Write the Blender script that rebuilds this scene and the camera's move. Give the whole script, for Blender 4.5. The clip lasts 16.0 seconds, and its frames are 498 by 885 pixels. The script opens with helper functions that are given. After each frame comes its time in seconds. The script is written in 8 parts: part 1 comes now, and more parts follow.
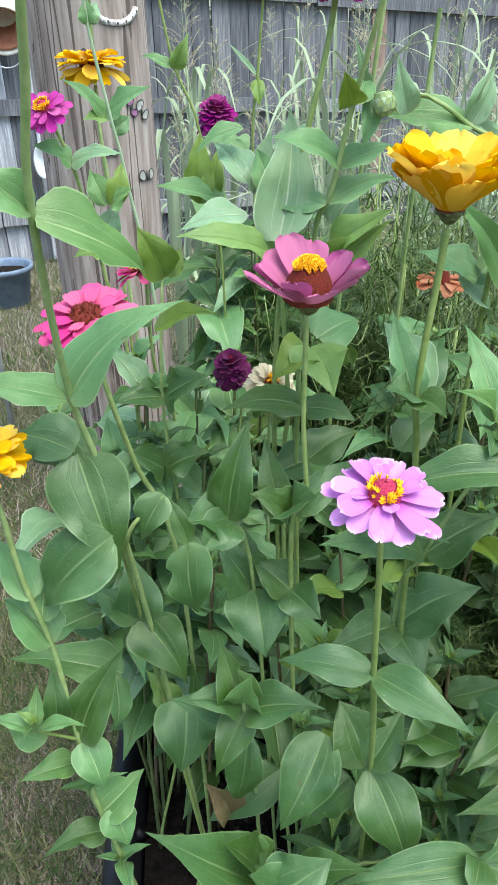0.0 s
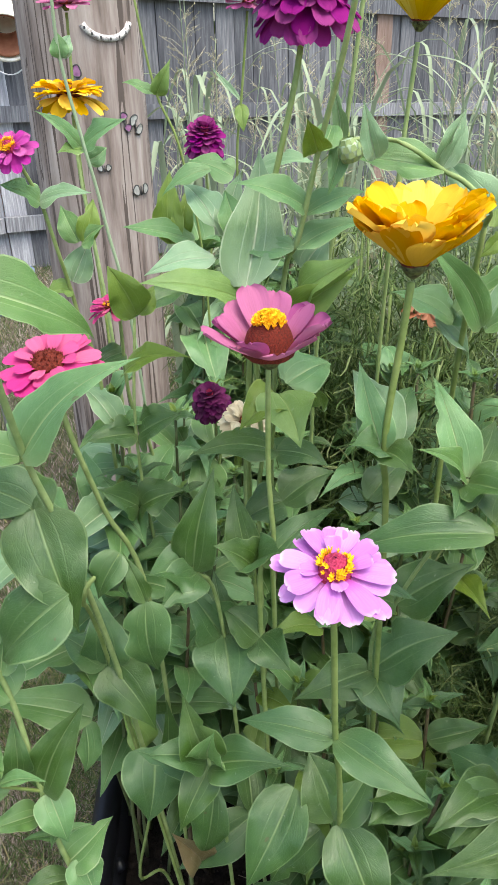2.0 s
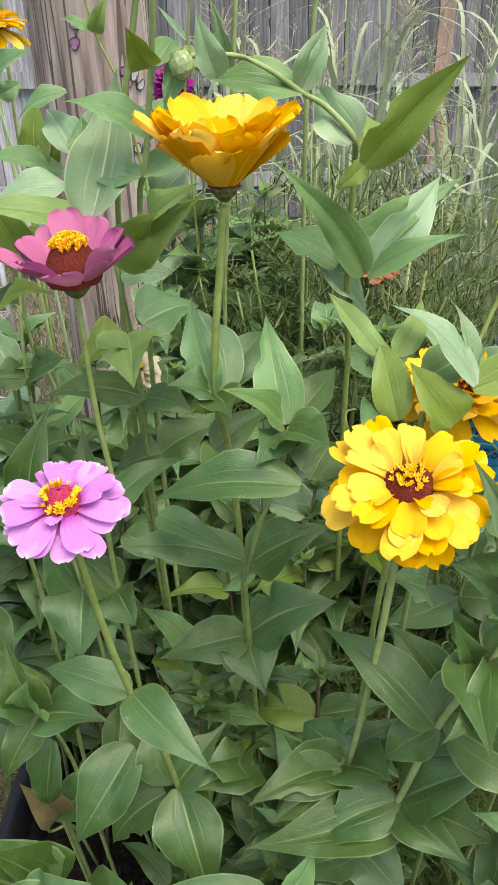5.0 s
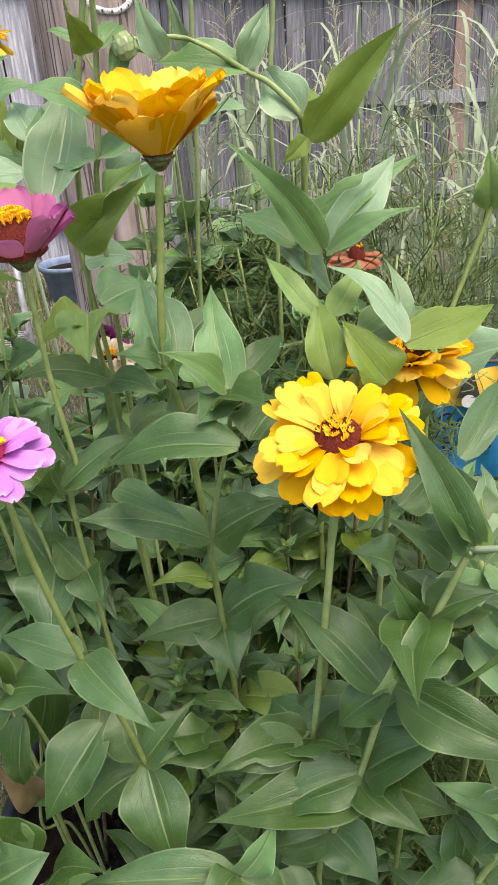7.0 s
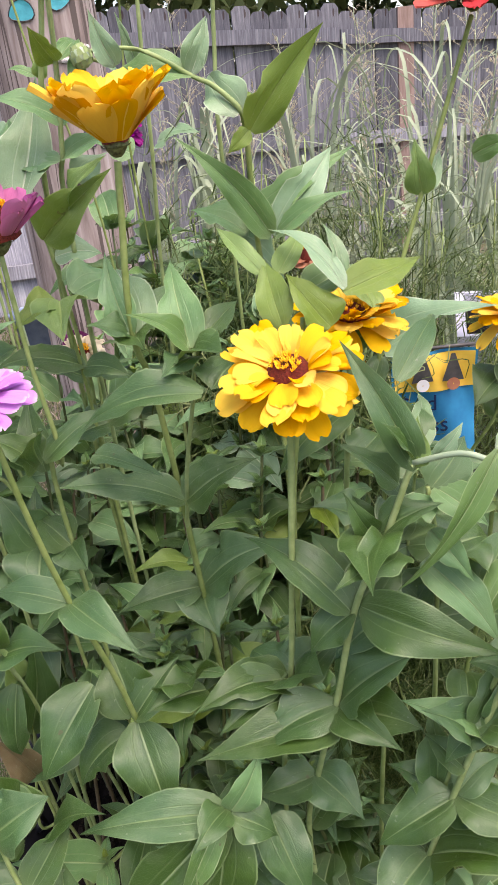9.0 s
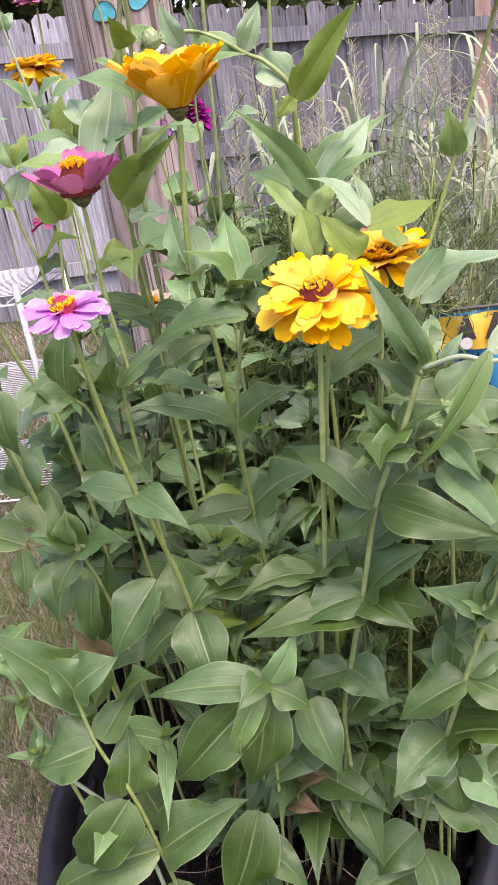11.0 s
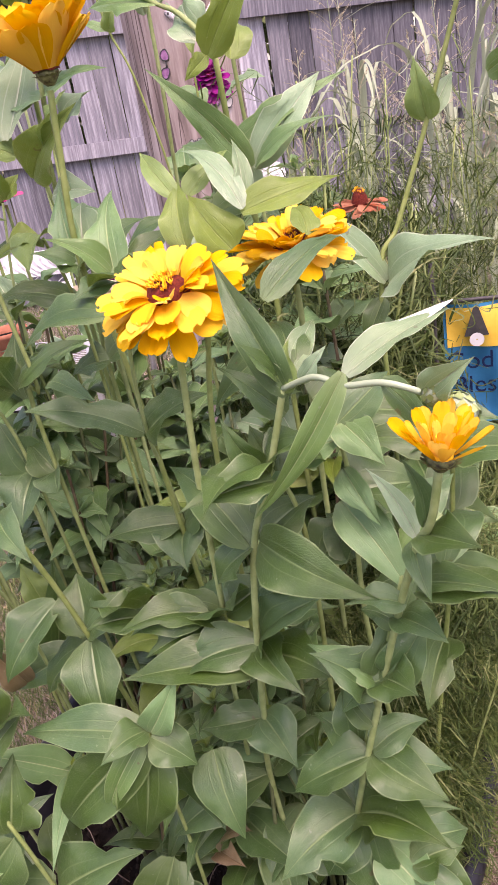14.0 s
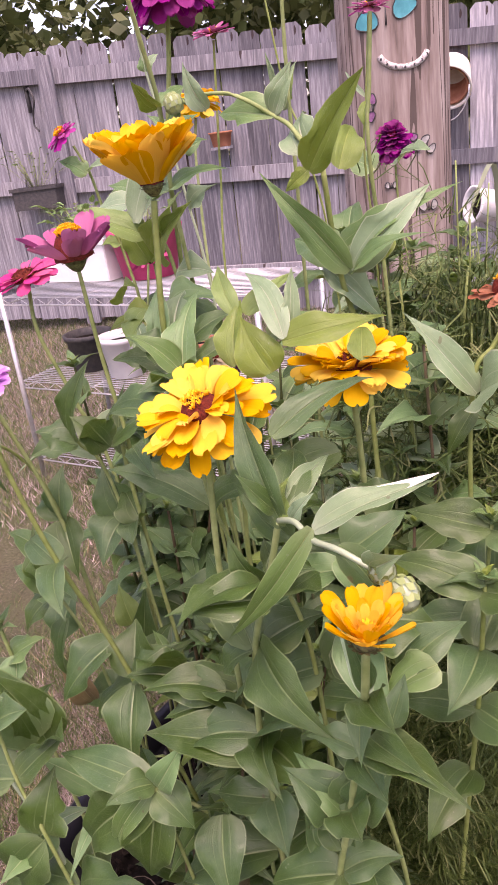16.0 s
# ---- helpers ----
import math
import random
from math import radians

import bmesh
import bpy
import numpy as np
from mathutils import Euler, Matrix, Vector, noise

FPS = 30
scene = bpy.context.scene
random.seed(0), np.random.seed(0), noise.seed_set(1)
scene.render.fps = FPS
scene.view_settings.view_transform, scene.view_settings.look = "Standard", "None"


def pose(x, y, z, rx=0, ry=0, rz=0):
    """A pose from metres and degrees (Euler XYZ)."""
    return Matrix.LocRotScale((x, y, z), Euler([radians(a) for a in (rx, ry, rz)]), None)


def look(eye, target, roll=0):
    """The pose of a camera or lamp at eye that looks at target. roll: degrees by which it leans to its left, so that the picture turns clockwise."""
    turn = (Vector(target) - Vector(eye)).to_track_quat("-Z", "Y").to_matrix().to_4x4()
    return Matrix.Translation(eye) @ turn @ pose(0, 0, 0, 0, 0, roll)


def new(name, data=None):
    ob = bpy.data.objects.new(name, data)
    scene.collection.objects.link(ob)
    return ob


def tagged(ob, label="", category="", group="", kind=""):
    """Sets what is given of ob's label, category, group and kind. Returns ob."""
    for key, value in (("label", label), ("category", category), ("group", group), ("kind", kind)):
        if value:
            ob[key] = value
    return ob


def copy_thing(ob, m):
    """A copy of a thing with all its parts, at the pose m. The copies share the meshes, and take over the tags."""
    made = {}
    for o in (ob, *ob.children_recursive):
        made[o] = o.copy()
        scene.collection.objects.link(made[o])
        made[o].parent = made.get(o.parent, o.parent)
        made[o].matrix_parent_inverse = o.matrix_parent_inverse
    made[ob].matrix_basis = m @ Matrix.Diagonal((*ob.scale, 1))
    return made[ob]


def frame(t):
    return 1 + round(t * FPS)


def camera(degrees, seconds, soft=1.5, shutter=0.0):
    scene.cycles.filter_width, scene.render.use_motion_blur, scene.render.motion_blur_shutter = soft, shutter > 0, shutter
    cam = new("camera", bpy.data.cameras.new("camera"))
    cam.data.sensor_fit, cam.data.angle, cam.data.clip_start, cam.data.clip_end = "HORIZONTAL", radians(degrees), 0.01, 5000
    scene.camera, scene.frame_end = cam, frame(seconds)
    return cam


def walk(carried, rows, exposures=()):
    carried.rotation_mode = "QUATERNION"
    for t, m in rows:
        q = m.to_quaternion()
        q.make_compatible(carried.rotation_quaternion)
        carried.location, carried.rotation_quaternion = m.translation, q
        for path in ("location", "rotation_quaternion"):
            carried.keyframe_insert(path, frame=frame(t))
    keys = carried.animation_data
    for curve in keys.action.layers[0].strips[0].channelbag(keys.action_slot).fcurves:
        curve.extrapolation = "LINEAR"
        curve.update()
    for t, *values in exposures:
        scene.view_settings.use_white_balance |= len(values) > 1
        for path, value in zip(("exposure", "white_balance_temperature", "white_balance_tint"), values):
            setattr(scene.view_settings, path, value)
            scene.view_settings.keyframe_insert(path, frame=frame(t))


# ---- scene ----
cam = camera(36.8, 16.0)
SKY, SUN = 0.15, 1.4
METRES, EYE, TILT, LEAN, TURN = 1.2, 1.4, -28.8, 1.3, 0.0
ROWS = [
    (0.0, 0.0, 0.0, 0.0, 0.0, 0.0, -0.0),
    (0.5, -0.0021, 0.0003, 0.0151, 0.85, 0.48, -0.32),
    (1.0, 0.0066, 0.0005, 0.0247, 1.01, 0.46, 0.0),
    (1.5, 0.0176, 0.0053, 0.0315, 0.69, 0.3, -0.09),
    (2.0, 0.0316, 0.0127, 0.0373, 0.61, -0.0, -0.25),
    (2.5, 0.0463, 0.0219, 0.0385, 1.07, -0.69, -0.91),
    (3.0, 0.0725, 0.034, 0.0398, 2.23, -1.7, -1.27),
    (3.5, 0.1034, 0.041, 0.0387, 3.51, -1.64, -2.36),
    (4.0, 0.143, 0.0473, 0.0318, 3.95, -1.79, -2.38),
    (6.5, 0.2302, 0.0537, -0.0088, 8.35, -0.7, -3.74),
    (7.0, 0.2491, 0.0541, -0.0182, 8.17, 0.06, -1.83),
    (7.5, 0.2556, 0.0626, -0.0215, 8.99, 0.64, -1.07),
    (8.0, 0.257, 0.0616, -0.0329, 9.5, 1.95, -0.86),
    (8.5, 0.2663, 0.0498, -0.0511, 9.4, 2.52, -0.09),
    (9.0, 0.2651, 0.0092, -0.0828, 6.64, 3.55, 1.87),
    (9.5, 0.2445, -0.0545, -0.1196, 5.06, 4.81, 2.81),
    (12.0, 0.41, -0.0661, -0.1685, 18.45, 1.59, -2.4),
    (12.5, 0.4603, -0.062, -0.1706, 19.98, 0.68, -3.48),
    (13.0, 0.4621, -0.0314, -0.157, 21.43, 0.5, -2.59),
    (13.5, 0.4564, 0.0216, -0.1354, 21.09, 0.15, -1.66),
    (14.0, 0.4443, 0.0612, -0.1129, 20.81, 1.55, -1.84),
    (14.5, 0.459, 0.0682, -0.0885, 23.89, 2.19, -4.31),
    (15.0, 0.495, 0.078, -0.0648, 29.64, -0.38, -8.07),
    (15.5, 0.5303, 0.0843, -0.0506, 33.14, -0.77, -9.71),
    (16.0, 0.552, 0.0858, -0.029, 36.01, 0.08, -11.46),
]
EXPOSURES = [(0, 1.6, 6280, -4), (2.5, 1.51, 6950, 4), (4.2, 1.42, 7300, 5), (7, 1.39, 7220, 12), (9.5, 1.57, 7030, 23), (13, 1.76, 7180, 38), (16, 1.45, 7560, 46)]
walk(cam, [(t, pose(0, 0, EYE, TILT, LEAN, TURN) @ pose(METRES * x, METRES * y, METRES * z, 90 + pitch, roll, yaw)) for t, x, y, z, yaw, pitch, roll in ROWS], EXPOSURES)

# ---- light ----
world = bpy.data.worlds.new("sky")
scene.world = world
world.use_nodes = True
wn = world.node_tree
sky = wn.nodes.new("ShaderNodeTexSky")
sky.sky_type = "NISHITA"
sky.sun_disc = False
sky.sun_elevation, sky.sun_rotation = radians(67), radians(135)
sky.air_density, sky.dust_density = 1.0, 3.0
wn.links.new(sky.outputs[0], wn.nodes["Background"].inputs[0])
wn.nodes["Background"].inputs[1].default_value = SKY
sun = new("sun", bpy.data.lights.new("sun", "SUN"))
sun.data.energy, sun.data.angle, sun.data.color = SUN, radians(50), (1.0, 0.97, 0.93)
sun.matrix_basis = look((0.9, -0.9, 3.0), (0, 0, 0))


# ---- materials ----
class Mat:
    """A node material with a few short helpers."""

    def __init__(self, name, rough=0.6, spec=0.4):
        self.m = bpy.data.materials.new(name)
        self.m.use_nodes = True
        self.t = self.m.node_tree
        self.b = self.t.nodes["Principled BSDF"]
        self.out = self.t.nodes["Material Output"]
        self.b.inputs["Roughness"].default_value = rough
        self.b.inputs["Specular IOR Level"].default_value = spec

    def node(self, kind, **kw):
        n = self.t.nodes.new(kind)
        for k, v in kw.items():
            n.inputs[k.replace("_", " ")].default_value = v
        return n

    def link(self, a, b):
        self.t.links.new(a, b)

    def noise(self, scale, detail=4.0, rough=0.6, coord="Object", stretch=None):
        tc = self.node("ShaderNodeTexCoord")
        n = self.node("ShaderNodeTexNoise", Scale=scale, Detail=detail, Roughness=rough)
        if stretch:
            mp = self.node("ShaderNodeMapping", Scale=stretch)
            self.link(tc.outputs[coord], mp.inputs[0])
            self.link(mp.outputs[0], n.inputs["Vector"])
        else:
            self.link(tc.outputs[coord], n.inputs["Vector"])
        return n.outputs["Fac"]

    def ramp(self, fac, stops):
        r = self.node("ShaderNodeValToRGB")
        el = r.color_ramp.elements
        while len(el) < len(stops):
            el.new(0.5)
        for e, (p, c) in zip(el, stops):
            e.position, e.color = p, (*c, 1) if len(c) == 3 else c
        self.link(fac, r.inputs[0])
        return r.outputs[0]

    def mix(self, fac, a, b, mode="MIX"):
        n = self.t.nodes.new("ShaderNodeMix")
        n.data_type, n.blend_type = "RGBA", mode
        for sock, v in ((n.inputs[0], fac), (n.inputs[6], a), (n.inputs[7], b)):
            if hasattr(v, "links"):
                self.link(v, sock)
            elif isinstance(v, (int, float)):
                sock.default_value = v
            else:
                sock.default_value = (*v, 1)
        return n.outputs[2]

    def math(self, op, a, b=0.0, c=0.0):
        n = self.t.nodes.new("ShaderNodeMath")
        n.operation = op
        for sock, v in zip(n.inputs, (a, b, c)):
            if hasattr(v, "links"):
                self.link(v, sock)
            else:
                sock.default_value = v
        return n.outputs[0]

    def random(self):
        return self.node("ShaderNodeObjectInfo").outputs["Random"]

    def island(self):
        return self.node("ShaderNodeNewGeometry").outputs["Random Per Island"]

    def uv(self):
        n = self.node("ShaderNodeSeparateXYZ")
        self.link(self.node("ShaderNodeTexCoord").outputs["UV"], n.inputs[0])
        return n.outputs[0], n.outputs[1]

    def vary(self, color, fac, hue=0.03, sat=0.2, val=0.3):
        """Shift a colour by a random number from 0 to 1."""
        n = self.t.nodes.new("ShaderNodeHueSaturation")
        self.link(self.math("MULTIPLY_ADD", fac, hue, 0.5 - hue / 2), n.inputs["Hue"])
        self.link(self.math("MULTIPLY_ADD", fac, -sat, 1 + sat / 2), n.inputs["Saturation"])
        self.link(self.math("MULTIPLY_ADD", fac, val, 1 - val / 2), n.inputs["Value"])
        self.link(color, n.inputs["Color"])
        return n.outputs[0]

    def color(self, c):
        self.link(c, self.b.inputs["Base Color"])
        return c

    def bump(self, h, strength=0.3, dist=0.002):
        n = self.node("ShaderNodeBump", Strength=strength, Distance=dist)
        self.link(h, n.inputs["Height"])
        self.link(n.outputs[0], self.b.inputs["Normal"])

    def translucent(self, c, amount):
        tr = self.t.nodes.new("ShaderNodeBsdfTranslucent")
        mx = self.t.nodes.new("ShaderNodeMixShader")
        mx.inputs[0].default_value = amount
        self.link(c, tr.inputs[0])
        self.link(self.b.outputs[0], mx.inputs[1])
        self.link(tr.outputs[0], mx.inputs[2])
        self.link(mx.outputs[0], self.out.inputs[0])


def leaf_material(name, dark, light, vein, sheen=0.45, ribs=0.5):
    """A leaf: ribs is how far its main veins stand out in colour."""
    m = Mat(name, rough=0.42, spec=sheen)
    u, v = m.uv()
    side = m.math("ABSOLUTE", m.math("MULTIPLY_ADD", u, 2.0, -1.0))
    n = m.noise(60, 5)
    base = m.ramp(n, ((0.3, dark), (0.7, light)))
    base = m.mix(m.math("MULTIPLY", m.noise(16, 3), 0.5), base, light)
    base = m.vary(base, m.random(), 0.035, 0.3, 0.4)
    base = m.mix(m.math("MULTIPLY", m.noise(260, 3), 0.35), base, dark)

    def line(at, width):
        gap = m.math("ABSOLUTE", m.math("SUBTRACT", side, at))
        return m.math("MAXIMUM", m.math("SUBTRACT", 1.0, m.math("DIVIDE", gap, width)), 0.0)

    fade = m.math("SUBTRACT", 1.0, m.math("MULTIPLY", v, 0.9))
    mid = m.math("MULTIPLY", line(0.0, 0.055), m.math("MULTIPLY_ADD", fade, 0.4, 0.8))
    lat = m.math("MULTIPLY", line(0.36, 0.035), m.math("MULTIPLY", m.math("POWER", fade, 1.4), 0.55))
    out = m.math("MULTIPLY", line(0.70, 0.04), m.math("MULTIPLY", m.math("POWER", fade, 4.0), 0.2))
    edge = m.math("MULTIPLY", m.math("GREATER_THAN", side, 0.95), 0.5)
    foot = m.math("MULTIPLY", m.math("POWER", m.math("SUBTRACT", 1.0, v), 9.0), 0.45)
    veins = m.math("MAXIMUM", m.math("MAXIMUM", mid, lat), m.math("MAXIMUM", out, edge))
    veins = m.math("MAXIMUM", veins, foot)
    net = m.node("ShaderNodeTexVoronoi", Scale=19.0)
    net.feature = "DISTANCE_TO_EDGE"
    cmb = m.node("ShaderNodeCombineXYZ")
    m.link(m.math("MULTIPLY_ADD", side, -0.5, m.math("MULTIPLY", v, 1.6)), cmb.inputs[0])
    m.link(m.math("MULTIPLY", u, 0.9), cmb.inputs[1])
    m.link(m.math("MULTIPLY", m.random(), 30.0), cmb.inputs[2])
    m.link(cmb.outputs[0], net.inputs["Vector"])
    fine = m.math("MULTIPLY", m.math("MAXIMUM", m.math("SUBTRACT", 1.0, m.math("DIVIDE", net.outputs["Distance"], 0.09)), 0.0), 0.07)
    col = m.mix(m.math("MAXIMUM", m.math("MULTIPLY", veins, ribs), fine), base, vein)
    spots = m.math("GREATER_THAN", m.noise(170, 2), 0.725)
    col = m.mix(m.math("MULTIPLY", spots, 0.25), col, (0.36, 0.38, 0.27))
    brown = m.math("GREATER_THAN", m.noise(42, 2), 0.76)
    col = m.mix(m.math("MULTIPLY", brown, 0.6), col, (0.10, 0.065, 0.03))
    dust = m.ramp(m.noise(24, 6, 0.7), ((0.52, (0, 0, 0)), (0.74, (0.22, 0.22, 0.22))))
    col = m.mix(dust, col, (0.26, 0.34, 0.18))
    m.color(col)
    relief = m.math("SUBTRACT", m.math("MULTIPLY", n, 0.5), m.math("ADD", m.math("MULTIPLY", veins, 0.7), m.math("MULTIPLY", fine, 1.6)))
    m.bump(relief, 0.7, 0.0018)
    m.translucent(m.mix(0.5, col, (0.24, 0.36, 0.04)), 0.2)
    m.link(m.math("MULTIPLY_ADD", m.noise(34, 4), 0.36, 0.24), m.b.inputs["Roughness"])
    return m.m


def petal_material(name, base, tip, streak, transl=0.25, edge=None):
    m = Mat(name, rough=0.7, spec=0.12)
    u, v = m.uv()
    col = m.ramp(v, ((0.0, base), (0.42, tip), (0.9, tip), (1.0, edge or tip)))
    wave = m.node("ShaderNodeTexNoise", Scale=1.0, Detail=3.0)
    cmb = m.node("ShaderNodeCombineXYZ")
    m.link(m.math("MULTIPLY", u, 22.0), cmb.inputs[0])
    m.link(m.math("MULTIPLY", v, 1.5), cmb.inputs[1])
    m.link(m.math("MULTIPLY", m.random(), 40.0), cmb.inputs[2])
    m.link(cmb.outputs[0], wave.inputs["Vector"])
    st = m.math("MULTIPLY", m.math("GREATER_THAN", wave.outputs["Fac"], 0.52), m.math("SUBTRACT", 1.0, v))
    col = m.mix(m.math("MULTIPLY", st, 0.35), col, streak)
    col = m.vary(col, m.random(), 0.02, 0.2, 0.22)
    m.color(col)
    m.bump(wave.outputs["Fac"], 0.4, 0.001)
    m.translucent(col, transl)
    return m.m


def mottled(name, a, b, scale, rough=0.7, spec=0.3, bump=0.3, dist=0.002, detail=5.0, stretch=None, random=0.0, metal=0.0):
    m = Mat(name, rough, spec)
    n = m.noise(scale, detail, stretch=stretch)
    col = m.ramp(n, ((0.3, a), (0.7, b)))
    if random:
        col = m.vary(col, m.random(), 0.01, 0.2, random)
    m.color(col)
    m.bump(n, bump, dist)
    m.b.inputs["Metallic"].default_value = metal
    m.link(m.math("MULTIPLY_ADD", n, 0.25, rough - 0.12), m.b.inputs["Roughness"])
    return m.m


def island_material(name, a, b, rough=0.6, transl=0.2, dry=None):
    m = Mat(name, rough, 0.3)
    col = m.ramp(m.island(), ((0.0, a), (0.75, b), (1.0, dry or b)))
    m.color(col)
    if transl:
        m.translucent(col, transl)
    return m.m


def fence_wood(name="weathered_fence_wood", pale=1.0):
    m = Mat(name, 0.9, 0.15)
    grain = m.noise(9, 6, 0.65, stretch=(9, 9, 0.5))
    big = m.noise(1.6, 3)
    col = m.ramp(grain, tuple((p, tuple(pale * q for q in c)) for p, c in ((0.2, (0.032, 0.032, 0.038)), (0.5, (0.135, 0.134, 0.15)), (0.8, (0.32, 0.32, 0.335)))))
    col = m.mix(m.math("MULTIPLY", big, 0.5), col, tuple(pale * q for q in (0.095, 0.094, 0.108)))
    knots = m.noise(5, 1, stretch=(3, 3, 1))
    col = m.mix(m.math("GREATER_THAN", knots, 0.77), col, (0.06, 0.045, 0.045))
    col = m.vary(col, m.random(), 0.03, 0.4, 0.75)
    m.color(col)
    m.bump(grain, 0.6, 0.004)
    return m.m


def pole_wood():
    m = Mat("weathered_pole_wood", 0.88, 0.2)
    grain = m.noise(9, 7, 0.6, stretch=(4, 4, 0.4))
    col = m.ramp(grain, ((0.28, (0.06, 0.042, 0.036)), (0.45, (0.24, 0.185, 0.165)), (0.72, (0.48, 0.42, 0.39))))
    cracks = m.noise(4.5, 2, 0.5, stretch=(4, 4, 0.10))
    more = m.noise(8, 3, 0.5, stretch=(3, 3, 0.14))
    cr = m.math("MAXIMUM", m.math("LESS_THAN", m.math("ABSOLUTE", m.math("SUBTRACT", cracks, 0.5)), 0.014), m.math("LESS_THAN", m.math("ABSOLUTE", m.math("SUBTRACT", more, 0.62)), 0.010))
    col = m.mix(cr, col, (0.05, 0.035, 0.03))
    col = m.mix(m.math("MULTIPLY", m.noise(2.2, 3), 0.45), col, (0.24, 0.20, 0.18))
    m.color(col)
    m.bump(m.math("SUBTRACT", grain, cr), 0.7, 0.004)
    return m.m


def lawn_material():
    m = Mat("lawn_soil_and_thatch", 0.95, 0.1)
    fine = m.noise(90, 6, 0.75)
    big = m.mix(0.5, m.noise(2.2, 6, 0.75), m.noise(0.45, 4))
    dry = m.ramp(fine, ((0.25, (0.06, 0.048, 0.038)), (0.55, (0.175, 0.14, 0.11)), (0.8, (0.34, 0.29, 0.235))))
    green = m.ramp(fine, ((0.25, (0.04, 0.055, 0.02)), (0.6, (0.12, 0.16, 0.06)), (0.85, (0.24, 0.27, 0.13))))
    m.color(m.mix(m.ramp(big, ((0.34, (0, 0, 0)), (0.70, (0.9, 0.9, 0.9)))), dry, green))
    m.bump(fine, 1.0, 0.02)
    return m.m


# Dark to pale greens: leaf age, with the canopy's light and shade put in too.
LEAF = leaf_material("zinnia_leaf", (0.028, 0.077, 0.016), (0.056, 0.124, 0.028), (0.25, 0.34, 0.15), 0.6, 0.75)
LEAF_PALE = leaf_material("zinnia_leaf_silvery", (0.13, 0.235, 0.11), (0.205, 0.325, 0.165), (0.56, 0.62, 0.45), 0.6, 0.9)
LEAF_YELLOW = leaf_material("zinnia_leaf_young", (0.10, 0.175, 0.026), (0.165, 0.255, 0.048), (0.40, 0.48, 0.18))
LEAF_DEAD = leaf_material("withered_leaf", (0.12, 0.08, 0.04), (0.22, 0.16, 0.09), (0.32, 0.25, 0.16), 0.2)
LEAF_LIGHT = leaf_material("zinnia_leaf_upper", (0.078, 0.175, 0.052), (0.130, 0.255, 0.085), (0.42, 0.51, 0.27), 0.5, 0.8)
# Darkened copy of the stem green, with the foliage's shade put into it.
STEM_DARK = mottled("zinnia_stem_shaded", (0.06, 0.075, 0.026), (0.11, 0.135, 0.05), 70, 0.6, 0.3, 0.5, 0.001, random=0.4)
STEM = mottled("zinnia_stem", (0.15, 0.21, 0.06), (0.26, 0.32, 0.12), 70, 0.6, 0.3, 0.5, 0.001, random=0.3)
STEM_BROWN = mottled("zinnia_stem_brownish", (0.09, 0.06, 0.035), (0.16, 0.13, 0.07), 60, 0.7, 0.2, 0.5, 0.001, random=0.3)
CALYX = mottled("calyx_bracts", (0.03, 0.022, 0.012), (0.17, 0.19, 0.07), 260, 0.7, 0.2, 0.6, 0.001)
P_LILAC = petal_material("lilac_petal", (0.36, 0.045, 0.28), (0.56, 0.235, 0.59), (0.42, 0.09, 0.40), edge=(0.68, 0.42, 0.68))
P_ROSE = petal_material("rose_pink_petal", (0.38, 0.105, 0.15), (0.42, 0.115, 0.26), (0.32, 0.08, 0.15))
P_HOT = petal_material("dusty_hot_pink_petal", (0.40, 0.035, 0.11), (0.54, 0.070, 0.22), (0.42, 0.04, 0.12))
P_YELLOW = petal_material("golden_yellow_petal", (0.73, 0.395, 0.010), (0.77, 0.450, 0.011), (0.68, 0.345, 0.008), 0.30)
P_LEMON = petal_material("lemon_yellow_petal", (0.80, 0.46, 0.02), (0.88, 0.62, 0.03), (0.75, 0.42, 0.02))
P_MAGENTA = petal_material("magenta_petal", (0.11, 0.008, 0.075), (0.25, 0.018, 0.165), (0.15, 0.01, 0.10))
P_ORCHID = petal_material("orchid_pink_petal", (0.30, 0.02, 0.16), (0.42, 0.06, 0.28), (0.34, 0.03, 0.2))
P_PURPLE = petal_material("dark_purple_petal", (0.05, 0.006, 0.035), (0.115, 0.018, 0.075), (0.06, 0.006, 0.04))
P_RED = petal_material("coral_red_petal", (0.36, 0.05, 0.035), (0.50, 0.10, 0.080), (0.40, 0.05, 0.035))
P_ORANGE = petal_material("faded_orange_petal", (0.22, 0.085, 0.045), (0.34, 0.13, 0.07), (0.24, 0.08, 0.04))
P_CREAM = petal_material("faded_cream_petal", (0.40, 0.33, 0.20), (0.62, 0.54, 0.38), (0.42, 0.34, 0.2))
DISC_RED = mottled("disc_red_brown", (0.055, 0.008, 0.006), (0.20, 0.03, 0.015), 700, 0.8, 0.2, 1.0, 0.002)
DISC_PINK = mottled("disc_crimson", (0.24, 0.01, 0.04), (0.50, 0.05, 0.12), 700, 0.8, 0.2, 1.0, 0.002)
FLORET = mottled("floret_yellow", (0.75, 0.36, 0.01), (0.92, 0.60, 0.03), 300, 0.7, 0.2, 0.5, 0.001)
FENCE = fence_wood()
POLE = pole_wood()
LAWN = lawn_material()
BLADE = island_material("grass_blade", (0.045, 0.09, 0.022), (0.13, 0.19, 0.06), 0.6, 0.2, (0.38, 0.30, 0.17))
DRY = island_material("dry_grass", (0.16, 0.115, 0.088), (0.33, 0.26, 0.20), 0.8, 0.1, (0.50, 0.44, 0.36))
CLIPPINGS = island_material("grey_clippings", (0.19, 0.148, 0.132), (0.41, 0.335, 0.305), 0.85, 0.1, (0.54, 0.47, 0.43))
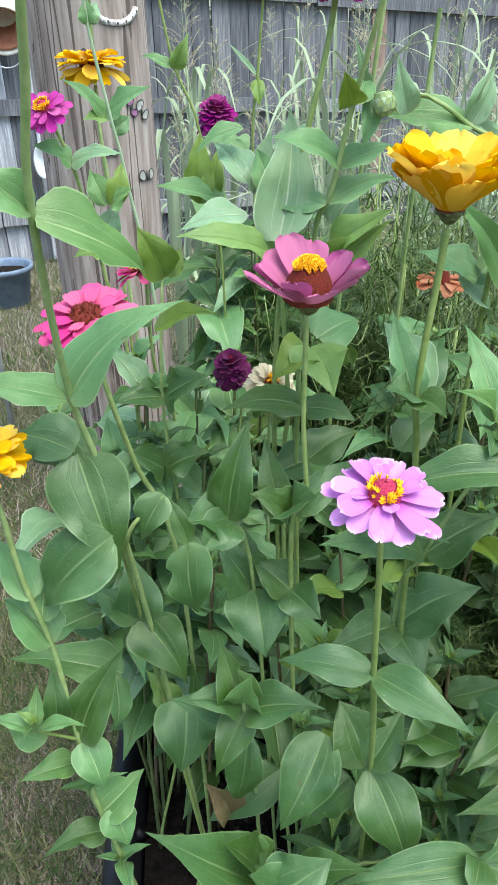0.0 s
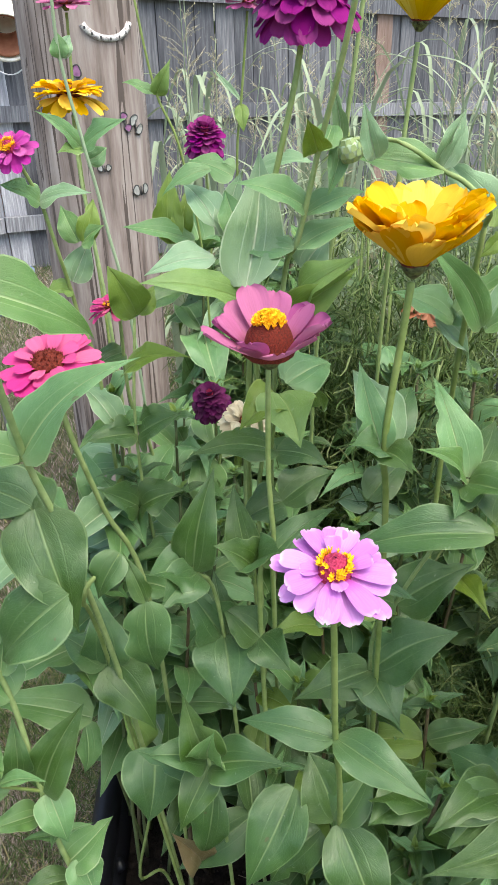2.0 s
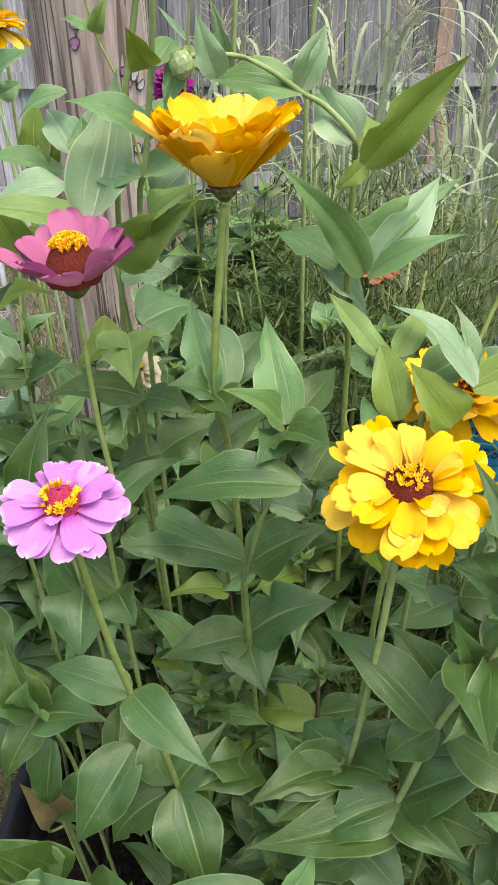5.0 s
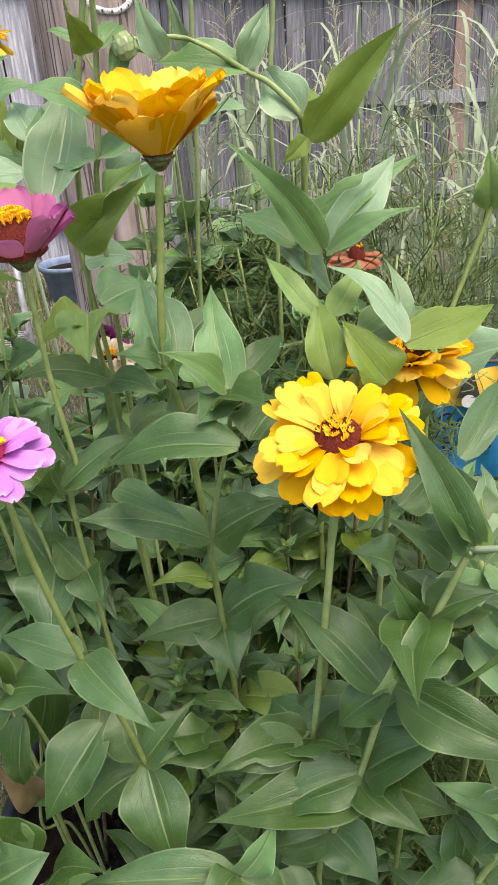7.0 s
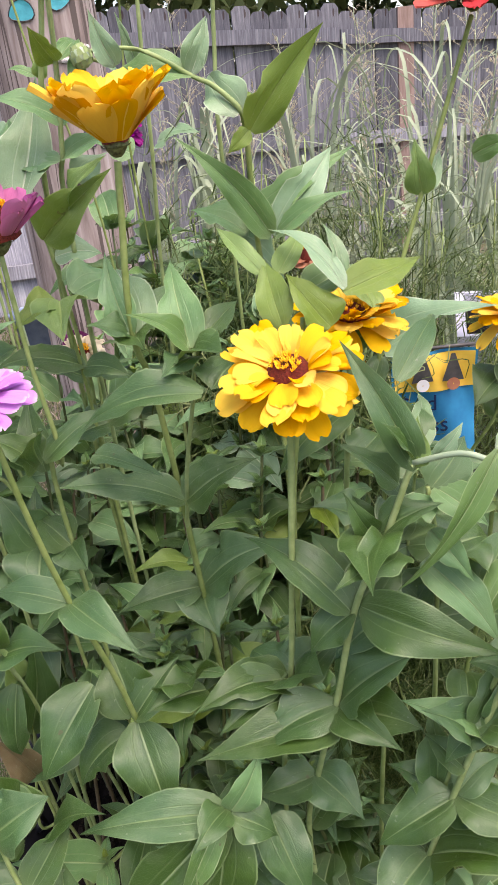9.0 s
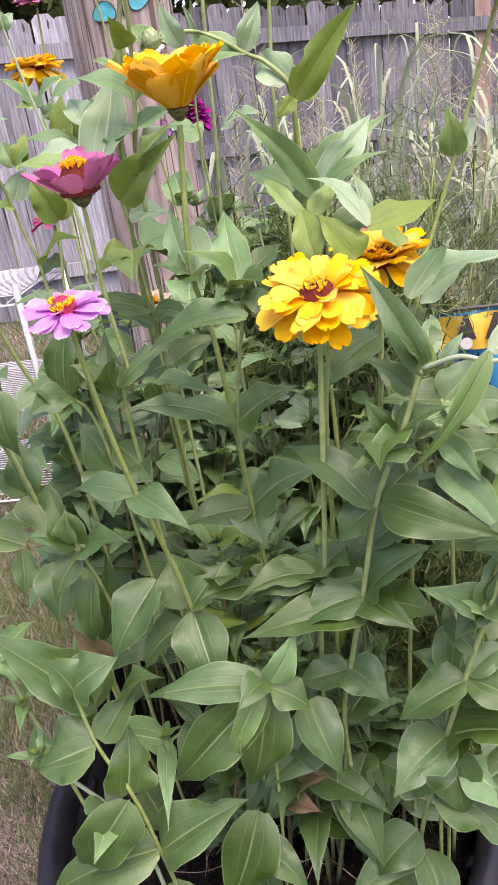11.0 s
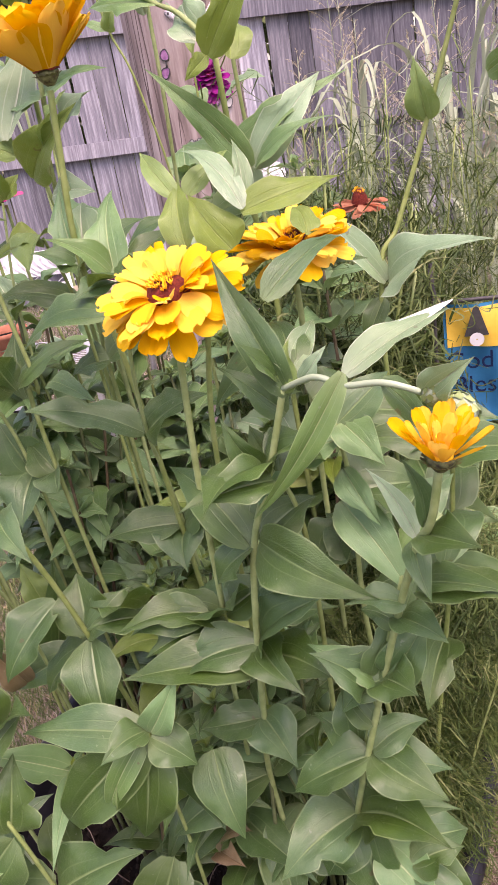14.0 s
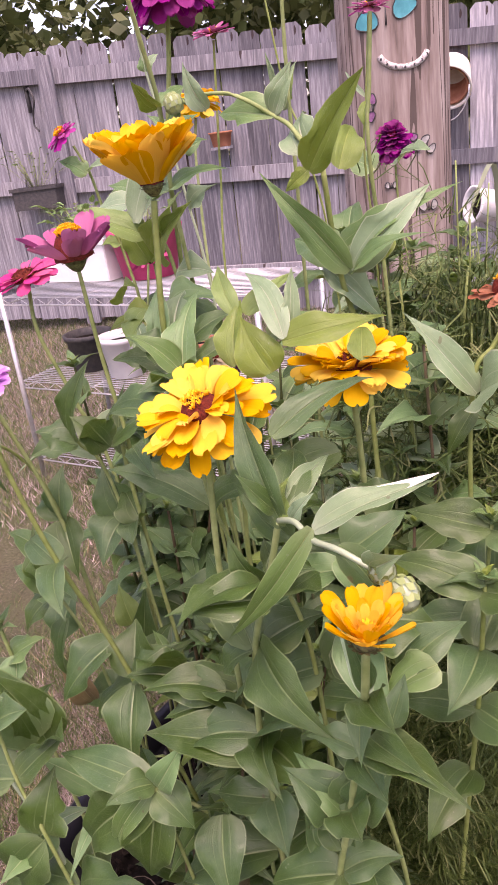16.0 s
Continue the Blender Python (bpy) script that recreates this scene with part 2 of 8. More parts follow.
WEED = island_material("weed_leaf", (0.13, 0.20, 0.085), (0.33, 0.38, 0.26), 0.45, 0.22, (0.52, 0.54, 0.44))
SEEDHEAD = island_material("seed_head", (0.30, 0.27, 0.17), (0.48, 0.43, 0.31), 0.8, 0.2)
FEATHER = island_material("cosmos_foliage", (0.030, 0.060, 0.011), (0.085, 0.130, 0.030), 0.6, 0.25, (0.19, 0.215, 0.085))
TREE = island_material("tree_leaf", (0.035, 0.06, 0.018), (0.10, 0.125, 0.042), 0.5, 0.25)
BARK = mottled("tree_bark", (0.05, 0.04, 0.035), (0.15, 0.12, 0.10), 14, 0.9, 0.1, 0.8, 0.01)
TUB = mottled("black_plastic", (0.006, 0.006, 0.009), (0.014, 0.014, 0.019), 30, 0.42, 0.35, 0.15, 0.001)
SOIL = mottled("potting_soil", (0.004, 0.0035, 0.003), (0.024, 0.018, 0.015), 60, 0.95, 0.1, 1.0, 0.012, 8.0)
CRUMB = mottled("bark_crumbs", (0.008, 0.006, 0.005), (0.04, 0.029, 0.022), 200, 0.95, 0.1, 1.0, 0.004)
WHITE = mottled("white_plastic", (0.66, 0.66, 0.68), (0.80, 0.80, 0.80), 12, 0.5, 0.4, 0.1)
WIRE = mottled("coated_steel_wire", (0.45, 0.45, 0.46), (0.65, 0.65, 0.66), 40, 0.4, 0.5, 0.1, metal=0.6)
TERRA = mottled("terracotta", (0.33, 0.12, 0.07), (0.46, 0.20, 0.12), 24, 0.85, 0.2, 0.3)
RED = mottled("raspberry_plastic", (0.50, 0.04, 0.13), (0.62, 0.07, 0.20), 20, 0.45, 0.4, 0.1)
BLUE = mottled("blue_card", (0.01, 0.16, 0.34), (0.02, 0.24, 0.45), 30, 0.6, 0.3, 0.1)
DARKBLUE = mottled("blue_grey_plastic", (0.10, 0.14, 0.22), (0.20, 0.25, 0.34), 18, 0.5, 0.4, 0.2)
YELLOWCARD = mottled("yellow_print", (0.70, 0.42, 0.04), (0.85, 0.60, 0.10), 26, 0.5, 0.4, 0.1)
STEEL = mottled("dull_steel", (0.32, 0.31, 0.30), (0.62, 0.60, 0.56), 50, 0.5, 0.5, 0.4, 0.001, metal=0.5)
WHITISH = mottled("whitish_leaf_underside", (0.50, 0.54, 0.46), (0.72, 0.75, 0.68), 120, 0.6, 0.3, 0.3, 0.001)
OLD_ENAMEL = mottled("worn_cream_enamel", (0.62, 0.55, 0.46), (0.86, 0.84, 0.78), 14, 0.5, 0.4, 0.3, 0.001)
CHIPPED = mottled("chipped_white_paint", (0.16, 0.13, 0.12), (0.80, 0.77, 0.76), 130, 0.7, 0.3, 0.6, 0.002)
IRON = mottled("dark_iron", (0.03, 0.03, 0.035), (0.08, 0.075, 0.07), 50, 0.6, 0.4, 0.3)
TEAL = mottled("teal_paint", (0.02, 0.22, 0.26), (0.05, 0.35, 0.40), 40, 0.5, 0.4, 0.2)
VIOLET = mottled("violet_glitter", (0.16, 0.05, 0.14), (0.35, 0.16, 0.30), 90, 0.4, 0.5, 0.2)


# ---- building blocks ----
def mesh(name, verts, faces, mat, uvs=None, smooth=True):
    me = bpy.data.meshes.new(name)
    me.from_pydata([tuple(map(float, v)) for v in verts], [], [tuple(f) for f in faces])
    if mat:
        me.materials.append(mat)
    if uvs is not None:
        layer = me.uv_layers.new(name="uv")
        idx = np.empty(len(me.loops), dtype=np.int32)
        me.loops.foreach_get("vertex_index", idx)
        layer.data.foreach_set("uv", np.asarray(uvs, dtype=np.float32)[idx].ravel())
    if smooth:
        me.polygons.foreach_set("use_smooth", np.ones(len(me.polygons), dtype=bool))
    me.update()
    return me


def thing(name, at, label, category, group="", kind=""):
    e = new(name)
    e.empty_display_size = 0.05
    e.location = at
    return tagged(e, label, category, group, kind)


def origin_of(ob):
    while ob.parent:
        ob = ob.parent
    return np.array(ob.location)


def part(name, data, parent, label="", m=None):
    """A mesh in the coordinates of its thing's base, linked under a thing or a part."""
    ob = new(name, data)
    ob.parent = parent
    if m is not None:
        ob.matrix_basis = m
    return tagged(ob, label)


def unit(v):
    v = np.asarray(v, float)
    return v / (np.linalg.norm(v) + 1e-12)


def smooth_path(points, steps=6):
    """A Catmull-Rom line through the points."""
    p = [np.asarray(q, float) for q in points]
    if len(p) == 2:
        return np.array([p[0] + (p[1] - p[0]) * s for s in np.linspace(0, 1, steps + 1)])
    p = [2 * p[0] - p[1], *p, 2 * p[-1] - p[-2]]
    out = []
    for a, b, c, d in zip(p, p[1:], p[2:], p[3:]):
        for s in np.arange(steps) / steps:
            out.append(0.5 * (2 * b + (c - a) * s + (2 * a - 5 * b + 4 * c - d) * s * s + (3 * b - a - 3 * c + d) * s ** 3))
    out.append(p[-2])
    return np.array(out)


def tube(path, r0, r1, sides=7, cap=True):
    """Vertices and faces of a tapered tube along a path."""
    path = np.asarray(path, float)
    n = len(path)
    tang = np.gradient(path, axis=0)
    side = np.array([0.31, 0.17, 0.05]) + 0.0
    verts, faces = [], []
    for i in range(n):
        t = unit(tang[i])
        a = unit(np.cross(t, [0.93, 0.36, 0.08]) if abs(t[0]) < 0.9 else np.cross(t, [0, 1, 0]))
        b = np.cross(t, a)
        r = r0 + (r1 - r0) * i / max(1, n - 1)
        for k in range(sides):
            w = 2 * math.pi * k / sides
            verts.append(path[i] + r * (a * math.cos(w) + b * math.sin(w)))
    for i in range(n - 1):
        for k in range(sides):
            k2 = (k + 1) % sides
            faces.append((i * sides + k, i * sides + k2, (i + 1) * sides + k2, (i + 1) * sides + k))
    if cap:
        faces.append(tuple(range(sides))[::-1])
        faces.append(tuple((n - 1) * sides + k for k in range(sides)))
    return verts, faces


def join(*pieces):
    """Several (verts, faces) as one."""
    verts, faces = [], []
    for v, f in pieces:
        o = len(verts)
        verts.extend(v)
        faces.extend(tuple(i + o for i in q) for q in f)
    return verts, faces


def box(c, s, rot=None):
    x, y, z = (np.asarray(s, float) / 2)
    v = np.array([(i * x, j * y, k * z) for k in (-1, 1) for j in (-1, 1) for i in (-1, 1)])
    if rot is not None:
        v = v @ np.array(rot.to_3x3()).T
    f = [(0, 2, 3, 1), (4, 5, 7, 6), (0, 1, 5, 4), (2, 6, 7, 3), (0, 4, 6, 2), (1, 3, 7, 5)]
    return [q + np.asarray(c, float) for q in v], f


def lathe(profile, sides=24, centre=(0, 0, 0), squash=1.0):
    """A surface turned round z from (radius, height) pairs."""
    verts, faces = [], []
    for r, z in profile:
        for k in range(sides):
            w = 2 * math.pi * k / sides
            verts.append((centre[0] + r * math.cos(w), centre[1] + squash * r * math.sin(w), centre[2] + z))
    n = len(profile)
    for i in range(n - 1):
        for k in range(sides):
            k2 = (k + 1) % sides
            faces.append((i * sides + k, i * sides + k2, (i + 1) * sides + k2, (i + 1) * sides + k))
    return verts, faces


ACROSS = np.array([-1, -0.86, -0.70, -0.53, -0.36, -0.18, 0, 0.18, 0.36, 0.53, 0.70, 0.86, 1.0])


def leaf_sheet(base, tip, width, face=(0, 0, 1), arch=0.09, fold=0.3, curl=0.0, seed=0, rows=15):
    """An ovate zinnia leaf with three sunken veins from base to tip; face is the way its upper side looks."""
    rnd = random.Random(seed)
    base, tip = np.asarray(base, float), np.asarray(tip, float)
    axis = tip - base
    length = np.linalg.norm(axis)
    t = axis / length
    n = np.asarray(face, float)
    n = n - n.dot(t) * t
    if np.linalg.norm(n) < 0.05:
        n = np.cross(t, [1, 0.2, 0])
    n = unit(n)
    s = np.cross(t, n)
    verts, uvs, faces = [], [], []
    w1, w2, bend = rnd.uniform(0, 6), rnd.uniform(0, 6), rnd.uniform(-0.05, 0.05)
    pw, sharp, twist, droop = rnd.uniform(0.40, 0.62), rnd.uniform(1.10, 1.50), rnd.uniform(-0.6, 0.6), rnd.uniform(-0.04, 0.16)
    top = (pw / (pw + sharp)) ** pw * (sharp / (pw + sharp)) ** sharp
    fold *= rnd.uniform(1.0, 2.0)
    quilt = rnd.uniform(0.012, 0.045)
    width *= rnd.uniform(0.88, 1.0)
    s0, n0 = s, n
    bite, depth, flank = rnd.uniform(0.25, 0.85), rnd.choice((0, 0, 0, 0, 0.25, 0.45)), rnd.choice((-1, 1))
    for i in range(rows):
        u = i / (rows - 1)
        prof = (1.003 - u) ** sharp * (u + 0.014) ** pw / top
        half = width / 2 * prof
        mid = base + axis * u + n0 * (arch * length * 4 * u * (1 - u) - (curl + droop) * length * u ** 4) + s0 * bend * length * math.sin(math.pi * u)
        a = twist * (u - 0.4)
        s, n = s0 * math.cos(a) + n0 * math.sin(a), n0 * math.cos(a) - s0 * math.sin(a)
        for v in ACROSS:
            lift = fold * abs(v) * half - 0.45 * fold * half * v * v
            crease = quilt * width * prof * (abs(math.sin(math.pi * v / 0.36)) if abs(v) < 0.8 else 0.3) * (1 - 0.6 * u) - (0.03 * width * prof if v == 0 else 0)
            wave = 0.12 * width * v * v * math.sin(8.5 * u + (w1 if v < 0 else w2)) * prof + 0.03 * width * abs(v) ** 3 * math.sin(23 * u + w1) * prof
            cut = 1 - depth * max(0.0, 1 - abs(u - bite) / 0.11) if v * flank > 0.5 else 1.0
            verts.append(mid + s * v * half * cut * (1 - 0.1 * fold) + n * (lift + crease + wave))
            uvs.append(((v + 1) / 2, u))
    c = len(ACROSS)
    for i in range(rows - 1):
        for j in range(c - 1):
            a = i * c + j
            faces.append((a, a + 1, a + c + 1, a + c))
    return verts, faces, uvs


def add_leaf(plant, base, tip, width, face=(0, 0, 1), arch=0.09, fold=0.3, curl=0.0, mat=None, name="leaf", label=""):
    seed = int(abs(base[0] * 7919 + base[1] * 104729 + tip[2] * 1299709 + tip[0] * 15485863) * 1000) % 99991
    v, f, uv = leaf_sheet(base, tip, width, face, arch, fold, curl, seed)
    o = origin_of(plant)
    return part(name, mesh(name, [q - o for q in v], f, mat or LEAF, uv), plant, label)


def whorl(plant, at, size, seed, mats, pairs=3):
    """The tip of a young shoot: crossed pairs of narrow leaves, smaller and steeper inward."""
    rnd = random.Random(seed)
    w, at = rnd.uniform(0, 3.1), np.asarray(at, float)
    for k in range(pairs):
        for side in (0, math.pi):
            b = w + side + rnd.uniform(-0.2, 0.2)
            l = size * (1.0, 0.78, 0.5, 0.3)[k] * rnd.uniform(0.85, 1.15)
            t = at + l * unit((math.cos(b), math.sin(b), (0.25, 0.8, 1.7, 3.0)[k] + rnd.uniform(-0.15, 0.2)))
            add_leaf(plant, at + np.array([0, 0, 0.004 * k]), t, l * rnd.uniform(0.34, 0.44), (-0.4 * math.cos(b), -0.4 * math.sin(b) - 0.15, 1), 0.06, 0.45, 0.05, mats[min(k, len(mats) - 1)])
        w += math.pi / 2


def add_stem(plant, points, r0=0.0035, r1=0.0022, mat=None, name="stem", sides=7):
    o = origin_of(plant)
    v, f = tube(smooth_path(points), r0, r1, sides)
    return part(name, mesh(name, [q - o for q in v], f, mat or STEM), plant)


# ---- flower heads ----
def petal_mesh(name, length, width, elev, curl, cup, notch, mat, seed):
    """A petal that grows out along x, rises at elev and turns by curl (degrees) towards its blunt, notched tip."""
    rnd = random.Random(seed)
    along = (0.0, 0.16, 0.34, 0.52, 0.68, 0.80, 0.89, 0.955, 1.0)
    rows, cols = len(along), 7
    verts, uvs, faces = [], [], []
    x = z = 0.0
    tw, ruffle, skew = rnd.uniform(-0.25, 0.25), rnd.uniform(0.03, 0.09), rnd.uniform(-0.10, 0.10)
    for i in range(rows):
        u = along[i]
        a = radians(elev + curl * u)
        if i:
            x += length * (u - along[i - 1]) * math.cos(a)
            z += length * (u - along[i - 1]) * math.sin(a)
        h = width / 2 * (0.26 + 0.74 * math.sin(math.pi / 2 * min(1, u * 1.36)) ** 1.1)
        if u > 0.74:
            h *= max(0.16, 1 - ((u - 0.74) / 0.262) ** 3.2) ** 0.55
        for j in range(cols):
            v = 2 * j / (cols - 1) - 1
            back = notch * length * max(0.0, 1 - abs(v - 2 * skew) * 1.5) * max(0, u - 0.78) * 4.5
            lift = cup * h * v * v + tw * h * v * u + ruffle * width * math.sin(7 * v + seed) * u * u
            verts.append((x - math.sin(a) * lift - math.cos(a) * back, v * h + skew * width * u * u, z + math.cos(a) * lift - math.sin(a) * back))
            uvs.append((j / (cols - 1), u))
    for i in range(rows - 1):
        for j in range(cols - 1):
            q = i * cols + j
            faces.append((q, q + 1, q + cols + 1, q + cols))
    return mesh(name, verts, faces, mat, uvs)


def turned(direction):
    """The turn that lays z along a direction."""
    return Vector(direction).to_track_quat("Z", "Y").to_matrix().to_4x4()


def add_head(plant, at, direction, mat, rows, disc=0.011, dome=0.008, disc_mat=None, florets=0, ring=True, seed=1, calyx=0.010, spin=0.0, loose=1.0, notch=0.05):
    """A zinnia head. rows: (number, length, width, elevation, curl, cup, height, inset) of each whorl of petals, from the lowest."""
    rnd = random.Random(seed)
    o = origin_of(plant)
    m = Matrix.Translation(Vector(np.asarray(at, float) - o)) @ turned(direction)
    prof = [(disc * math.cos(a), dome * math.sin(a)) for a in np.linspace(0, 1.5, 7)]
    v, f = lathe(prof, 20)
    v = [(q[0] * (1 + 0.04 * rnd.uniform(-1, 1)), q[1] * (1 + 0.04 * rnd.uniform(-1, 1)), q[2] + 0.0008 * rnd.uniform(-1, 1)) for q in v]
    head = part("flower_head", mesh("disc", v, f, disc_mat or DISC_RED), plant, m=m)
    for k, (count, length, width, elev, curl, cup, height, inset) in enumerate(rows):
        kinds = [petal_mesh("petal", length * (1 + 0.14 * rnd.uniform(-1, 1)), width * (1 + 0.12 * rnd.uniform(-1, 1)), elev + loose * rnd.uniform(-7, 7),
                            curl + loose * rnd.uniform(-12, 12), cup + rnd.uniform(-0.08, 0.08), rnd.uniform(0.0, notch), mat, seed * 31 + k * 7 + i) for i in range(4)]
        for i in range(count):
            w = 2 * math.pi * (i + 0.5 * (k % 2) + 0.16 * rnd.uniform(-1, 1)) / count + spin
            sc = 1 + 0.08 * rnd.uniform(-1, 1)
            pm = Matrix.Rotation(w, 4, "Z") @ Matrix.Translation((inset, 0, height)) @ Matrix.Rotation(loose * rnd.uniform(-0.16, 0.16), 4, "X") @ Matrix.Rotation(loose * rnd.uniform(-0.10, 0.10), 4, "Y") @ Matrix.Scale(sc, 4)
            part("petal", kinds[rnd.randrange(4)], head, m=pm)
    if not florets and ring:
        pieces = []
        for i in range(110):
            w, q = rnd.uniform(0, 6.28), math.sqrt(rnd.random()) * 0.97
            c = np.array([disc * q * math.cos(w), disc * q * math.sin(w), dome * math.sqrt(1 - q * q)])
            up = unit((0.6 * math.cos(w) * q, 0.6 * math.sin(w) * q, 1)) * rnd.uniform(0.002, 0.0036)
            a, b = np.array([0.0009, 0, 0]), np.array([0, 0.0009, 0])
            pieces.append(([c - a - b, c + a - b, c + b, c + up], [(0, 1, 3), (1, 2, 3), (2, 0, 3)]))
        v, f = join(*pieces)
        tagged(part("floret_disc", mesh("floret_disc", v, f, disc_mat or DISC_RED, smooth=False), head, "dark bristly disc florets"), kind="stuff")
    if florets:
        pieces = []
        for i in range(florets):
            w = rnd.uniform(0, 2 * math.pi)
            q = rnd.uniform(0.66, 0.92) if ring else 0.62 * rnd.random() ** 0.6
            r, h = disc * q, dome * math.sqrt(max(0.02, 1 - q * q))
            c = np.array([r * math.cos(w), r * math.sin(w), h])
            up = unit((0.55 * math.cos(w) * q, 0.55 * math.sin(w) * q, 1))
            sz = rnd.uniform(0.0026, 0.0042)
            for j in range(5):
                a = 2 * math.pi * j / 5 + w
                side = unit(np.cross(up, [math.cos(a), math.sin(a), 0.1]))
                d = unit(np.cross(side, up)) * sz * 0.55 + up * sz
                pieces.append(([c - side * sz * 0.2, c + side * sz * 0.2, c + d + side * sz * 0.14, c + d - side * sz * 0.14], [(0, 1, 2, 3)]))
        v, f = join(*pieces)
        tagged(part("floret_ring", mesh("floret_ring", v, f, FLORET, smooth=False), head, "small yellow star florets"), "small yellow star florets", kind="stuff")
    if calyx:
        calyx *= 0.8
        v, f = lathe([(0.003, -1.25 * calyx), (0.55 * calyx, -1.05 * calyx), (0.9 * calyx, -0.6 * calyx), (1.05 * calyx, -0.15 * calyx), (0.9 * calyx, 0.05 * calyx)], 14)
        extra = []
        for i in range(16):
            w = 2 * math.pi * i / 16 + 0.1
            c, d, s = np.array([math.cos(w), math.sin(w), 0]) * calyx, np.array([math.cos(w), math.sin(w), 0.5]), np.array([-math.sin(w), math.cos(w), 0])
            b = c * 0.98 + np.array([0, 0, -0.45 * calyx])
            extra.append(([b - s * 0.0018, b + s * 0.0018, b + d * 0.0035 + s * 0.0012, b + d * 0.0035 - s * 0.0012], [(0, 1, 2, 3)]))
        v, f = join((v, f), *extra)
        part("calyx", mesh("calyx", v, f, CALYX), head, "green and brown scaly calyx")
    return head


# rows of a head: number, length, width, elevation, curl, cup, height, inset
def head_single(z, at, d, mat, size=0.036, seed=1, disc_mat=None):
    s = size / 0.036
    add_head(z, at, d, mat, [(13, 0.0305 * s, 0.0155 * s, -2, -10, 0.12, 0.001 * s, 0.008 * s), (8, 0.0275 * s, 0.0150 * s, 14, -14, 0.2, 0.003 * s, 0.008 * s), (4, 0.014 * s, 0.011 * s, 26, -24, 0.3, 0.004 * s, 0.009 * s)],
             0.0112 * s, 0.0150 * s, disc_mat, 40, True, seed, 0.008 * s)


def head_flat(z, at, d, mat, size=0.045, seed=1, disc=0.012, florets=12):
    s = size / 0.045
    add_head(z, at, d, mat, [(11, 0.035 * s, 0.019 * s, 2, -14, 0.10, 0.0, 0.0105 * s), (11, 0.031 * s, 0.017 * s, 14, -10, 0.14, 0.002, 0.0105 * s), (8, 0.021 * s, 0.013 * s, 28, -6, 0.2, 0.004, 0.0105 * s)],
             disc * s, 0.010 * s, DISC_RED, florets, True, seed, 0.0105 * s)


def head_cone(z, at, d, mat, size=0.046, seed=1):
    s = size / 0.046
    add_head(z, at, d, mat, [(9, 0.042 * s, 0.027 * s, 32, 6, 0.22, 0.0, 0.0145 * s), (5, 0.039 * s, 0.024 * s, 42, 2, 0.26, 0.003, 0.0155 * s)],
             0.0200 * s, 0.031 * s, DISC_RED, 190, False, seed, 0.0140 * s, loose=0.6)


def head_cup(z, at, d, mat, size=0.056, seed=1):
    s = size / 0.056
    add_head(z, at, d, mat, [(12, 0.058 * s, 0.033 * s, 47, -4, 0.12, 0.001, 0.0125 * s), (12, 0.061 * s, 0.033 * s, 55, -12, 0.14, 0.003, 0.0120 * s), (10, 0.059 * s, 0.031 * s, 65, -20, 0.2, 0.006, 0.0105 * s), (6, 0.049 * s, 0.027 * s, 70, -24, 0.28, 0.007, 0.009 * s)],
             0.013 * s, 0.012 * s, DISC_RED, 20, True, seed, 0.0135 * s, loose=0.35, notch=0.06)


def head_semi(z, at, d, mat, size=0.05, seed=1, lift=0):
    s = size / 0.05
    add_head(z, at, d, mat, [(12, 0.043 * s, 0.0235 * s, -6 + lift, -26, 0.05, 0.0, 0.0150 * s), (13, 0.042 * s, 0.0235 * s, 10 + lift, -30, 0.12, 0.004 * s, 0.0150 * s), (12, 0.039 * s, 0.0225 * s, 28 + lift, -34, 0.18, 0.007 * s, 0.0150 * s), (10, 0.030 * s, 0.020 * s, 48 + lift * 0.5, -44, 0.28, 0.009 * s, 0.0155 * s), (5, 0.021 * s, 0.016 * s, 72, -74, 0.4, 0.010 * s, 0.0160 * s)],
             0.0190 * s, 0.020 * s, DISC_RED, 36, False, seed, 0.0125 * s, loose=1.6, notch=0.12)


def head_drooped(z, at, d, mat, size=0.046, seed=1):
    s = size / 0.046
    add_head(z, at, d, mat, [(12, 0.038 * s, 0.017 * s, 2, -16, 0.05, 0.0, 0.009 * s), (8, 0.034 * s, 0.016 * s, 10, -22, 0.08, 0.003 * s, 0.009 * s)],
             0.014 * s, 0.026 * s, DISC_RED, 12, False, seed, 0.009 * s)


def head_double(z, at, d, mat, size=0.05, seed=1):
    s = size / 0.05
    rows = [(max(8, int(18 - 1.3 * k)), 0.039 * s * (1 - 0.075 * k), 0.0175 * s, -32 + 12.5 * k, -26 + 2 * k, 0.16, 0.005 * k * s, 0.012 * s * (1 - 0.07 * k)) for k in range(8)]
    add_head(z, at, d, mat, rows, 0.010 * s, 0.04 * s, DISC_PINK, 0, True, seed, 0.012 * s)


def head_small(z, at, d, mat, size=0.034, seed=1):
    s = size / 0.034
    add_head(z, at, d, mat, [(9, 0.037 * s, 0.0115 * s, 36, 10, 0.3, 0.0, 0.009 * s), (9, 0.036 * s, 0.012 * s, 57, 6, 0.3, 0.002, 0.008 * s), (8, 0.025 * s, 0.010 * s, 62, 10, 0.4, 0.003, 0.006 * s), (6, 0.019 * s, 0.008 * s, 70, 10, 0.4, 0.003, 0.004 * s)],
             0.009 * s, 0.010 * s, FLORET, 24, False, seed, 0.013 * s, loose=1.3)


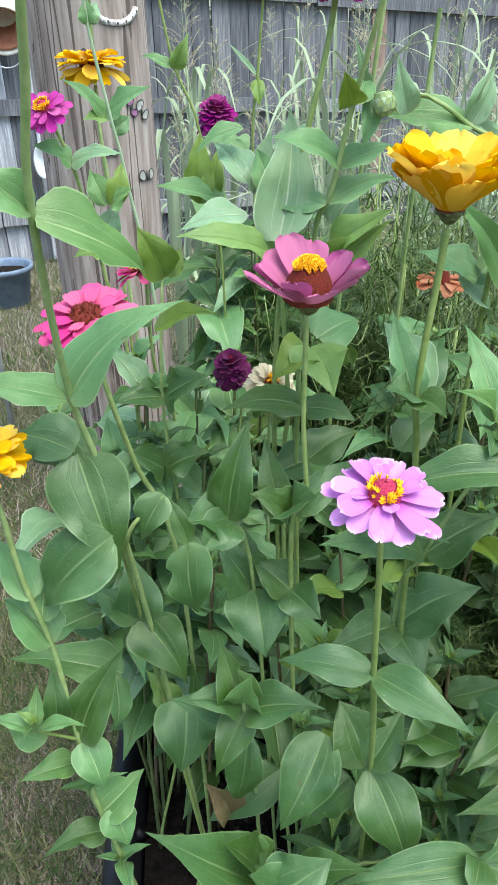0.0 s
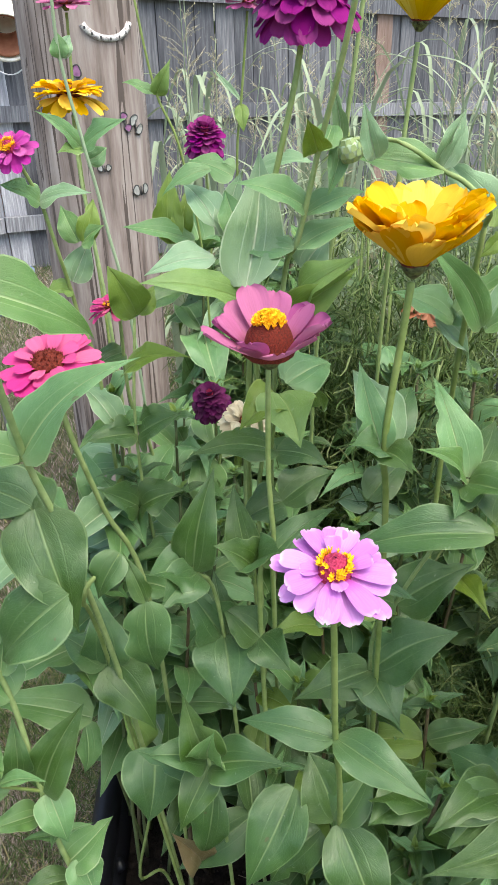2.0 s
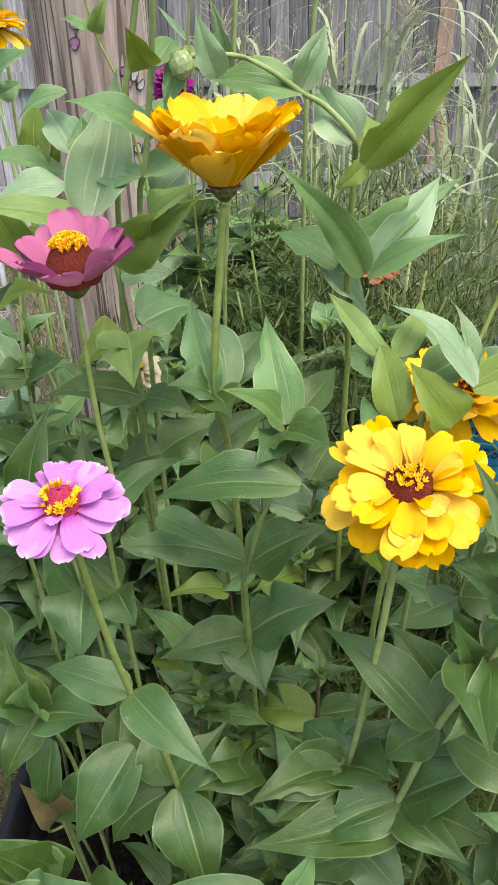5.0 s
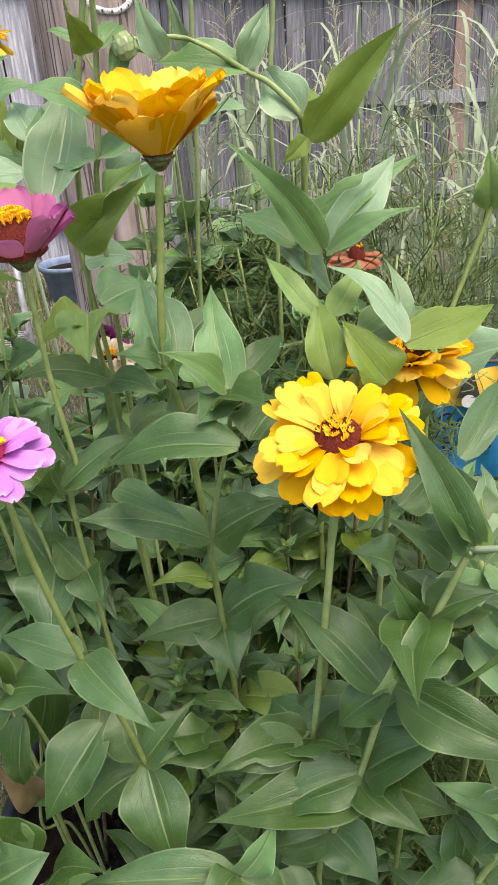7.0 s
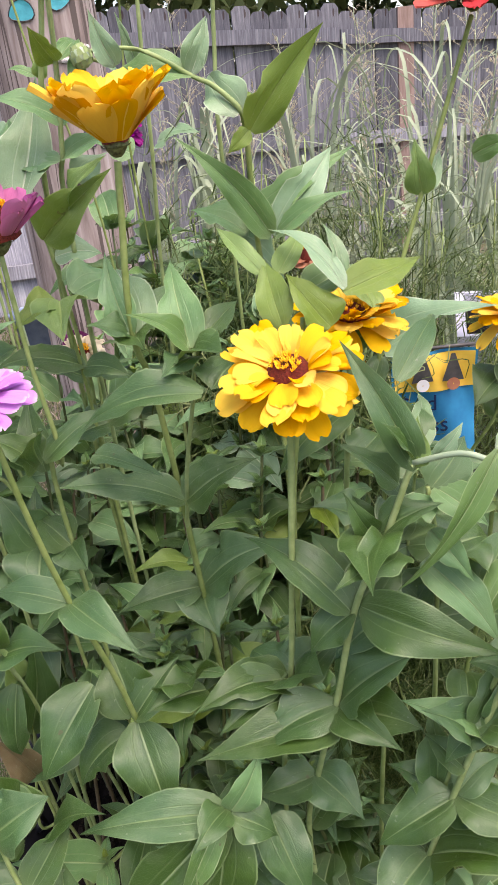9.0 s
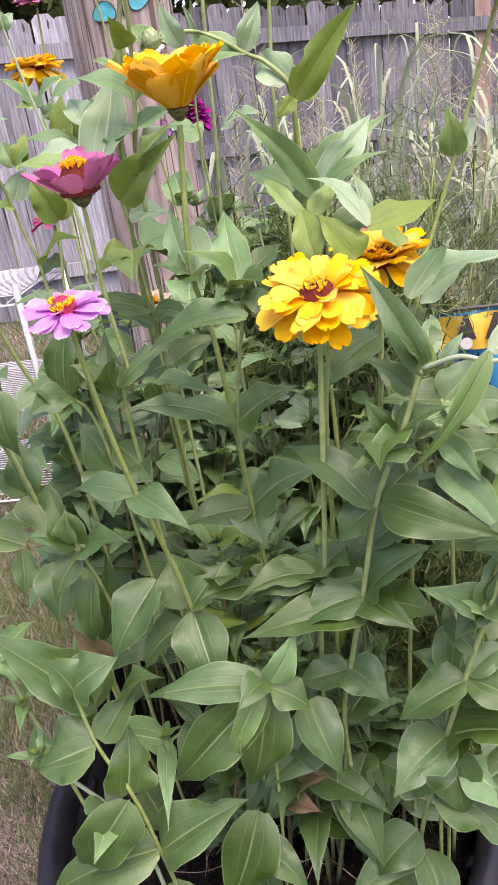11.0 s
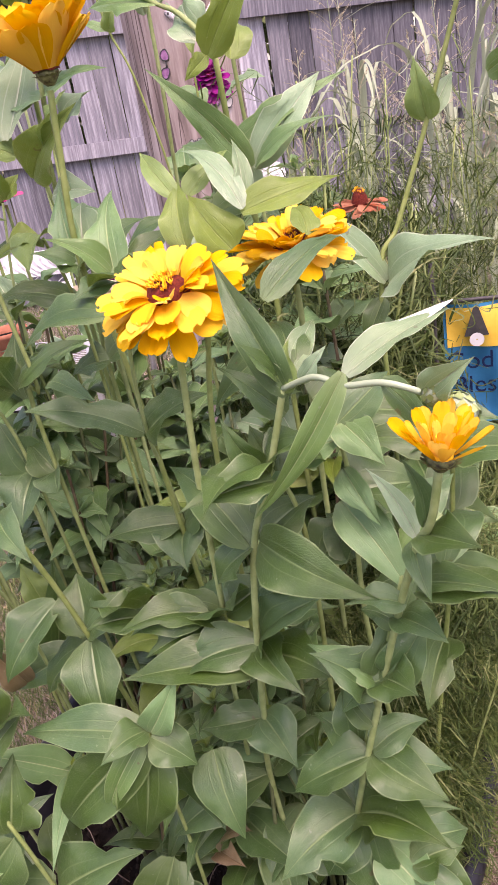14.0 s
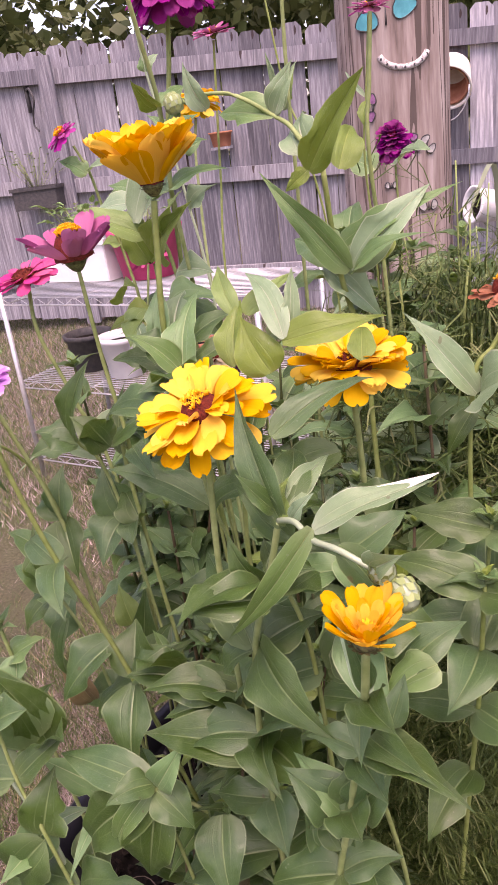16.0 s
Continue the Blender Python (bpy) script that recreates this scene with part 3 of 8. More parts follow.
def bud(z, at, d, mat, size=0.009):
    o = origin_of(z)
    m = Matrix.Translation(Vector(np.asarray(at, float) - o)) @ turned(d)
    v, f = lathe([(0.002, -size), (0.7 * size, -0.8 * size), (size, -0.2 * size), (0.95 * size, 0.4 * size), (0.6 * size, 0.95 * size), (0.05 * size, 1.1 * size)], 14)
    b = part("bud", mesh("bud", v, f, mat), z, "closed pale green bud", m)
    pieces = []
    for k in range(4):
        for i in range(9):
            w = 2 * math.pi * (i + 0.5 * (k % 2)) / 9
            r = size * (0.72, 1.0, 0.99, 0.75)[k] * 1.02
            h = size * (-0.8, -0.35, 0.15, 0.6)[k]
            c, s = np.array([math.cos(w), math.sin(w), 0]), np.array([-math.sin(w), math.cos(w), 0])
            p = c * r + np.array([0, 0, h])
            tip = c * size * (1.05, 1.06, 0.95, 0.6)[k] + np.array([0, 0, h + 0.5 * size])
            pieces.append(([p - s * 0.3 * size, p + s * 0.3 * size, tip + s * 0.18 * size, tip - s * 0.18 * size], [(0, 1, 2, 3)]))
    v, f = join(*pieces)
    tagged(part("bract_cover", mesh("bract_cover", v, f, STEM), b), kind="stuff")


# ---- ground ----
FALL = 0.0555


def lie(x, y):
    """The height of the lawn: level round the tub, falling gently to the right along the fence."""
    q = min(1.0, max(0.0, (y - 1.6) / 3.0))
    return -FALL * max(-8.0, min(8.0, x)) * q * q * (3 - 2 * q)


def ground():
    n = 60
    xs = np.sign(np.linspace(-1, 1, n)) * np.abs(np.linspace(-1, 1, n)) ** 3 * 120
    verts, faces = [], []
    for j in range(n):
        for i in range(n):
            x, y = xs[i], xs[j] + 1.0
            r = math.hypot(x, y)
            verts.append((x, y, lie(x, y) + 0.012 * noise.noise((x * 2.1, y * 2.1, 0)) * (r < 30)))
    for j in range(n - 1):
        for i in range(n - 1):
            a = j * n + i
            faces.append((a, a + 1, a + n + 1, a + n))
    g = new("ground", mesh("ground", verts, faces, LAWN))
    tagged(g, "lawn of worn green grass and dry brown thatch", "lawn", kind="structure")


def blades(name, label, mat, count, xs, ys, height, width, seed, keep=None):
    rnd = random.Random(seed)
    verts, faces = [], []
    while len(verts) < 3 * count:
        x, y = rnd.uniform(*xs), rnd.uniform(*ys)
        rim = min(x - xs[0] if xs[0] < 0 else 9, xs[1] - x if xs[1] > 0 else 9, y - ys[0], ys[1] - y)
        if rim < rnd.uniform(0.0, 0.45) + 0.2 * noise.noise((x * 3, y * 3, 1.0)) or (keep and not keep(x, y, rnd)):
            continue
        w, h = rnd.uniform(0, 2 * math.pi), height * rnd.uniform(0.4, 1.3)
        lean, a = rnd.uniform(0.2, 1.5) * h, rnd.uniform(0, 2 * math.pi)
        c, s = math.cos(w) * width, math.sin(w) * width
        o = len(verts)
        g = lie(x, y)
        verts += [(x - c, y - s, g - 0.005), (x + c, y + s, g - 0.005), (x + lean * math.cos(a), y + lean * math.sin(a), g + h)]
        faces.append((o, o + 1, o + 2))
    ob = new(name, mesh(name, verts, faces, mat, smooth=False))
    tagged(ob, label, "grass", kind="stuff")


TX, TY = 0.112, 0.745


def tub_shape(grow, sides=56):
    """The outline of the tub: a rounded oval."""
    pts = []
    for k in range(sides):
        w = 2 * math.pi * k / sides
        c, s = math.cos(w), math.sin(w)
        e = 2 / 3.2
        y = (0.43 + grow) * math.copysign(abs(s) ** e, s)
        pts.append((TX + (0.348 + 0.07 * y + grow) * math.copysign(abs(c) ** e, c), TY + y))
    return pts


def tub():
    z = thing("plastic_tub", (TX, TY, 0), "black plastic tub with rolled rim full of soil", "tub")
    o = origin_of(z)

    def skin(rings):
        verts, faces = [], []
        for grow, h in rings:
            verts += [np.array([x, y, h]) - o for x, y in tub_shape(grow)]
        n = 56
        for i in range(len(rings) - 1):
            for k in range(n):
                faces.append((i * n + k, i * n + (k + 1) % n, (i + 1) * n + (k + 1) % n, (i + 1) * n + k))
        return verts, faces
    v, f = skin([(-0.10, 0.004), (-0.085, 0.012), (-0.03, 0.22), (-0.022, 0.30), (-0.03, 0.30), (-0.05, 0.05)])
    part("body", mesh("body", v, f, TUB), z)
    rim = [(-0.026, 0.300), (0.0, 0.296), (0.008, 0.304), (0.012, 0.318), (0.008, 0.333), (-0.002, 0.341), (-0.014, 0.341), (-0.026, 0.330), (-0.03, 0.298)]
    v, f = skin(rim)
    part("rim", mesh("rim", v, f, TUB), z, "thick rolled black rim")
    for x, y, w in ((0.418, 0.52, 0.08), (-0.215, 0.70, 0.10)):
        s = 1 if x > 0 else -1
        path = [(x - s * 0.02, y - w / 2, 0.285), (x + s * 0.012, y - w / 2 + 0.01, 0.26), (x + s * 0.02, y, 0.25), (x + s * 0.012, y + w / 2 - 0.01, 0.26), (x - s * 0.02, y + w / 2, 0.285)]
        v, f = tube(smooth_path(path), 0.011, 0.011, 8)
        part("handle", mesh("handle", [q - o for q in v], f, TUB), z, "moulded black grip")


def soil():
    verts, faces = [], []
    rings = 10
    for i in range(rings + 1):
        for x, y in tub_shape(-0.042):
            q = i / rings
            px, py = TX + (x - TX) * q, TY + (y - TY) * q
            verts.append((px, py, 0.245 + 0.022 * noise.noise((px * 22, py * 22, 3)) + 0.012 * noise.noise((px * 70, py * 70, 5))))
    for i in range(rings):
        for k in range(56):
            faces.append((i * 56 + k, i * 56 + (k + 1) % 56, (i + 1) * 56 + (k + 1) % 56, (i + 1) * 56 + k))
    tagged(new("soil", mesh("soil", verts, faces, SOIL)), "dark crumbly potting soil filling the tub", "soil", kind="stuff")
    rnd = random.Random(4)
    pieces = []
    for i in range(1500):
        x, y = rnd.uniform(-0.14, 0.34), rnd.uniform(0.38, 0.95)
        r = 0.0015 + 0.006 * rnd.random() ** 2.5
        v, f = box((x, y, 0.258 + 0.022 * noise.noise((x * 22, y * 22, 3))), (r * 2, r * 1.4, r * rnd.uniform(0.6, 1.4)), Euler((rnd.uniform(0, 3), rnd.uniform(0, 3), rnd.uniform(0, 3))).to_matrix())
        pieces.append((v, f))
    v, f = join(*pieces)
    tagged(new("soil_crumbs", mesh("soil_crumbs", v, f, CRUMB, smooth=False)), "loose crumbs of bark and soil in the tub", "soil", kind="stuff")
    pieces = []
    for i in range(26):
        x, y = rnd.uniform(-0.08, 0.30), rnd.uniform(0.40, 0.66)
        a = rnd.uniform(0, 6.28)
        l = rnd.uniform(0.03, 0.12)
        path = [(x, y, 0.262), (x + 0.5 * l * math.cos(a), y + 0.5 * l * math.sin(a), 0.27 + rnd.uniform(0, 0.02)), (x + l * math.cos(a + 0.4), y + l * math.sin(a + 0.4), 0.262)]
        pieces.append(tube(smooth_path(path, 4), 0.0009, 0.0006, 4))
    v, f = join(*pieces)
    tagged(new("dry_stalks", mesh("dry_stalks", v, f, DRY)), "thin dry stalks lying on the soil", "plant litter", kind="stuff")


# ---- fence ----
FENCE_AT, ALONG = np.array([0.0, 5.78]), np.array([0.865, 0.5016])
FENCE_SLOPE = -0.048


def on_fence(s, h, out=0.0):
    """A place s metres along the fence, h above its foot, out metres in front of it."""
    x, y = FENCE_AT + ALONG * s + np.array([ALONG[1], -ALONG[0]]) * out
    return np.array([x, y, h + FENCE_SLOPE * s])


def fence_run(name, start, end, label, seed, posts, brown):
    """A straight run of fence that follows the falling lawn: upright pickets on three rails between posts."""
    z = thing(name, on_fence(0, 0), label, "fence", kind="structure")
    rnd = random.Random(seed)
    turn = Matrix.Rotation(math.atan2(ALONG[1], ALONG[0]), 4, "Z")
    slant = Matrix.Rotation(math.atan(-FENCE_SLOPE), 4, "Y")
    pitch, w, d, c = 0.1405, 0.136, 0.016, 0.030
    kinds = []
    for k in range(4):
        h = 1.765 + 0.012 * k
        outline = [(-w / 2, 0), (w / 2, 0), (w / 2, h - c), (w / 2 - 0.03, h), (-w / 2 + 0.03, h), (-w / 2, h - c)]
        v = [(x, -d / 2, q) for x, q in outline] + [(x, d / 2, q) for x, q in outline]
        f = [(0, 1, 2, 3, 4, 5), (11, 10, 9, 8, 7, 6)] + [(i, i + 6, (i + 1) % 6 + 6, (i + 1) % 6) for i in range(6)]
        kinds.append((mesh("picket", v, f, FENCE, smooth=False), mesh("picket", v, f, PALE_FENCE, smooth=False), mesh("picket", v, f, LIT_FENCE, smooth=False)))
    for i in range(int((end - start) / pitch)):
        s = start + (i + 0.5) * pitch + rnd.uniform(-0.003, 0.003)
        m = turn @ Matrix.Translation((s, rnd.uniform(-0.004, 0.004), 0.02 + FENCE_SLOPE * s + rnd.uniform(-0.012, 0.012))) @ Matrix.Rotation(rnd.uniform(-0.008, 0.008), 4, "Y")
        # Left of s = -1.2 most pickets take a brightened copy of the wood.
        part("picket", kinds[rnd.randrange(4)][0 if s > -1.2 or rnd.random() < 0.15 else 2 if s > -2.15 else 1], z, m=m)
    for a, b in zip(posts, posts[1:]):
        v, f = box((0, 0, 0), (b - a - 0.006, 0.04, 0.09))
        rail = mesh("rail", v, f, RAIL, smooth=False)
        drop = rnd.uniform(-0.012, 0.012)
        for h in (0.30, 0.942, 1.621):
            mid = (a + b) / 2
            part("rail", rail, z, m=turn @ Matrix.Translation((mid, -0.034, h + drop + FENCE_SLOPE * mid)) @ slant)
    for k, s in enumerate(posts):
        v, f = box((0, 0, 0.87), (0.092, 0.087, 1.76))
        part("post", mesh("post", v, f, FENCE_POST, smooth=False), z, m=turn @ Matrix.Translation((s, 0.056, FENCE_SLOPE * s)))
    v, f = box((0, 0, 0.885), (0.136, 0.018, 1.77))
    part("board", mesh("board", v, f, FENCE_POST, smooth=False), z, "newer reddish brown board", turn @ Matrix.Translation((brown, -0.0165, 0.03 + FENCE_SLOPE * brown)))
    v, f = box((0, 0, 0.87), (0.10, 0.035, 1.75))
    part("board", mesh("board", v, f, RAIL, smooth=False), z, "pale grey upright board over a joint of the rails", turn @ Matrix.Translation((-4.22, -0.074, FENCE_SLOPE * -4.22)))


def fence_post_wood():
    return mottled("brown_post_wood", (0.17, 0.11, 0.09), (0.32, 0.23, 0.20), 10, 0.85, 0.2, 0.5, 0.003, stretch=(6, 6, 0.6))


FENCE_POST = fence_post_wood()
# Paler rails: the light they catch from above is put into the colour.
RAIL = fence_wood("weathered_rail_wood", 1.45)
# Brightened copies of the fence wood, standing in for open-sky light on the left.
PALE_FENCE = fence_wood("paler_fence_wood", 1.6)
LIT_FENCE = fence_wood("lit_fence_wood", 2.3)


# ---- pole ----
PX, PY, PR = -0.412, 2.18, 0.150


def on_pole(angle, h, out=0.0):
    """A place on the pole's skin; angle 0 faces the tub, positive to the right."""
    a = radians(angle - 90)
    return np.array([PX + (PR + out) * math.cos(a), PY + (PR + out) * math.sin(a), h])


def pole():
    sides, rows = 40, 36
    verts, faces = [], []
    for i in range(rows + 1):
        h = 3.4 * i / rows
        r = PR * (1.03 - 0.03 * i / rows)
        for k in range(sides):
            w = 2 * math.pi * k / sides
            q = r * (1 + 0.035 * noise.noise((math.cos(w) * 1.5, math.sin(w) * 1.5, h * 0.8)) + 0.012 * noise.noise((math.cos(w) * 7, math.sin(w) * 7, h * 0.6)))
            verts.append((q * math.cos(w), q * math.sin(w), h))
    for i in range(rows):
        for k in range(sides):
            faces.append((i * sides + k, i * sides + (k + 1) % sides, (i + 1) * sides + (k + 1) % sides, (i + 1) * sides + k))
    faces.append(tuple(rows * sides + k for k in range(sides)))
    ob = new("wooden_pole", mesh("wooden_pole", verts, faces, POLE))
    ob.location = (PX, PY, 0)
    tagged(ob, "thick weathered round wooden pole with long cracks", "pole")


def horseshoe(angle, h, size, mat, label):
    pts = []
    for w in np.linspace(200, 340, 15):
        a = radians(w)
        pts.append(on_pole(angle + math.degrees(size * math.cos(a) / PR), h + size * 0.75 * math.sin(a) + 0.03, 0.004))
    v, f = tube(pts, 0.0080, 0.0080, 8)
    ob = new("horseshoe", mesh("horseshoe", [q - pts[7] for q in v], f, mat))
    ob.location = pts[7]
    tagged(ob, label, "horseshoe")
    for i in range(1, 14, 2):
        p = pts[i] - pts[7] + unit(pts[i] - np.array([PX, PY, pts[i][2]])) * 0.006
        v, f = box(p, (0.005, 0.005, 0.006))
        part("nail", mesh("nail", v, f, IRON, smooth=False), ob)


def wing_pair(name, angle, h, span, height, mat, tilt, label, gap=0.15, rim=True):
    """A small flat cut-out butterfly or leaf pair lying on the pole."""
    z = thing(name, on_pole(angle, h, 0.003), label, "ornament", "ornaments on the pole")
    o = origin_of(z)
    for side in (-1, 1):
        ring = []
        for w in np.linspace(0, 2 * math.pi, 14, endpoint=False):
            x = side * (gap * span + span * 0.25 * (1 + math.cos(w)))
            y = height * 0.5 * math.sin(w) * (1 - 0.35 * math.cos(w + 0.6)) + 0.18 * height * abs(x) / span
            c, s = math.cos(tilt), math.sin(tilt)
            ring.append((x * c - y * s, x * s + y * c))
        verts = [on_pole(angle + math.degrees(x / PR), h + y, 0.004) - o for x, y in ring] + [on_pole(angle + math.degrees(x / PR), h + y, 0.007) - o for x, y in ring]
        n = len(ring)
        faces = [tuple(range(n, 2 * n)), tuple(range(n))[::-1]] + [(i, (i + 1) % n, (i + 1) % n + n, i + n) for i in range(n)]
        part("wing", mesh("wing", verts, faces, mat, smooth=False), z)
        if rim:
            pts = [on_pole(angle + math.degrees(x / PR), h + y, 0.007) - o for x, y in ring]
            v, f = tube(pts + [pts[0]], 0.0016, 0.0016, 4)
            part("wire_edge", mesh("wire_edge", v, f, IRON), z, "dark wire outline")
    v, f = tube([on_pole(angle, h - height * 0.4, 0.006) - o, on_pole(angle, h + height * 0.5, 0.006) - o], 0.003, 0.0015, 5)
    part("body", mesh("body", v, f, IRON), z)


def hanging_bucket(at, size):
    z = thing("hanging_pot", at, "white enamel bucket with a terracotta pot hung on the fence", "pot")
    s = size
    v, f = lathe([(0.004, -1.3 * s), (0.75 * s, -1.3 * s), (0.80 * s, -1.1 * s), (0.93 * s, 0.0), (1.0 * s, 0.1 * s), (0.97 * s, 0.2 * s), (0.86 * s, 0.1 * s), (0.72 * s, -0.9 * s)], 28)
    tilt = Matrix.Rotation(radians(14), 4, "Z") @ Matrix.Rotation(radians(122), 4, "X")
    part("pot", mesh("pot", v, f, TERRA), z, "brown terracotta pot tipped forward", tilt @ Matrix.Translation((0, 0, -0.25 * s)))
    v, f = lathe([(0.004, -1.5 * s), (0.86 * s, -1.5 * s), (0.92 * s, -1.4 * s), (1.10 * s, 0.05 * s), (1.15 * s, 0.08 * s), (1.08 * s, 0.10 * s), (1.02 * s, 0.0)], 28)
    part("bucket", mesh("bucket", v, f, OLD_ENAMEL), z, "worn white enamel bucket", tilt)
    v, f = tube([np.array([1.1 * s * math.cos(a), -0.1 * s, 1.5 * s * math.sin(a)]) for a in np.linspace(-math.pi, 0.0, 16)], 0.004, 0.004, 5)
    part("wire_handle", mesh("wire_handle", v, f, WIRE), z)
    v, f = tube([(0.0, 1.0 * s, 1.0 * s), (0.0, 1.4 * s, 1.35 * s), (0.0, 2.3 * s, 1.35 * s)], 0.006, 0.006, 6)
    part("hook", mesh("hook", v, f, IRON), z)


# ---- distance ----
def tree(x, y, height, spread, seed, count=2600, leaf=0.16, low=0.25):
    rnd = random.Random(seed)
    z = thing("tree", (x, y, 0), "leafy green garden tree behind the fence", "tree", "trees beyond the fence")
    pieces = [tube(smooth_path([(0, 0, 0), (0.08 * spread * rnd.uniform(-1, 1), 0, height * 0.35), (0, 0.1, height * 0.8)]), 0.17, 0.04, 9)]
    tips = []
    for i in range(16):
        h = height * rnd.uniform(low, 0.8)
        a = rnd.uniform(0, 6.28)
        r = spread * rnd.uniform(0.5, 1.0) * (1 - 0.4 * h / height)
        end = np.array([r * math.cos(a), r * math.sin(a), h + height * rnd.uniform(0.0, 0.22)])
        pieces.append(tube(smooth_path([(0, 0, h), end * 0.5 + np.array([0, 0, h * 0.52]), end], 4), 0.06, 0.012, 6))
        tips += [end, end * np.array([0.6, 0.6, 1.0]), np.array([0, 0, height * 0.9])]
    v, f = join(*pieces)
    part("trunk", mesh("trunk", v, f, BARK), z)
    verts, faces = [], []
    for i in range(count):
        c = tips[rnd.randrange(len(tips))] + np.array([rnd.gauss(0, 1), rnd.gauss(0, 1), rnd.gauss(0, 0.8)]) * spread * 0.19
        a = unit((rnd.uniform(-1, 1), rnd.uniform(-1, 1), rnd.uniform(-1, 0.4)))
        b = unit(np.cross(a, (rnd.uniform(-1, 1), rnd.uniform(-1, 1), rnd.uniform(-1, 1))))
        l, w = leaf * rnd.uniform(0.6, 1.3), leaf * rnd.uniform(0.25, 0.4)
        o = len(verts)
        verts += [c, c + a * l * 0.5 + b * w, c + a * l, c + a * l * 0.5 - b * w]
        faces.append((o, o + 1, o + 2, o + 3))
    part("crown", mesh("crown", verts, faces, TREE, smooth=False), z)


# ---- weeds, feathery plants ----
def ribbon(points, width, up=(0, 0, 1), steps=5):
    """A narrow grass leaf along a smooth line, folded a little along its middle."""
    p = smooth_path(points, steps)
    tang = np.gradient(p, axis=0)
    verts, faces = [], []
    n = len(p)
    for i in range(n):
        u = i / (n - 1)
        s = unit(np.cross(tang[i], up) + 1e-6)
        nn = unit(np.cross(s, tang[i]))
        w = width * (0.5 + 0.5 * min(1, u * 5)) * (1 - u ** 2.2) + 0.0003
        verts += [p[i] - s * w, p[i] - nn * w * 0.3, p[i] + s * w]
    for i in range(n - 1):
        for j in (0, 1):
            a = i * 3 + j
            faces.append((a, a + 1, a + 4, a + 3))
    return verts, faces


def weed(x, y, height, seed, leaves=9, heads=2, spread=0.5, broad=1.0):
    """A clump of tall wild grass with arching leaves and open seed heads."""
    rnd = random.Random(seed)
    z = thing("wild_grass", (x, y, lie(x, y)), "tall wild grass clump with arching blades and seed heads", "weed", "wild grass along the fence")
    for k in range(heads):
        a = rnd.uniform(0, 6.28)
        lean = rnd.uniform(0.03, 0.14) * height
        top = np.array([lean * math.cos(a), lean * math.sin(a), height * rnd.uniform(0.85, 1.08)])
        base = np.array([rnd.uniform(-0.05, 0.05), rnd.uniform(-0.05, 0.05), 0])
        line = smooth_path([base, base * 0.5 + top * 0.5 + np.array([0, 0, 0.03]), top], 8)
        v, f = tube(line, 0.0045, 0.0015, 5)
        part("stalk", mesh("stalk", v, f, WEED), z)
        pieces = []
        for i in range(26):
            q = rnd.uniform(0.0, 0.26)
            c = top + (base - top) * q
            b = rnd.uniform(0, 6.28)
            l = (0.03 + 0.30 * q) * rnd.uniform(0.6, 1.2)
            e = c + np.array([l * math.cos(b), l * math.sin(b), l * rnd.uniform(0.5, 1.1)])
            pieces.append(tube([c, (c + e) / 2 + np.array([0, 0, 0.01]), e], 0.0009, 0.0006, 3, False))
            for s in range(5):
                g = c + (e - c) * rnd.uniform(0.3, 1.0)
                d = np.array([rnd.uniform(-1, 1), rnd.uniform(-1, 1), rnd.uniform(-0.8, 0.8)]) * 0.005
                h = np.array([0, 0, 0.006]) + d
                pieces.append(([g - d * 0.4, g + h * 0.5 + np.array([0.0022, 0, 0]), g + h, g + h * 0.5 - np.array([0.0022, 0, 0])], [(0, 1, 2, 3)]))
        v, f = join(*pieces)
        part("seed_head", mesh("seed_head", v, f, SEEDHEAD, smooth=False), z, "open straw-coloured seed head")
    for k in range(leaves):
        a = rnd.uniform(0, 6.28)
        h = height * rnd.uniform(0.15, 0.86)
        r = spread * rnd.uniform(0.4, 1.0)
        c, s = math.cos(a), math.sin(a)
        pts = [(0.02 * c, 0.02 * s, h * 0.35), (0.25 * r * c, 0.25 * r * s, h + 0.10), (0.7 * r * c, 0.7 * r * s, h + rnd.uniform(0.05, 0.22)), (r * c, r * s, h + rnd.uniform(-0.25, 0.15))]
        v, f = ribbon(pts, broad * rnd.uniform(0.007, 0.016))
        part("blade", mesh("blade", v, f, WEED), z)


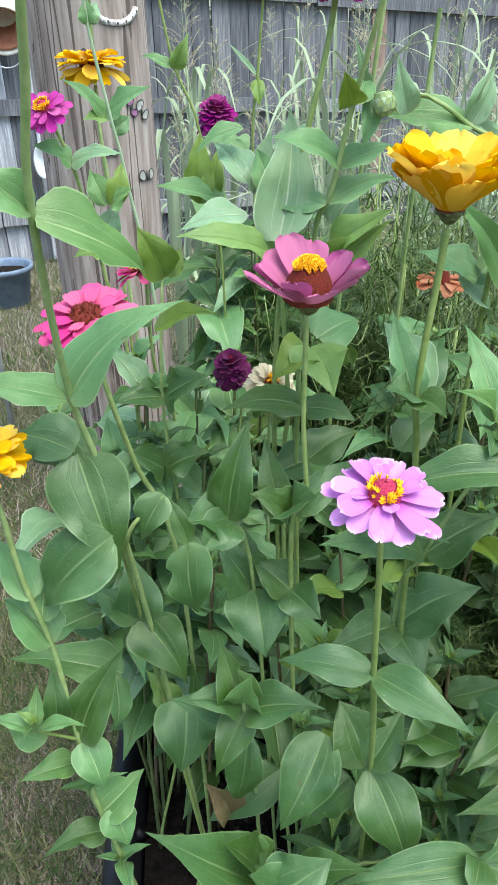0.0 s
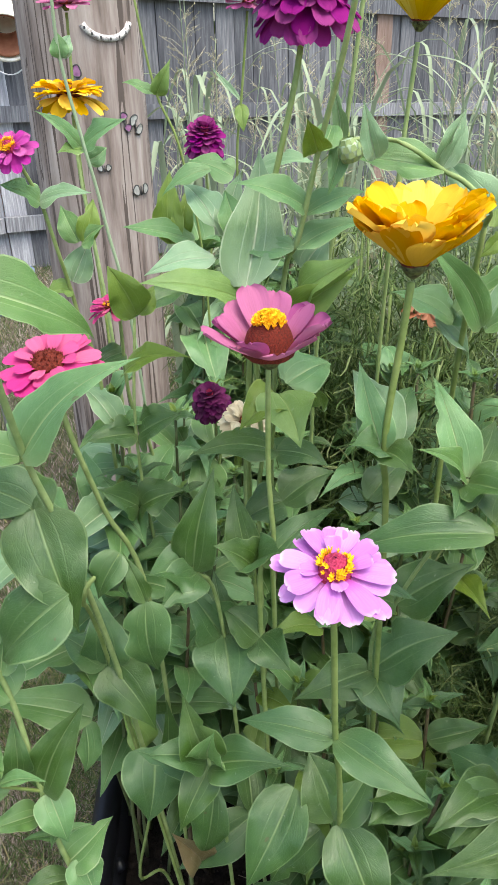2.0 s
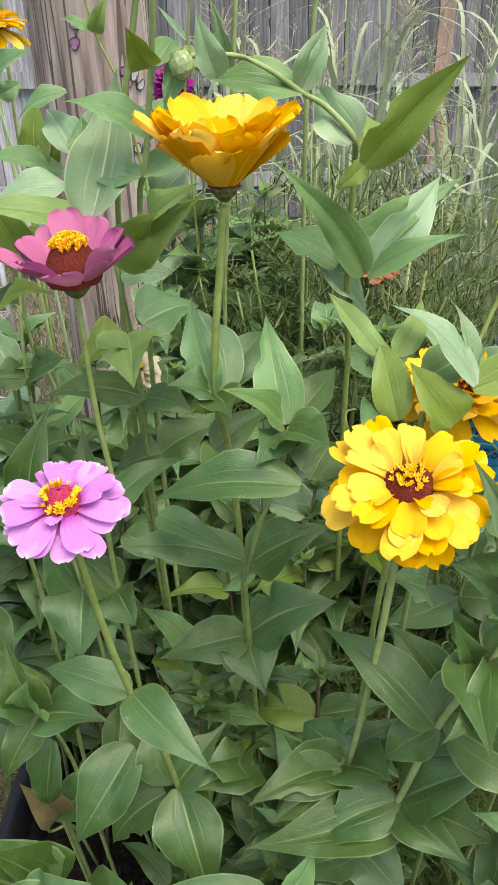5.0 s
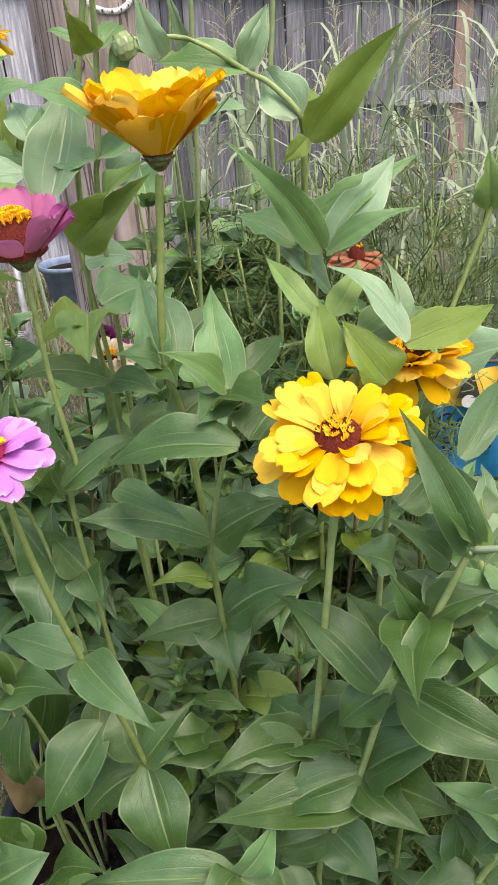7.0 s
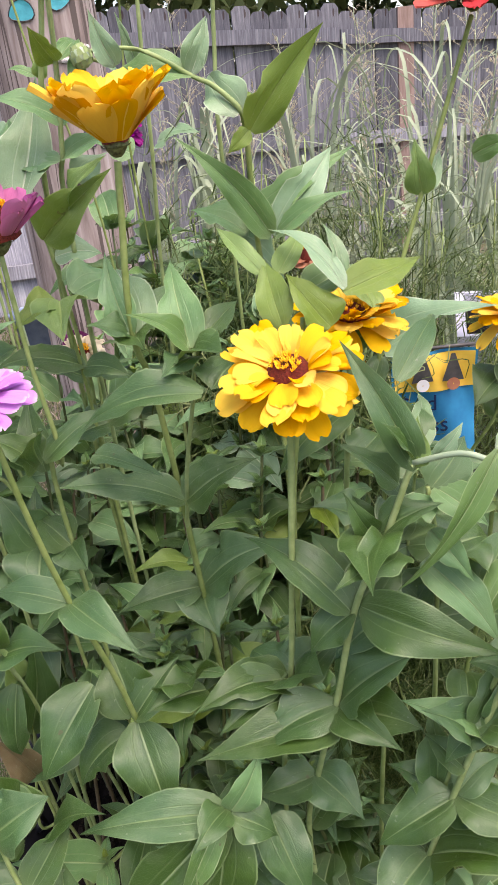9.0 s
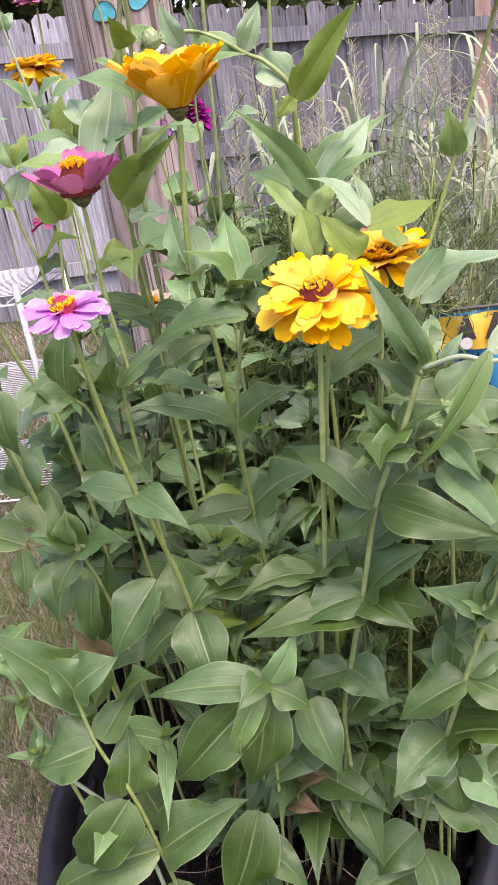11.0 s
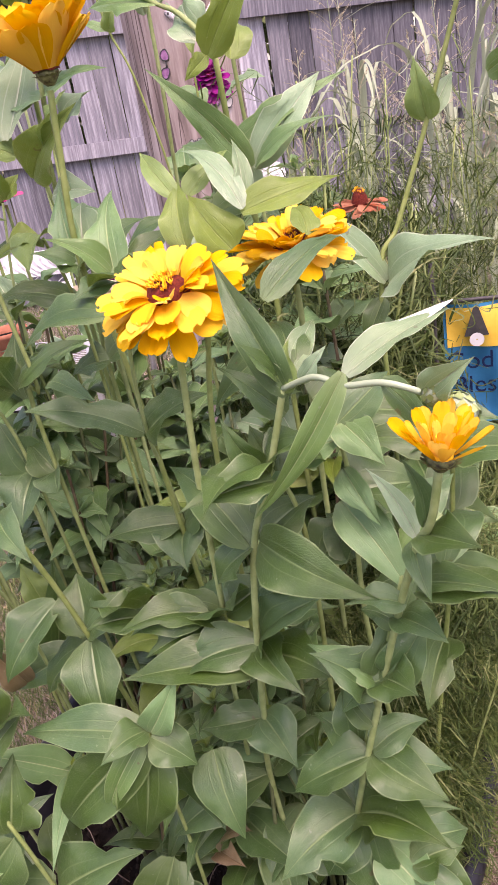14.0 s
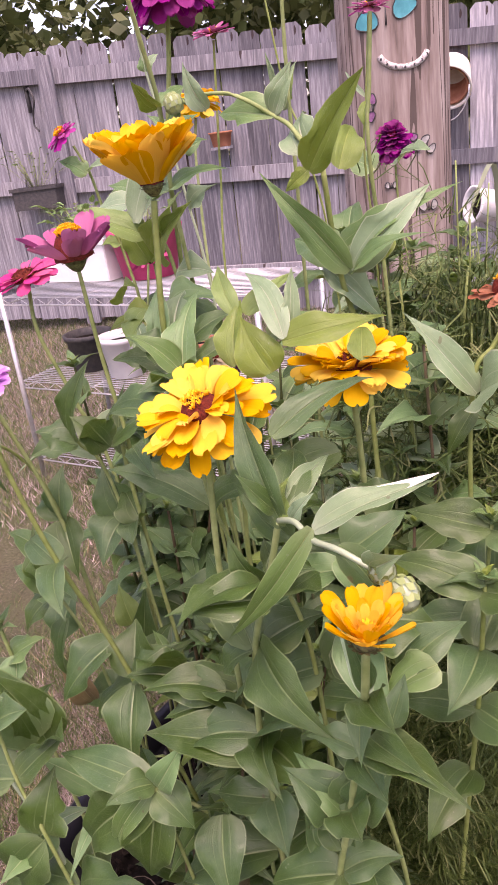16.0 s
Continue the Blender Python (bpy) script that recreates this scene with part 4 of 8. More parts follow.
def cosmos(x, y, z0, height, seed, spread=0.14, label="bushy cosmos plant with fine thread-like leaves", fine=1.0, count=38):
    """A feathery plant: stems with fans of threads."""
    rnd = random.Random(seed)
    z = thing("cosmos_plant", (x, y, z0), label, "cosmos plant", "feathery plants beside the zinnias")
    stems, threads = [], []
    for k in range(7):
        a = rnd.uniform(0, 6.28)
        r = spread * rnd.uniform(0.2, 0.9)
        top = np.array([r * math.cos(a), r * math.sin(a), height * rnd.uniform(0.75, 1.05)])
        line = smooth_path([(0, 0, 0), top * np.array([0.35, 0.35, 0.5]), top], 8)
        stems.append(tube(line, 0.0032, 0.0012, 5))
        for i in range(count):
            q = rnd.uniform(0.12, 1.0)
            c = line[int(q * (len(line) - 1))]
            b = rnd.uniform(0, 6.28)
            l = spread * rnd.uniform(0.35, 0.8)
            d = np.array([math.cos(b), math.sin(b), rnd.uniform(-0.4, 0.7)])
            e = c + d * l
            m = (c + e) / 2 + np.array([0, 0, 0.15 * l])
            axis = smooth_path([c, m, e], 4)
            threads.append(ribbon([c, m, e], 0.0011 * fine, (0.3, 0.2, 1), 3))
            for j in range(9):
                s = axis[min(len(axis) - 1, 2 + j % (len(axis) - 2))]
                dd = unit(d + np.array([rnd.uniform(-1, 1), rnd.uniform(-1, 1), rnd.uniform(-0.9, 0.9)]) * 1.2) * l * rnd.uniform(0.25, 0.5)
                curl = np.array([rnd.uniform(-1, 1), rnd.uniform(-1, 1), rnd.uniform(-1, 1)]) * 0.22 * l
                threads.append(ribbon([s, s + dd * 0.6 + curl, s + dd + np.array([0, 0, rnd.uniform(-0.012, 0.004)])], 0.00095 * fine, (0.4, 0.1, 1), 3))
    for v, f in stems:
        part("stem", mesh("stem", v, f, STEM), z)
    v, f = join(*threads)
    tagged(part("foliage", mesh("foliage", v, f, FEATHER), z, "fine thread-like green foliage"), kind="stuff")
    return z


def filler(x, y, top, seed, lean=0.06, leaf=0.10, start=0.30, mats=None, label="leafy zinnia stem with opposite pairs of leaves", base=0.25):
    """A zinnia stem without a flower: crossed pairs of leaves up to the top."""
    rnd = random.Random(seed)
    z = thing("zinnia", (x, y, base), label, "zinnia plant", "zinnias in the tub")
    a = rnd.uniform(0, 6.28)
    tip = np.array([x + lean * math.cos(a) * rnd.uniform(0.2, 1), y + lean * math.sin(a) * rnd.uniform(0.2, 1), top])
    root = np.array([x, y, base])
    line = smooth_path([root, root * 0.5 + tip * 0.5 + np.array([rnd.uniform(-0.015, 0.015), rnd.uniform(-0.015, 0.015), 0]), tip], 8)
    v, f = tube(line, 0.0034, 0.002, 6)
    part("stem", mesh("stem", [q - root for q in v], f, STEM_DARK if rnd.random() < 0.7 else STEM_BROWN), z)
    h, w, k = max(start, base + 0.02), rnd.uniform(0, 3.1), 0
    while h < top - 0.005:
        q = (h - base) / (top - base)
        c = line[min(len(line) - 1, int(q * (len(line) - 1) + 0.5))]
        for side in (0, math.pi):
            b = w + side + rnd.uniform(-0.35, 0.35)
            l = leaf * rnd.uniform(0.6, 1.25) * (0.75 if top - h < 0.06 else 1)
            rise = rnd.uniform(-0.55, 0.35) + (0.5 if top - h < 0.06 else 0)
            t = c + l * unit((math.cos(b), math.sin(b), rise))
            # Greens pale with height and leftward, putting canopy light into the leaf colour.
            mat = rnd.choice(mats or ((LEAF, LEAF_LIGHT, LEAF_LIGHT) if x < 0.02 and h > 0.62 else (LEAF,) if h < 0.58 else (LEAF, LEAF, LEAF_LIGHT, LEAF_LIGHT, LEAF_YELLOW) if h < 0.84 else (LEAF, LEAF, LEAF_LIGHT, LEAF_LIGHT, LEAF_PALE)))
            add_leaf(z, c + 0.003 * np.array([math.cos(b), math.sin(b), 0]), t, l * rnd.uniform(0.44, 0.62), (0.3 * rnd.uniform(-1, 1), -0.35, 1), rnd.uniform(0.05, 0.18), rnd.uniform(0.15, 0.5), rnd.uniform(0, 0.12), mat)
            if rnd.random() < 0.3:
                a2 = b + rnd.uniform(-0.6, 0.6)
                l2 = rnd.uniform(0.022, 0.04)
                add_leaf(z, c, c + l2 * unit((math.cos(a2), math.sin(a2), rnd.uniform(0.6, 1.6))), 0.42 * l2, (-0.3 * math.cos(a2), -0.4, 1), 0.06, 0.4, 0.05, LEAF_LIGHT)
        w += math.pi / 2
        h += rnd.uniform(0.055, 0.088)
    whorl(z, tip, 0.42 * leaf, seed + 7, (LEAF, LEAF_LIGHT, LEAF_YELLOW))


ground()
fence_run("fence", -9.0, 9.1, "weathered grey wooden picket fence with dog-eared boards", 8, (-9.0, -6.62, -4.22, -1.85, 0.52, 2.9, 5.3, 7.7, 9.1), 1.10)
pole()
tub()
soil()

z = thing("zinnia", (0.120, 0.600, 0.250), "lilac-pink single zinnia in full bloom with yellow-ringed crimson centre", "zinnia plant", "zinnias in the tub")
add_stem(z, [(0.120, 0.600, 0.250), (0.104, 0.487, 0.766), (0.090, 0.438, 0.945), (0.084, 0.415, 1.050), (0.080, 0.405, 1.128)], 0.003, 0.0022)
head_single(z, (0.080, 0.402, 1.136), (0.020, -0.200, 1.000), P_LILAC, size=0.036, seed=3, disc_mat=DISC_PINK)
add_leaf(z, (0.089, 0.438, 0.944), (0.012, 0.459, 0.944), 0.035, (-0.043, -0.378, 0.925))
add_leaf(z, (0.091, 0.438, 0.944), (0.158, 0.385, 0.938), 0.038, (-0.107, -0.352, 0.930))
add_leaf(z, (0.104, 0.487, 0.766), (0.138, 0.430, 0.688), 0.067, (-0.147, -0.557, 0.818))
add_leaf(z, (0.101, 0.490, 0.768), (0.076, 0.530, 0.814), 0.063, (-0.059, -0.340, 0.939))
add_leaf(z, (0.061, 0.504, 0.796), (0.014, 0.445, 0.733), 0.059, (-0.047, -0.598, 0.800))
add_leaf(z, (0.101, 0.487, 0.768), (0.144, 0.530, 0.812), 0.046, (-0.081, -0.337, 0.938))
add_leaf(z, (0.087, 0.500, 0.738), (0.034, 0.470, 0.698), 0.056, (-0.038, -0.304, 0.952))
add_leaf(z, (0.173, 0.500, 0.791), (0.127, 0.460, 0.806), 0.057, (-0.102, -0.326, 0.940))
add_leaf(z, (0.161, 0.500, 0.799), (0.175, 0.450, 0.837), 0.068, (-0.116, -0.329, 0.937))

z = thing("zinnia", (0.050, 0.660, 0.250), "rose-pink zinnia with a tall red-brown cone tipped yellow", "zinnia plant", "zinnias in the tub")
add_stem(z, [(0.050, 0.660, 0.250), (0.031, 0.600, 0.930), (0.045, 0.595, 0.998), (0.041, 0.585, 1.100), (0.042, 0.576, 1.203)], 0.0028, 0.0022)
head_cone(z, (0.043, 0.574, 1.214), (0.000, -0.100, 1.000), P_ROSE, size=0.046, seed=5)
add_leaf(z, (0.034, 0.580, 1.003), (0.104, 0.620, 1.044), 0.039, (-0.056, -0.482, 0.874))
add_leaf(z, (0.027, 0.580, 1.001), (-0.004, 0.560, 1.042), 0.049, (-0.010, -0.473, 0.881))
add_leaf(z, (0.030, 0.580, 1.001), (0.050, 0.540, 1.049), 0.048, (-0.033, -0.470, 0.882))
add_leaf(z, (0.030, 0.600, 0.897), (-0.011, 0.620, 0.922), 0.047, (-0.006, -0.432, 0.902))
add_leaf(z, (0.031, 0.600, 0.897), (0.060, 0.560, 0.891), 0.050, (-0.059, -0.752, 0.656))

z = thing("zinnia", (0.060, 0.740, 0.250), "green zinnia stem with paired leaves and no open flower", "zinnia plant", "zinnias in the tub")
add_stem(z, [(0.060, 0.740, 0.250), (0.044, 0.720, 0.900), (0.045, 0.700, 1.058), (0.054, 0.660, 1.135)], 0.0025, 0.0017)
add_leaf(z, (0.050, 0.700, 1.056), (-0.030, 0.660, 1.081), 0.046, (-0.008, -0.530, 0.848))
add_leaf(z, (0.050, 0.700, 1.056), (0.102, 0.680, 1.049), 0.035, (-0.058, -0.522, 0.851))
add_leaf(z, (0.052, 0.660, 1.138), (0.069, 0.600, 1.117), 0.059, (-0.053, -0.547, 0.835), mat=LEAF_YELLOW)
add_leaf(z, (0.051, 0.660, 1.135), (0.017, 0.620, 1.126), 0.045, (-0.029, -0.553, 0.833), mat=LEAF_YELLOW)
add_leaf(z, (0.056, 0.720, 0.981), (0.118, 0.750, 1.002), 0.055, (-0.060, -0.505, 0.861))
add_leaf(z, (0.056, 0.720, 0.981), (0.008, 0.700, 0.968), 0.053, (-0.022, -0.493, 0.870))
add_leaf(z, (0.059, 0.680, 1.139), (0.107, 0.720, 1.147), 0.055, (-0.067, -0.569, 0.819), mat=LEAF_LIGHT)
add_leaf(z, (0.056, 0.680, 1.139), (0.089, 0.740, 1.090), 0.078, (-0.057, -0.558, 0.828))

z = thing("zinnia", (0.170, 0.680, 0.250), "golden-yellow zinnia with cupped overlapping petals on a thick stem", "zinnia plant", "zinnias in the tub")
add_stem(z, [(0.170, 0.680, 0.250), (0.150, 0.610, 0.980), (0.139, 0.588, 1.118), (0.147, 0.588, 1.220), (0.151, 0.590, 1.262)], 0.003, 0.0031)
head_cup(z, (0.152, 0.590, 1.277), (0.000, -0.100, 1.000), P_YELLOW, size=0.049, seed=7)
add_leaf(z, (0.137, 0.588, 1.118), (0.118, 0.620, 1.187), 0.038, (-0.005, -0.899, 0.437), mat=LEAF_LIGHT)
add_leaf(z, (0.136, 0.588, 1.118), (0.107, 0.560, 1.138), 0.038, (0.003, -0.505, 0.863))
add_leaf(z, (0.139, 0.588, 1.117), (0.156, 0.550, 1.120), 0.040, (-0.023, -0.497, 0.868))
add_leaf(z, (0.142, 0.588, 1.114), (0.119, 0.640, 1.174), 0.052, (0.268, -0.909, 0.318), mat=LEAF_PALE)
add_leaf(z, (0.135, 0.600, 1.110), (0.173, 0.660, 1.149), 0.041, (-0.028, -0.524, 0.851))
add_leaf(z, (0.132, 0.610, 1.053), (0.178, 0.660, 1.071), 0.040, (-0.026, -0.487, 0.873))

z = thing("zinnia", (0.190, 0.680, 0.250), "leafy zinnia stem ending in a cluster of young leaves", "zinnia plant", "zinnias in the tub")
add_stem(z, [(0.190, 0.680, 0.250), (0.150, 0.643, 0.800), (0.163, 0.590, 0.952), (0.192, 0.550, 1.070), (0.200, 0.545, 1.114)], 0.0026, 0.0017)
add_leaf(z, (0.200, 0.545, 1.116), (0.233, 0.600, 1.139), 0.029, (0.086, -0.553, 0.829))
add_leaf(z, (0.197, 0.545, 1.116), (0.179, 0.600, 1.183), 0.039, (0.192, -0.921, 0.339), mat=LEAF_LIGHT)
add_leaf(z, (0.195, 0.545, 1.116), (0.159, 0.520, 1.159), 0.027, (0.134, -0.541, 0.831), mat=LEAF_LIGHT)
add_leaf(z, (0.197, 0.545, 1.109), (0.179, 0.500, 1.107), 0.032, (0.120, -0.519, 0.846))
add_leaf(z, (0.211, 0.500, 1.093), (0.096, 0.520, 1.065), 0.045, (0.152, -0.488, 0.860))
add_leaf(z, (0.216, 0.510, 1.092), (0.235, 0.560, 1.100), 0.047, (0.077, -0.520, 0.851))
add_leaf(z, (0.199, 0.540, 1.114), (0.231, 0.500, 1.124), 0.047, (0.092, -0.529, 0.843))
add_leaf(z, (0.160, 0.590, 0.948), (0.054, 0.550, 0.990), 0.049, (0.161, -0.442, 0.882))
add_leaf(z, (0.162, 0.590, 0.948), (0.234, 0.600, 0.988), 0.055, (0.084, -0.463, 0.883))
add_leaf(z, (0.091, 0.560, 1.018), (0.164, 0.520, 1.009), 0.025, (0.158, -0.457, 0.876))
add_leaf(z, (0.150, 0.640, 0.810), (0.064, 0.600, 0.808), 0.057, (0.130, -0.390, 0.912))
add_leaf(z, (0.153, 0.640, 0.811), (0.240, 0.640, 0.865), 0.072, (0.071, -0.417, 0.906))
add_leaf(z, (0.152, 0.640, 0.804), (0.175, 0.580, 0.794), 0.064, (0.169, -0.709, 0.684))

z = thing("zinnia", (0.040, 0.800, 0.250), "tall leafy zinnia stem with one broad upright silvery leaf", "zinnia plant", "zinnias in the tub")
add_stem(z, [(0.040, 0.800, 0.250), (0.030, 0.760, 0.900), (0.035, 0.746, 1.031), (0.027, 0.730, 1.179), (0.024, 0.708, 1.224)], 0.003, 0.0022)
add_leaf(z, (0.023, 0.690, 1.230), (0.037, 0.760, 1.343), 0.059, (-0.041, -0.987, 0.154), arch=0.02, mat=LEAF_PALE)
add_leaf(z, (0.021, 0.700, 1.215), (-0.064, 0.660, 1.249), 0.041, (0.020, -0.616, 0.787), mat=LEAF_YELLOW)
add_leaf(z, (0.070, 0.690, 1.222), (0.122, 0.660, 1.265), 0.040, (-0.088, -0.617, 0.782), mat=LEAF_YELLOW)
add_leaf(z, (0.034, 0.700, 1.190), (0.119, 0.660, 1.249), 0.052, (0.324, -0.929, 0.180), mat=LEAF_YELLOW)
add_leaf(z, (-0.005, 0.720, 1.249), (-0.069, 0.700, 1.238), 0.034, (0.052, -0.606, 0.794), mat=LEAF_PALE)
add_leaf(z, (-0.003, 0.740, 1.274), (-0.037, 0.780, 1.307), 0.035, (0.051, -0.634, 0.771), mat=LEAF_PALE)
add_leaf(z, (-0.051, 0.780, 1.248), (-0.050, 0.800, 1.315), 0.036, (0.115, -0.975, 0.193), mat=LEAF_YELLOW)
add_leaf(z, (-0.008, 0.760, 1.321), (-0.055, 0.750, 1.301), 0.021, (0.063, -0.643, 0.763), mat=LEAF_LIGHT)
add_leaf(z, (-0.043, 0.780, 1.252), (-0.032, 0.800, 1.299), 0.025, (0.098, -0.975, 0.201), mat=LEAF_YELLOW)
add_leaf(z, (0.021, 0.720, 1.265), (0.004, 0.750, 1.307), 0.031, (0.037, -0.979, 0.203), mat=LEAF_LIGHT)
add_leaf(z, (0.002, 0.740, 1.263), (0.021, 0.780, 1.317), 0.029, (0.036, -0.981, 0.191), mat=LEAF_PALE)
add_leaf(z, (-0.028, 0.780, 1.251), (-0.095, 0.760, 1.271), 0.031, (0.084, -0.618, 0.782), mat=LEAF_LIGHT)
add_leaf(z, (0.032, 0.746, 1.028), (-0.017, 0.720, 1.048), 0.033, (0.217, -0.513, 0.830))
add_leaf(z, (0.037, 0.746, 1.030), (0.086, 0.740, 1.027), 0.031, (0.177, -0.522, 0.835))
add_leaf(z, (0.031, 0.730, 1.168), (0.078, 0.740, 1.169), 0.046, (0.206, -0.584, 0.785), mat=LEAF_PALE)

z = thing("zinnia", (-0.050, 0.860, 0.250), "slender zinnia stem with an upright folded yellow-green leaf", "zinnia plant", "zinnias in the tub")
add_stem(z, [(-0.050, 0.860, 0.250), (-0.100, 0.800, 0.850), (-0.110, 0.796, 1.028), (-0.102, 0.815, 1.160)], 0.0025, 0.0017)
add_leaf(z, (-0.099, 0.815, 1.163), (-0.122, 0.800, 1.221), 0.048, (0.131, -0.960, 0.248), mat=LEAF_YELLOW)
add_leaf(z, (-0.096, 0.815, 1.163), (-0.080, 0.830, 1.191), 0.028, (0.103, -0.960, 0.261), mat=LEAF_YELLOW)
add_leaf(z, (-0.110, 0.796, 1.027), (-0.162, 0.770, 1.030), 0.045, (0.092, -0.529, 0.844))
add_leaf(z, (-0.107, 0.796, 1.027), (-0.056, 0.780, 1.060), 0.070, (0.056, -0.540, 0.840))
add_leaf(z, (-0.107, 0.760, 1.119), (-0.041, 0.720, 1.158), 0.038, (0.057, -0.575, 0.816), mat=LEAF_YELLOW)
add_leaf(z, (-0.114, 0.780, 0.938), (-0.155, 0.760, 0.974), 0.060, (0.087, -0.495, 0.864))
add_leaf(z, (-0.110, 0.780, 0.938), (-0.057, 0.770, 0.966), 0.058, (0.054, -0.498, 0.866))

z = thing("zinnia", (0.050, 0.800, 0.250), "tall fully double magenta zinnia with layered petals", "zinnia plant", "zinnias in the tub")
add_stem(z, [(0.050, 0.800, 0.250), (0.020, 0.760, 0.950), (0.033, 0.740, 1.236), (0.050, 0.730, 1.314), (0.067, 0.730, 1.386), (0.076, 0.730, 1.440)], 0.003, 0.0026)
head_double(z, (0.077, 0.730, 1.454), (0.030, -0.200, 1.000), P_MAGENTA, size=0.05, seed=9)

z = thing("zinnia", (0.060, 0.780, 0.250), "tall zinnia stem with a single folded leaf under a closed bud", "zinnia plant", "zinnias in the tub")
add_stem(z, [(0.060, 0.780, 0.250), (0.045, 0.760, 0.950), (0.057, 0.720, 1.214), (0.071, 0.700, 1.271), (0.086, 0.685, 1.345), (0.098, 0.660, 1.402), (0.106, 0.640, 1.448), (0.110, 0.620, 1.476)], 0.0028, 0.0022)
add_leaf(z, (0.085, 0.685, 1.343), (0.075, 0.660, 1.370), 0.025, (-0.065, -0.991, 0.115), mat=LEAF_YELLOW)
add_leaf(z, (0.089, 0.685, 1.344), (0.100, 0.720, 1.363), 0.027, (-0.083, -0.990, 0.115), mat=LEAF_LIGHT)
add_leaf(z, (0.078, 0.700, 1.296), (0.017, 0.680, 1.326), 0.031, (-0.045, -0.659, 0.751), mat=LEAF_LIGHT)
add_leaf(z, (0.077, 0.700, 1.291), (0.127, 0.700, 1.311), 0.028, (-0.095, -0.649, 0.755), mat=LEAF_LIGHT)
add_leaf(z, (0.069, 0.700, 1.261), (0.136, 0.720, 1.280), 0.029, (-0.058, -0.618, 0.784), mat=LEAF_LIGHT)
add_leaf(z, (0.067, 0.700, 1.261), (0.013, 0.720, 1.252), 0.032, (-0.001, -0.612, 0.790), mat=LEAF_LIGHT)
add_leaf(z, (0.076, 0.720, 1.237), (0.104, 0.740, 1.263), 0.043, (-0.077, -0.628, 0.775), mat=LEAF_PALE)
bud(z, (0.111, 0.680, 1.344), (-0.300, -0.100, 1.000), LEAF_PALE, size=0.0095)

z = thing("zinnia", (0.250, 0.840, 0.250), "branching zinnia with broad ribbed leaves along a pale stem", "zinnia plant", "zinnias in the tub")
add_stem(z, [(0.250, 0.840, 0.250), (0.245, 0.800, 0.950), (0.246, 0.790, 1.060), (0.241, 0.755, 1.167), (0.243, 0.735, 1.270)], 0.0034, 0.0029)
add_stem(z, [(0.243, 0.735, 1.270), (0.240, 0.715, 1.289), (0.218, 0.722, 1.310), (0.199, 0.727, 1.320), (0.153, 0.715, 1.347), (0.106, 0.700, 1.348), (0.134, 0.700, 1.335)], 0.0028, 0.0017, name="side_stem")
add_leaf(z, (0.199, 0.727, 1.320), (0.117, 0.740, 1.331), 0.047, (0.139, -0.684, 0.716), mat=LEAF_LIGHT)
add_leaf(z, (0.198, 0.727, 1.322), (0.218, 0.740, 1.369), 0.021, (0.130, -0.992, -0.004), mat=LEAF_PALE)
add_leaf(z, (0.241, 0.715, 1.284), (0.206, 0.760, 1.327), 0.045, (0.106, -0.993, 0.054), mat=LEAF_PALE)
add_leaf(z, (0.135, 0.700, 1.335), (0.121, 0.690, 1.381), 0.024, (0.253, -0.967, -0.022), mat=LEAF_PALE)
add_leaf(z, (0.106, 0.700, 1.346), (0.094, 0.680, 1.310), 0.021, (-0.092, -0.984, 0.154), mat=LEAF_LIGHT)
add_leaf(z, (0.250, 0.700, 1.269), (0.322, 0.690, 1.348), 0.041, (0.018, -0.998, 0.053), arch=0.02, mat=LEAF_YELLOW)
add_leaf(z, (0.249, 0.700, 1.270), (0.228, 0.690, 1.252), 0.019, (0.090, -0.988, 0.125), mat=LEAF_YELLOW)
add_leaf(z, (0.257, 0.750, 1.166), (0.178, 0.710, 1.270), 0.035, (0.114, -0.977, 0.179), mat=LEAF_LIGHT)
add_leaf(z, (0.260, 0.750, 1.165), (0.324, 0.800, 1.243), 0.045, (0.008, -0.982, 0.187), mat=LEAF_PALE)
add_leaf(z, (0.260, 0.750, 1.163), (0.341, 0.740, 1.211), 0.027, (-0.003, -0.625, 0.780), mat=LEAF_LIGHT)
add_leaf(z, (0.255, 0.760, 1.165), (0.237, 0.800, 1.178), 0.041, (0.069, -0.971, 0.227), mat=LEAF_LIGHT)
add_leaf(z, (0.196, 0.730, 1.321), (0.216, 0.740, 1.368), 0.024, (0.098, -0.994, -0.053), mat=LEAF_PALE)
add_leaf(z, (0.233, 0.760, 1.178), (0.350, 0.820, 1.240), 0.040, (0.304, -0.590, 0.748), mat=LEAF_LIGHT)
add_leaf(z, (0.248, 0.790, 1.172), (0.273, 0.840, 1.205), 0.041, (0.470, -0.872, 0.137), mat=LEAF_YELLOW)
add_leaf(z, (0.214, 0.770, 1.167), (0.266, 0.800, 1.105), 0.048, (0.322, -0.544, 0.775), mat=LEAF_PALE)
add_leaf(z, (0.231, 0.760, 1.169), (0.170, 0.780, 1.196), 0.052, (0.361, -0.546, 0.757), mat=LEAF_LIGHT)
add_leaf(z, (0.252, 0.750, 1.265), (0.243, 0.800, 1.307), 0.041, (0.507, -0.862, 0.023), mat=LEAF_YELLOW)

